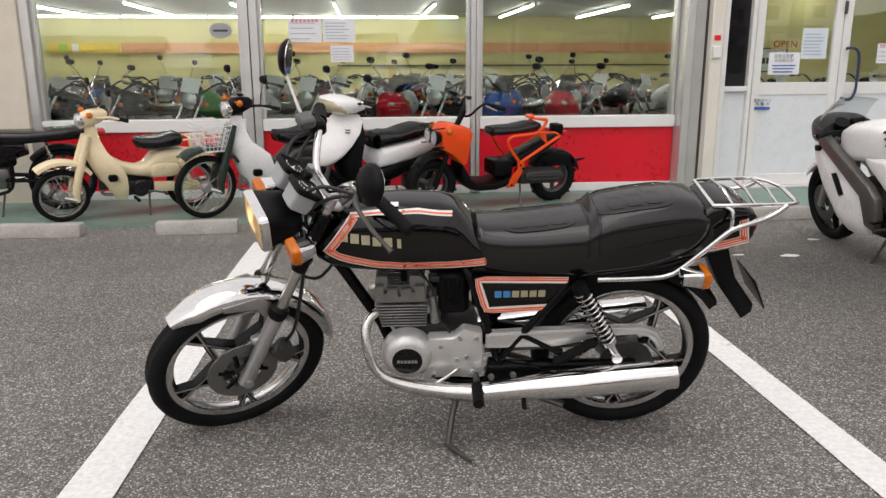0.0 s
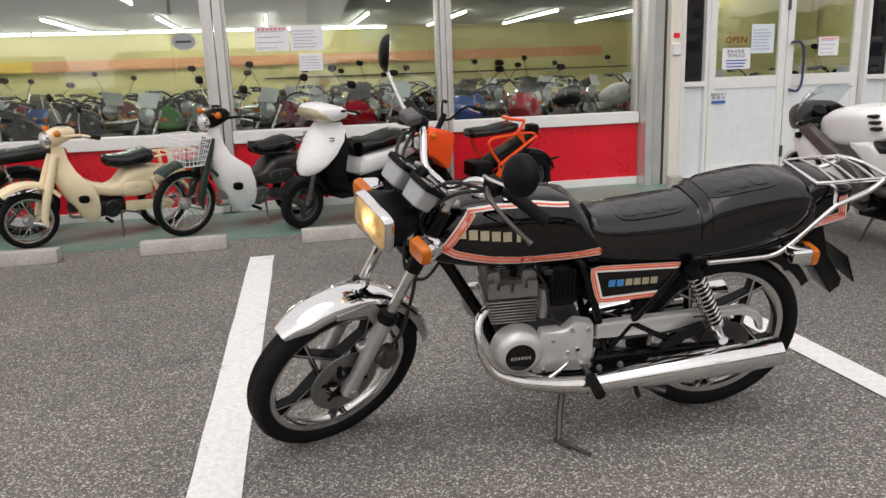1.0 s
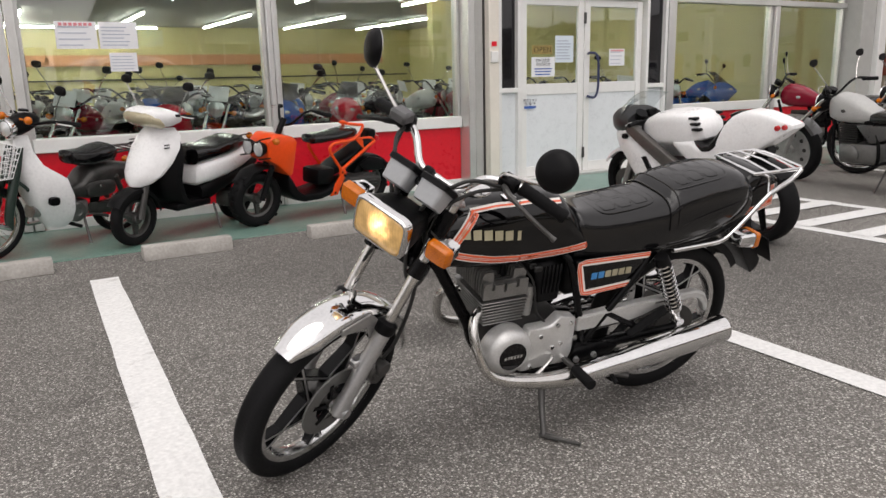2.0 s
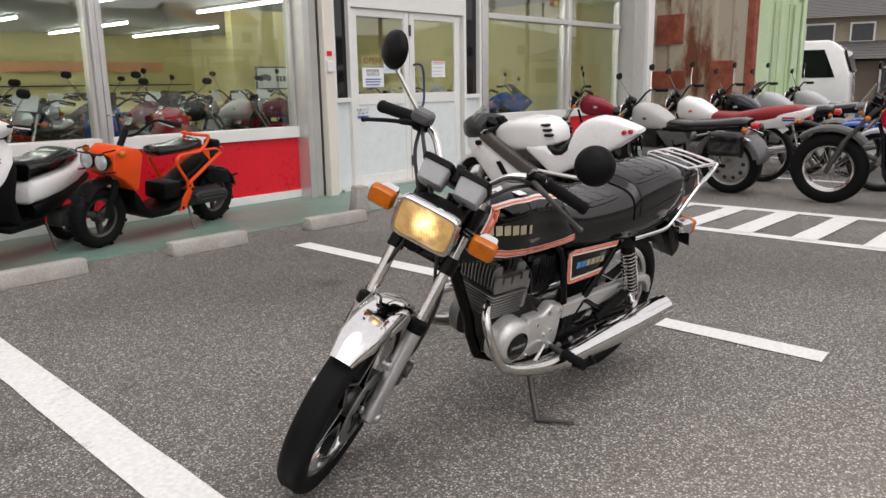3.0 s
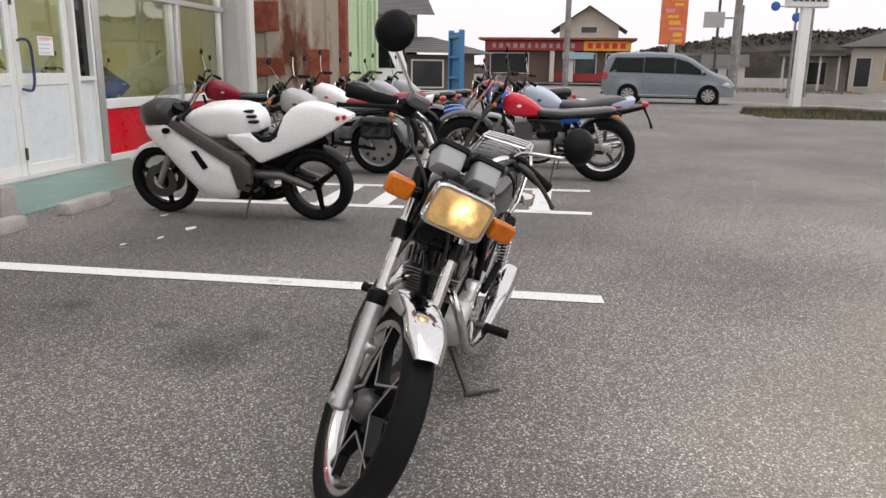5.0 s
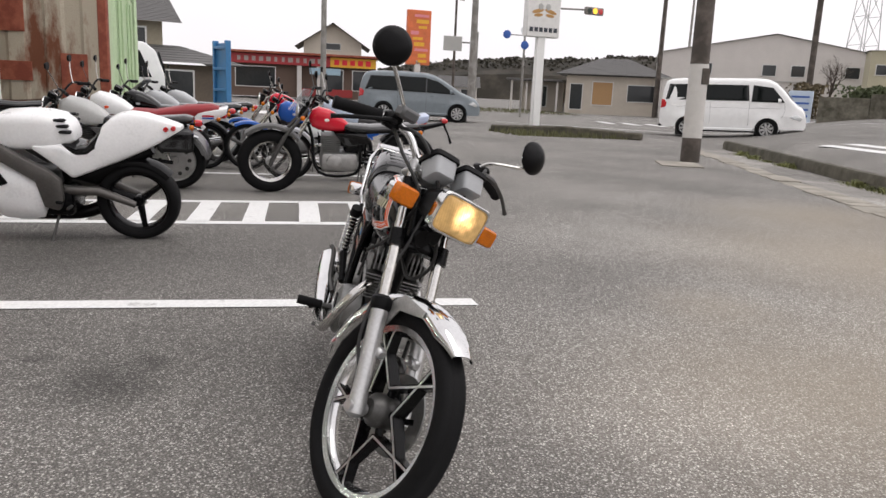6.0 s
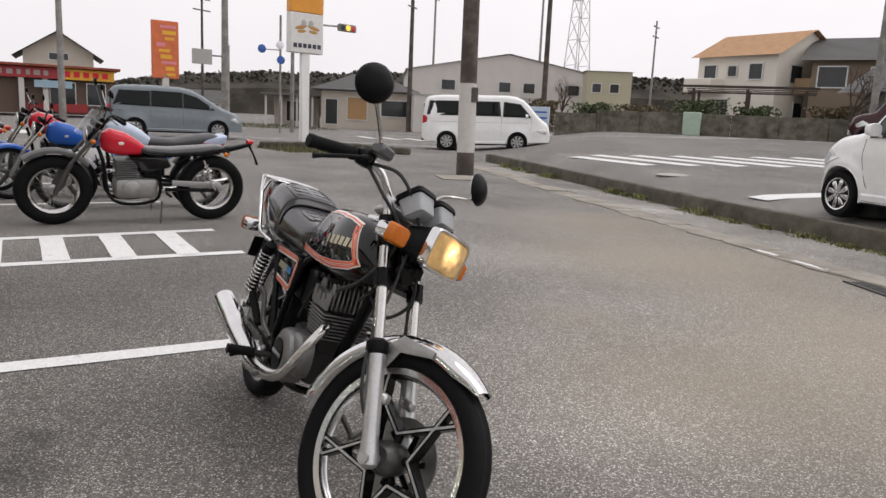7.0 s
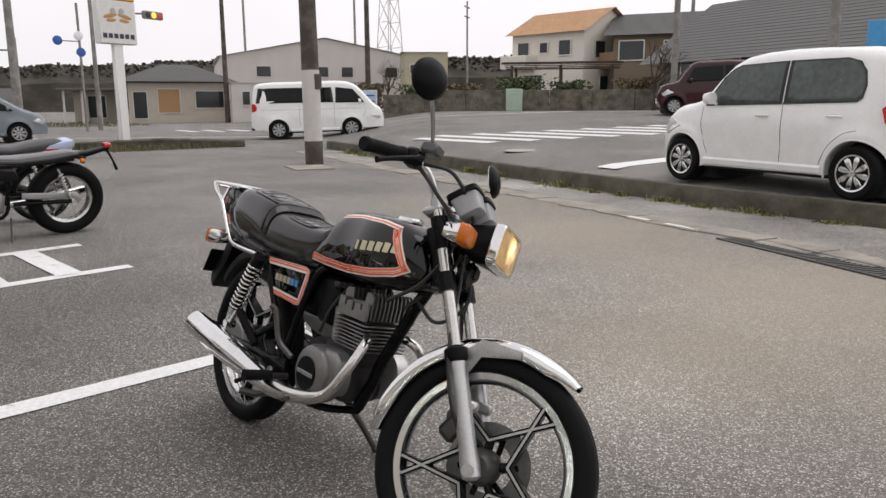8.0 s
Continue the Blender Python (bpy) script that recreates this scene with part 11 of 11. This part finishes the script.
def far_pole(x, y, h, r, mm=POLE_GREY, arms=2, yaw=0):
    t = thing("utility_pole", pose(x, y, height(x, y), 0, 0, yaw), "tall utility pole with crossarms and wires", "pole", "utility poles")
    bm = bm_new()
    add_tube(bm, [(0, 0, 0), (0, 0, h)], [r, r * 0.65], 12)
    part("shaft", bm, mm, t)
    for k in range(arms):
        bm = bm_new()
        add_box(bm, (0, 0, h - 0.5 - 0.8 * k), (0.1, 1.6, 0.1), 0.01)
        part("crossarm", bm, POLE_GREY, t)
    return t


far_pole(26.8, 1.45, 8.0, 0.12, POLE_GREY, 0)
far_pole(44.0, -8.3, 11, 0.24, POLE_GREY, 2, 30)
far_pole(33.5, -24.0, 11, 0.17, POLE_BROWN, 2, 30)
far_pole(48.5, -23.0, 9.5, 0.2, POLE_BROWN, 1, 40)
far_pole(56.7, -9.8, 9.5, 0.12, POLE_BROWN, 2, 30)
far_pole(13.2, -22.5, 10, 0.13, POLE_GREY, 2, 60)
far_pole(7.1, -20.9, 10, 0.16, POLE_GREY, 2, 60)
far_pole(72.0, -38.0, 15, 0.16, POLE_GREY, 2, 30)
far_pole(66.0, -48.0, 16, 0.16, POLE_GREY, 2, 30)
far_pole(45.0, -44.0, 9.0, 0.1, POLE_GREY, 2, 30)
far_pole(-6.0, -34.0, 10.0, 0.14, POLE_GREY, 2, 80)
far_pole(22.0, -40.0, 10.0, 0.14, POLE_GREY, 2, 80)


def wire(a, b, sag, r=0.012):
    pts = [V(*a).lerp(V(*b), k / 14) - V(0, 0, sag * 4 * (k / 14) * (1 - k / 14)) for k in range(15)]
    bm = bm_new()
    add_tube(bm, pts, r, 4)
    tagged(make("wire", bm, CABLE), "thin black overhead wire between poles", "wire", "overhead wires")


for dz in (0.0, 0.8, 1.5):
    wire((44.0, -8.3, 9.5 + dz), (33.5, -24.0, 9.0 + dz), 0.7)
    wire((33.5, -24.0, 9.0 + dz), (13.2, -22.5, 8.8 + dz), 0.7)
    wire((13.2, -22.5, 8.8 + dz), (7.1, -20.9, 8.6 + dz), 0.3)
    wire((11.4, -5.1, 7.4 + dz), (44.0, -8.3, 8.5 + dz), 0.8)
    wire((11.4, -5.1, 7.4 + dz), (7.1, -20.9, 8.6 + dz), 0.5)
    wire((44.0, -8.3, 9.5 + dz), (56.7, -9.8, 8.6 + dz), 0.3)
    wire((7.1, -20.9, 8.6 + dz), (-6.0, -34.0, 8.8 + dz), 0.5)

# lattice pylon far away
py = thing("pylon", pose(121, -99, 0) @ Matrix.Diagonal((0.62, 0.62, 1.0, 1.0)), "tall steel lattice pylon in the distance", "pylon")
bm = bm_new()
H_ = 40
for sx in (-1, 1):
    for sy in (-1, 1):
        add_tube(bm, [(sx * 4.0, sy * 4.0, 0), (sx * 0.7, sy * 0.7, H_)], 0.14, 4)
lv = [0, 7, 13, 18, 22.5, 26.5, 30, 33, 36, 39]
for z0, z1 in zip(lv, lv[1:]):
    w0, w1 = 4.0 - 3.3 * z0 / H_, 4.0 - 3.3 * z1 / H_
    for s in (-1, 1):
        add_tube(bm, [(-w0, s * w0, z0), (w1, s * w1, z1)], 0.08, 4)
        add_tube(bm, [(w0, s * w0, z0), (-w1, s * w1, z1)], 0.08, 4)
        add_tube(bm, [(s * w0, -w0, z0), (s * w1, w1, z1)], 0.08, 4)
        add_tube(bm, [(-w1, s * w1, z1), (w1, s * w1, z1)], 0.08, 4)
for z in (26, 31, 36):
    add_tube(bm, [(-4.5, 0, z), (4.5, 0, z)], 0.16, 4)
part("lattice", bm, mat("pale_steel", (0.5, 0.5, 0.5), 0.6), py)

copy_thing(py, pose(9, -150, 0) @ Matrix.Diagonal((0.62, 0.62, 1.0, 1.0)))

# shop's pole sign
sg = thing("pole_sign", pose(21.1, -5.04, 0, 0, 0, 10), "white pole sign with orange top and a winged mark", "sign")
bm = bm_new()
add_box(bm, (0, 0, 1.5), (0.2, 0.27, 3.0), 0.02)
part("post", bm, WHITE_PAINT, sg)
bm = bm_new()
add_box(bm, (0, 0, 3.55), (0.3, 1.14, 1.2), 0.02)
box_ = part("sign_box", bm, mat("sign_white", (0.7, 0.69, 0.67), 0.4), sg)
bm = bm_new()
add_box(bm, (0, 0, 4.75), (0.3, 1.14, 1.18), 0.02)
part("sign_top", bm, mat("sign_orange", (0.72, 0.3, 0.03), 0.4), sg, "orange upper panel with a dark mark")
for k in range(6):
    bm = bm_new()
    add_box(bm, (-0.155, 0.42 - k * 0.168, 3.17), (0.01, 0.12, 0.13))
    part("mark_bar", bm, INK, box_, "black block")
bm = bm_new()
for s in (-1, 1):
    add_ball(bm, (-0.152, s * 0.22, 3.72), (0.006, 0.22, 0.06), 12, 6, Matrix.Rotation(s * -0.25, 3, "X"))
    add_ball(bm, (-0.152, s * 0.2, 3.6), (0.006, 0.16, 0.05), 12, 6, Matrix.Rotation(s * -0.1, 3, "X"))
part("mark_wing", bm, mat("mark_brown", (0.45, 0.25, 0.08), 0.5), box_, "brown and orange wing shapes")
bm = bm_new()
for s in (-1, 1):
    add_ball(bm, (-0.155, s * 0.13, 3.85), (0.008, 0.09, 0.1), 12, 6)
part("mark_disc", bm, GREY_POST, box_)
bm = bm_new()
for k in range(3):
    add_box(bm, (-0.155, 0, 4.62 + 0.1 * k), (0.01, 0.3 - 0.05 * k, 0.06))
part("mark_bar", bm, DARK_WOOD, box_)

rsn = thing("banner_sign", pose(39.9, -4.2, height(39.9, -4.2), 0, 0, 8), "tall red and yellow advertising board on a post", "sign")
bm = bm_new()
add_box(bm, (0, 0, 1.4), (0.25, 0.3, 2.8), 0.02)
part("post", bm, CLAD, rsn)
bm = bm_new()
add_box(bm, (0, 0, 4.0), (0.25, 1.35, 2.9), 0.02)
bd = part("board", bm, mat("faded_red_board", (0.62, 0.15, 0.05), 0.5, var=0.25, scale=2), rsn)
rr3 = random.Random(8)
for k in range(9):
    bm = bm_new()
    add_box(bm, (-0.132, rr3.uniform(-0.25, 0.25), 5.15 - k * 0.3), (0.012, 0.35 + 0.5 * rr3.random(), 0.14 + 0.06 * (k % 2)))
    part("print", bm, bpy.data.materials["sign_yellow"] if k % 3 else PINK_INK, bd)

tl = thing("traffic_light", pose(39.6, -14.1, height(39.6, -14.1), 0, 0, 15), "traffic light on an arm, amber lit", "traffic light")
bm = bm_new()
add_tube(bm, [(0, 3.6, 0), (0, 3.6, 6.5)], [0.12, 0.09], 10)
add_tube(bm, [(0, 3.6, 5.9), (0, -0.6, 6.1)], 0.05, 8)
part("mast", bm, POLE_GREY, tl)
bm = bm_new()
add_box(bm, (-0.1, 0, 6.0), (0.25, 1.25, 0.42), 0.08, seg=2)
hs_ = part("housing", bm, POLE_GREY, tl)
for k, mm in enumerate((RED_LENS, glow("amber_signal", (1.0, 0.5, 0.05), 1.2), DARK_GREEN)):
    bm = bm_new()
    add_lathe(bm, [(0.0, 0.02), (0.15, 0.01), (0.16, 0.0)], (-0.23, -0.38 + 0.38 * k, 6.0), (-1, 0, 0), 16)
    part("lamp", bm, mm, hs_)

rd = thing("road_sign", pose(37.0, -9.4, height(37.0, -9.4)), "round blue road signs on a post", "sign")
bm = bm_new()
add_tube(bm, [(0, 0, 0), (0, 0, 6.0)], 0.06, 8)
part("post", bm, POLE_GREY, rd)
for y, z, mm in ((0.0, 3.75, BLUE_INK), (0.05, 4.5, PAPER), (1.0, 4.25, BLUE_INK)):
    bm = bm_new()
    add_lathe(bm, [(0.0, 0.02), (0.2, 0.02), (0.215, 0.01), (0.215, 0.0), (0.0, 0.0)], (-0.08, y, z), (-1, 0, 0), 24, cap=False)
    part("disc", bm, mm, rd, "round sign plate")
bm = bm_new()
add_tube(bm, [(0, 0, 4.25), (0, 1.0, 4.25)], 0.025, 6)
part("arm", bm, POLE_GREY, rd)
gs = thing("guide_sign", pose(46.0, -7.4, height(46, -7.4)), "grey back of a road guide sign on a post", "sign")
bm = bm_new()
add_tube(bm, [(0, -1.6, 0), (0, -1.6, 5.0)], 0.08, 8)
add_tube(bm, [(0, -1.6, 4.3), (0, 0.5, 4.3)], 0.05, 8)
part("post", bm, POLE_GREY, gs)
bm = bm_new()
add_box(bm, (-0.08, 0, 4.2), (0.05, 1.2, 0.9), 0.02)
part("plate", bm, GREY_POST, gs)
bs = thing("advertising_sign", pose(3.75, -15.8, height(3.75, -15.8), 0, 0, -70), "blue advertising board on two posts", "sign")
bm = bm_new()
for s in (-0.5, 0.5):
    add_tube(bm, [(0, s, 0), (0, s, 1.9)], 0.04, 8)
part("post", bm, POLE_GREY, bs)
bm = bm_new()
add_box(bm, (0, 0, 2.13), (0.08, 1.6, 0.58), 0.01)
part("board", bm, mat("sky_blue_board", (0.06, 0.3, 0.6), 0.4), bs)
bm = bm_new()
for k in range(2):
    add_box(bm, (0.05, 0, 2.02 + 0.22 * k), (0.02, 1.2, 0.08))
part("print", bm, PAPER, bs)

# rough ground and grass across the junction
bm = bm_new()
rg_ = random.Random(21)
for k in range(2600):
    x, y = rg_.uniform(46, 60), rg_.uniform(-17, -6)
    if rg_.random() < 0.5:
        x, y = rg_.uniform(18.7, 21.2), -4.0 - (21 - rg_.uniform(18.7, 21.2)) * 1.4 + rg_.uniform(-0.5, 0.3)
    z = height(x, y)
    h_ = rg_.uniform(0.05, 0.2)
    a = rg_.random() * 6.28
    u = V(math.cos(a), math.sin(a), 0) * 0.04
    add_faces(bm, [V(x, y, z) - u, V(x, y, z) + u, V(x + 0.05, y, z + h_)], [(0, 1, 2)])
tagged(make("grass", bm, mat("dull_grass", (0.085, 0.085, 0.035), 0.85, var=0.5, scale=1.2)), "rough grass by the junction", "grass", kind="stuff")
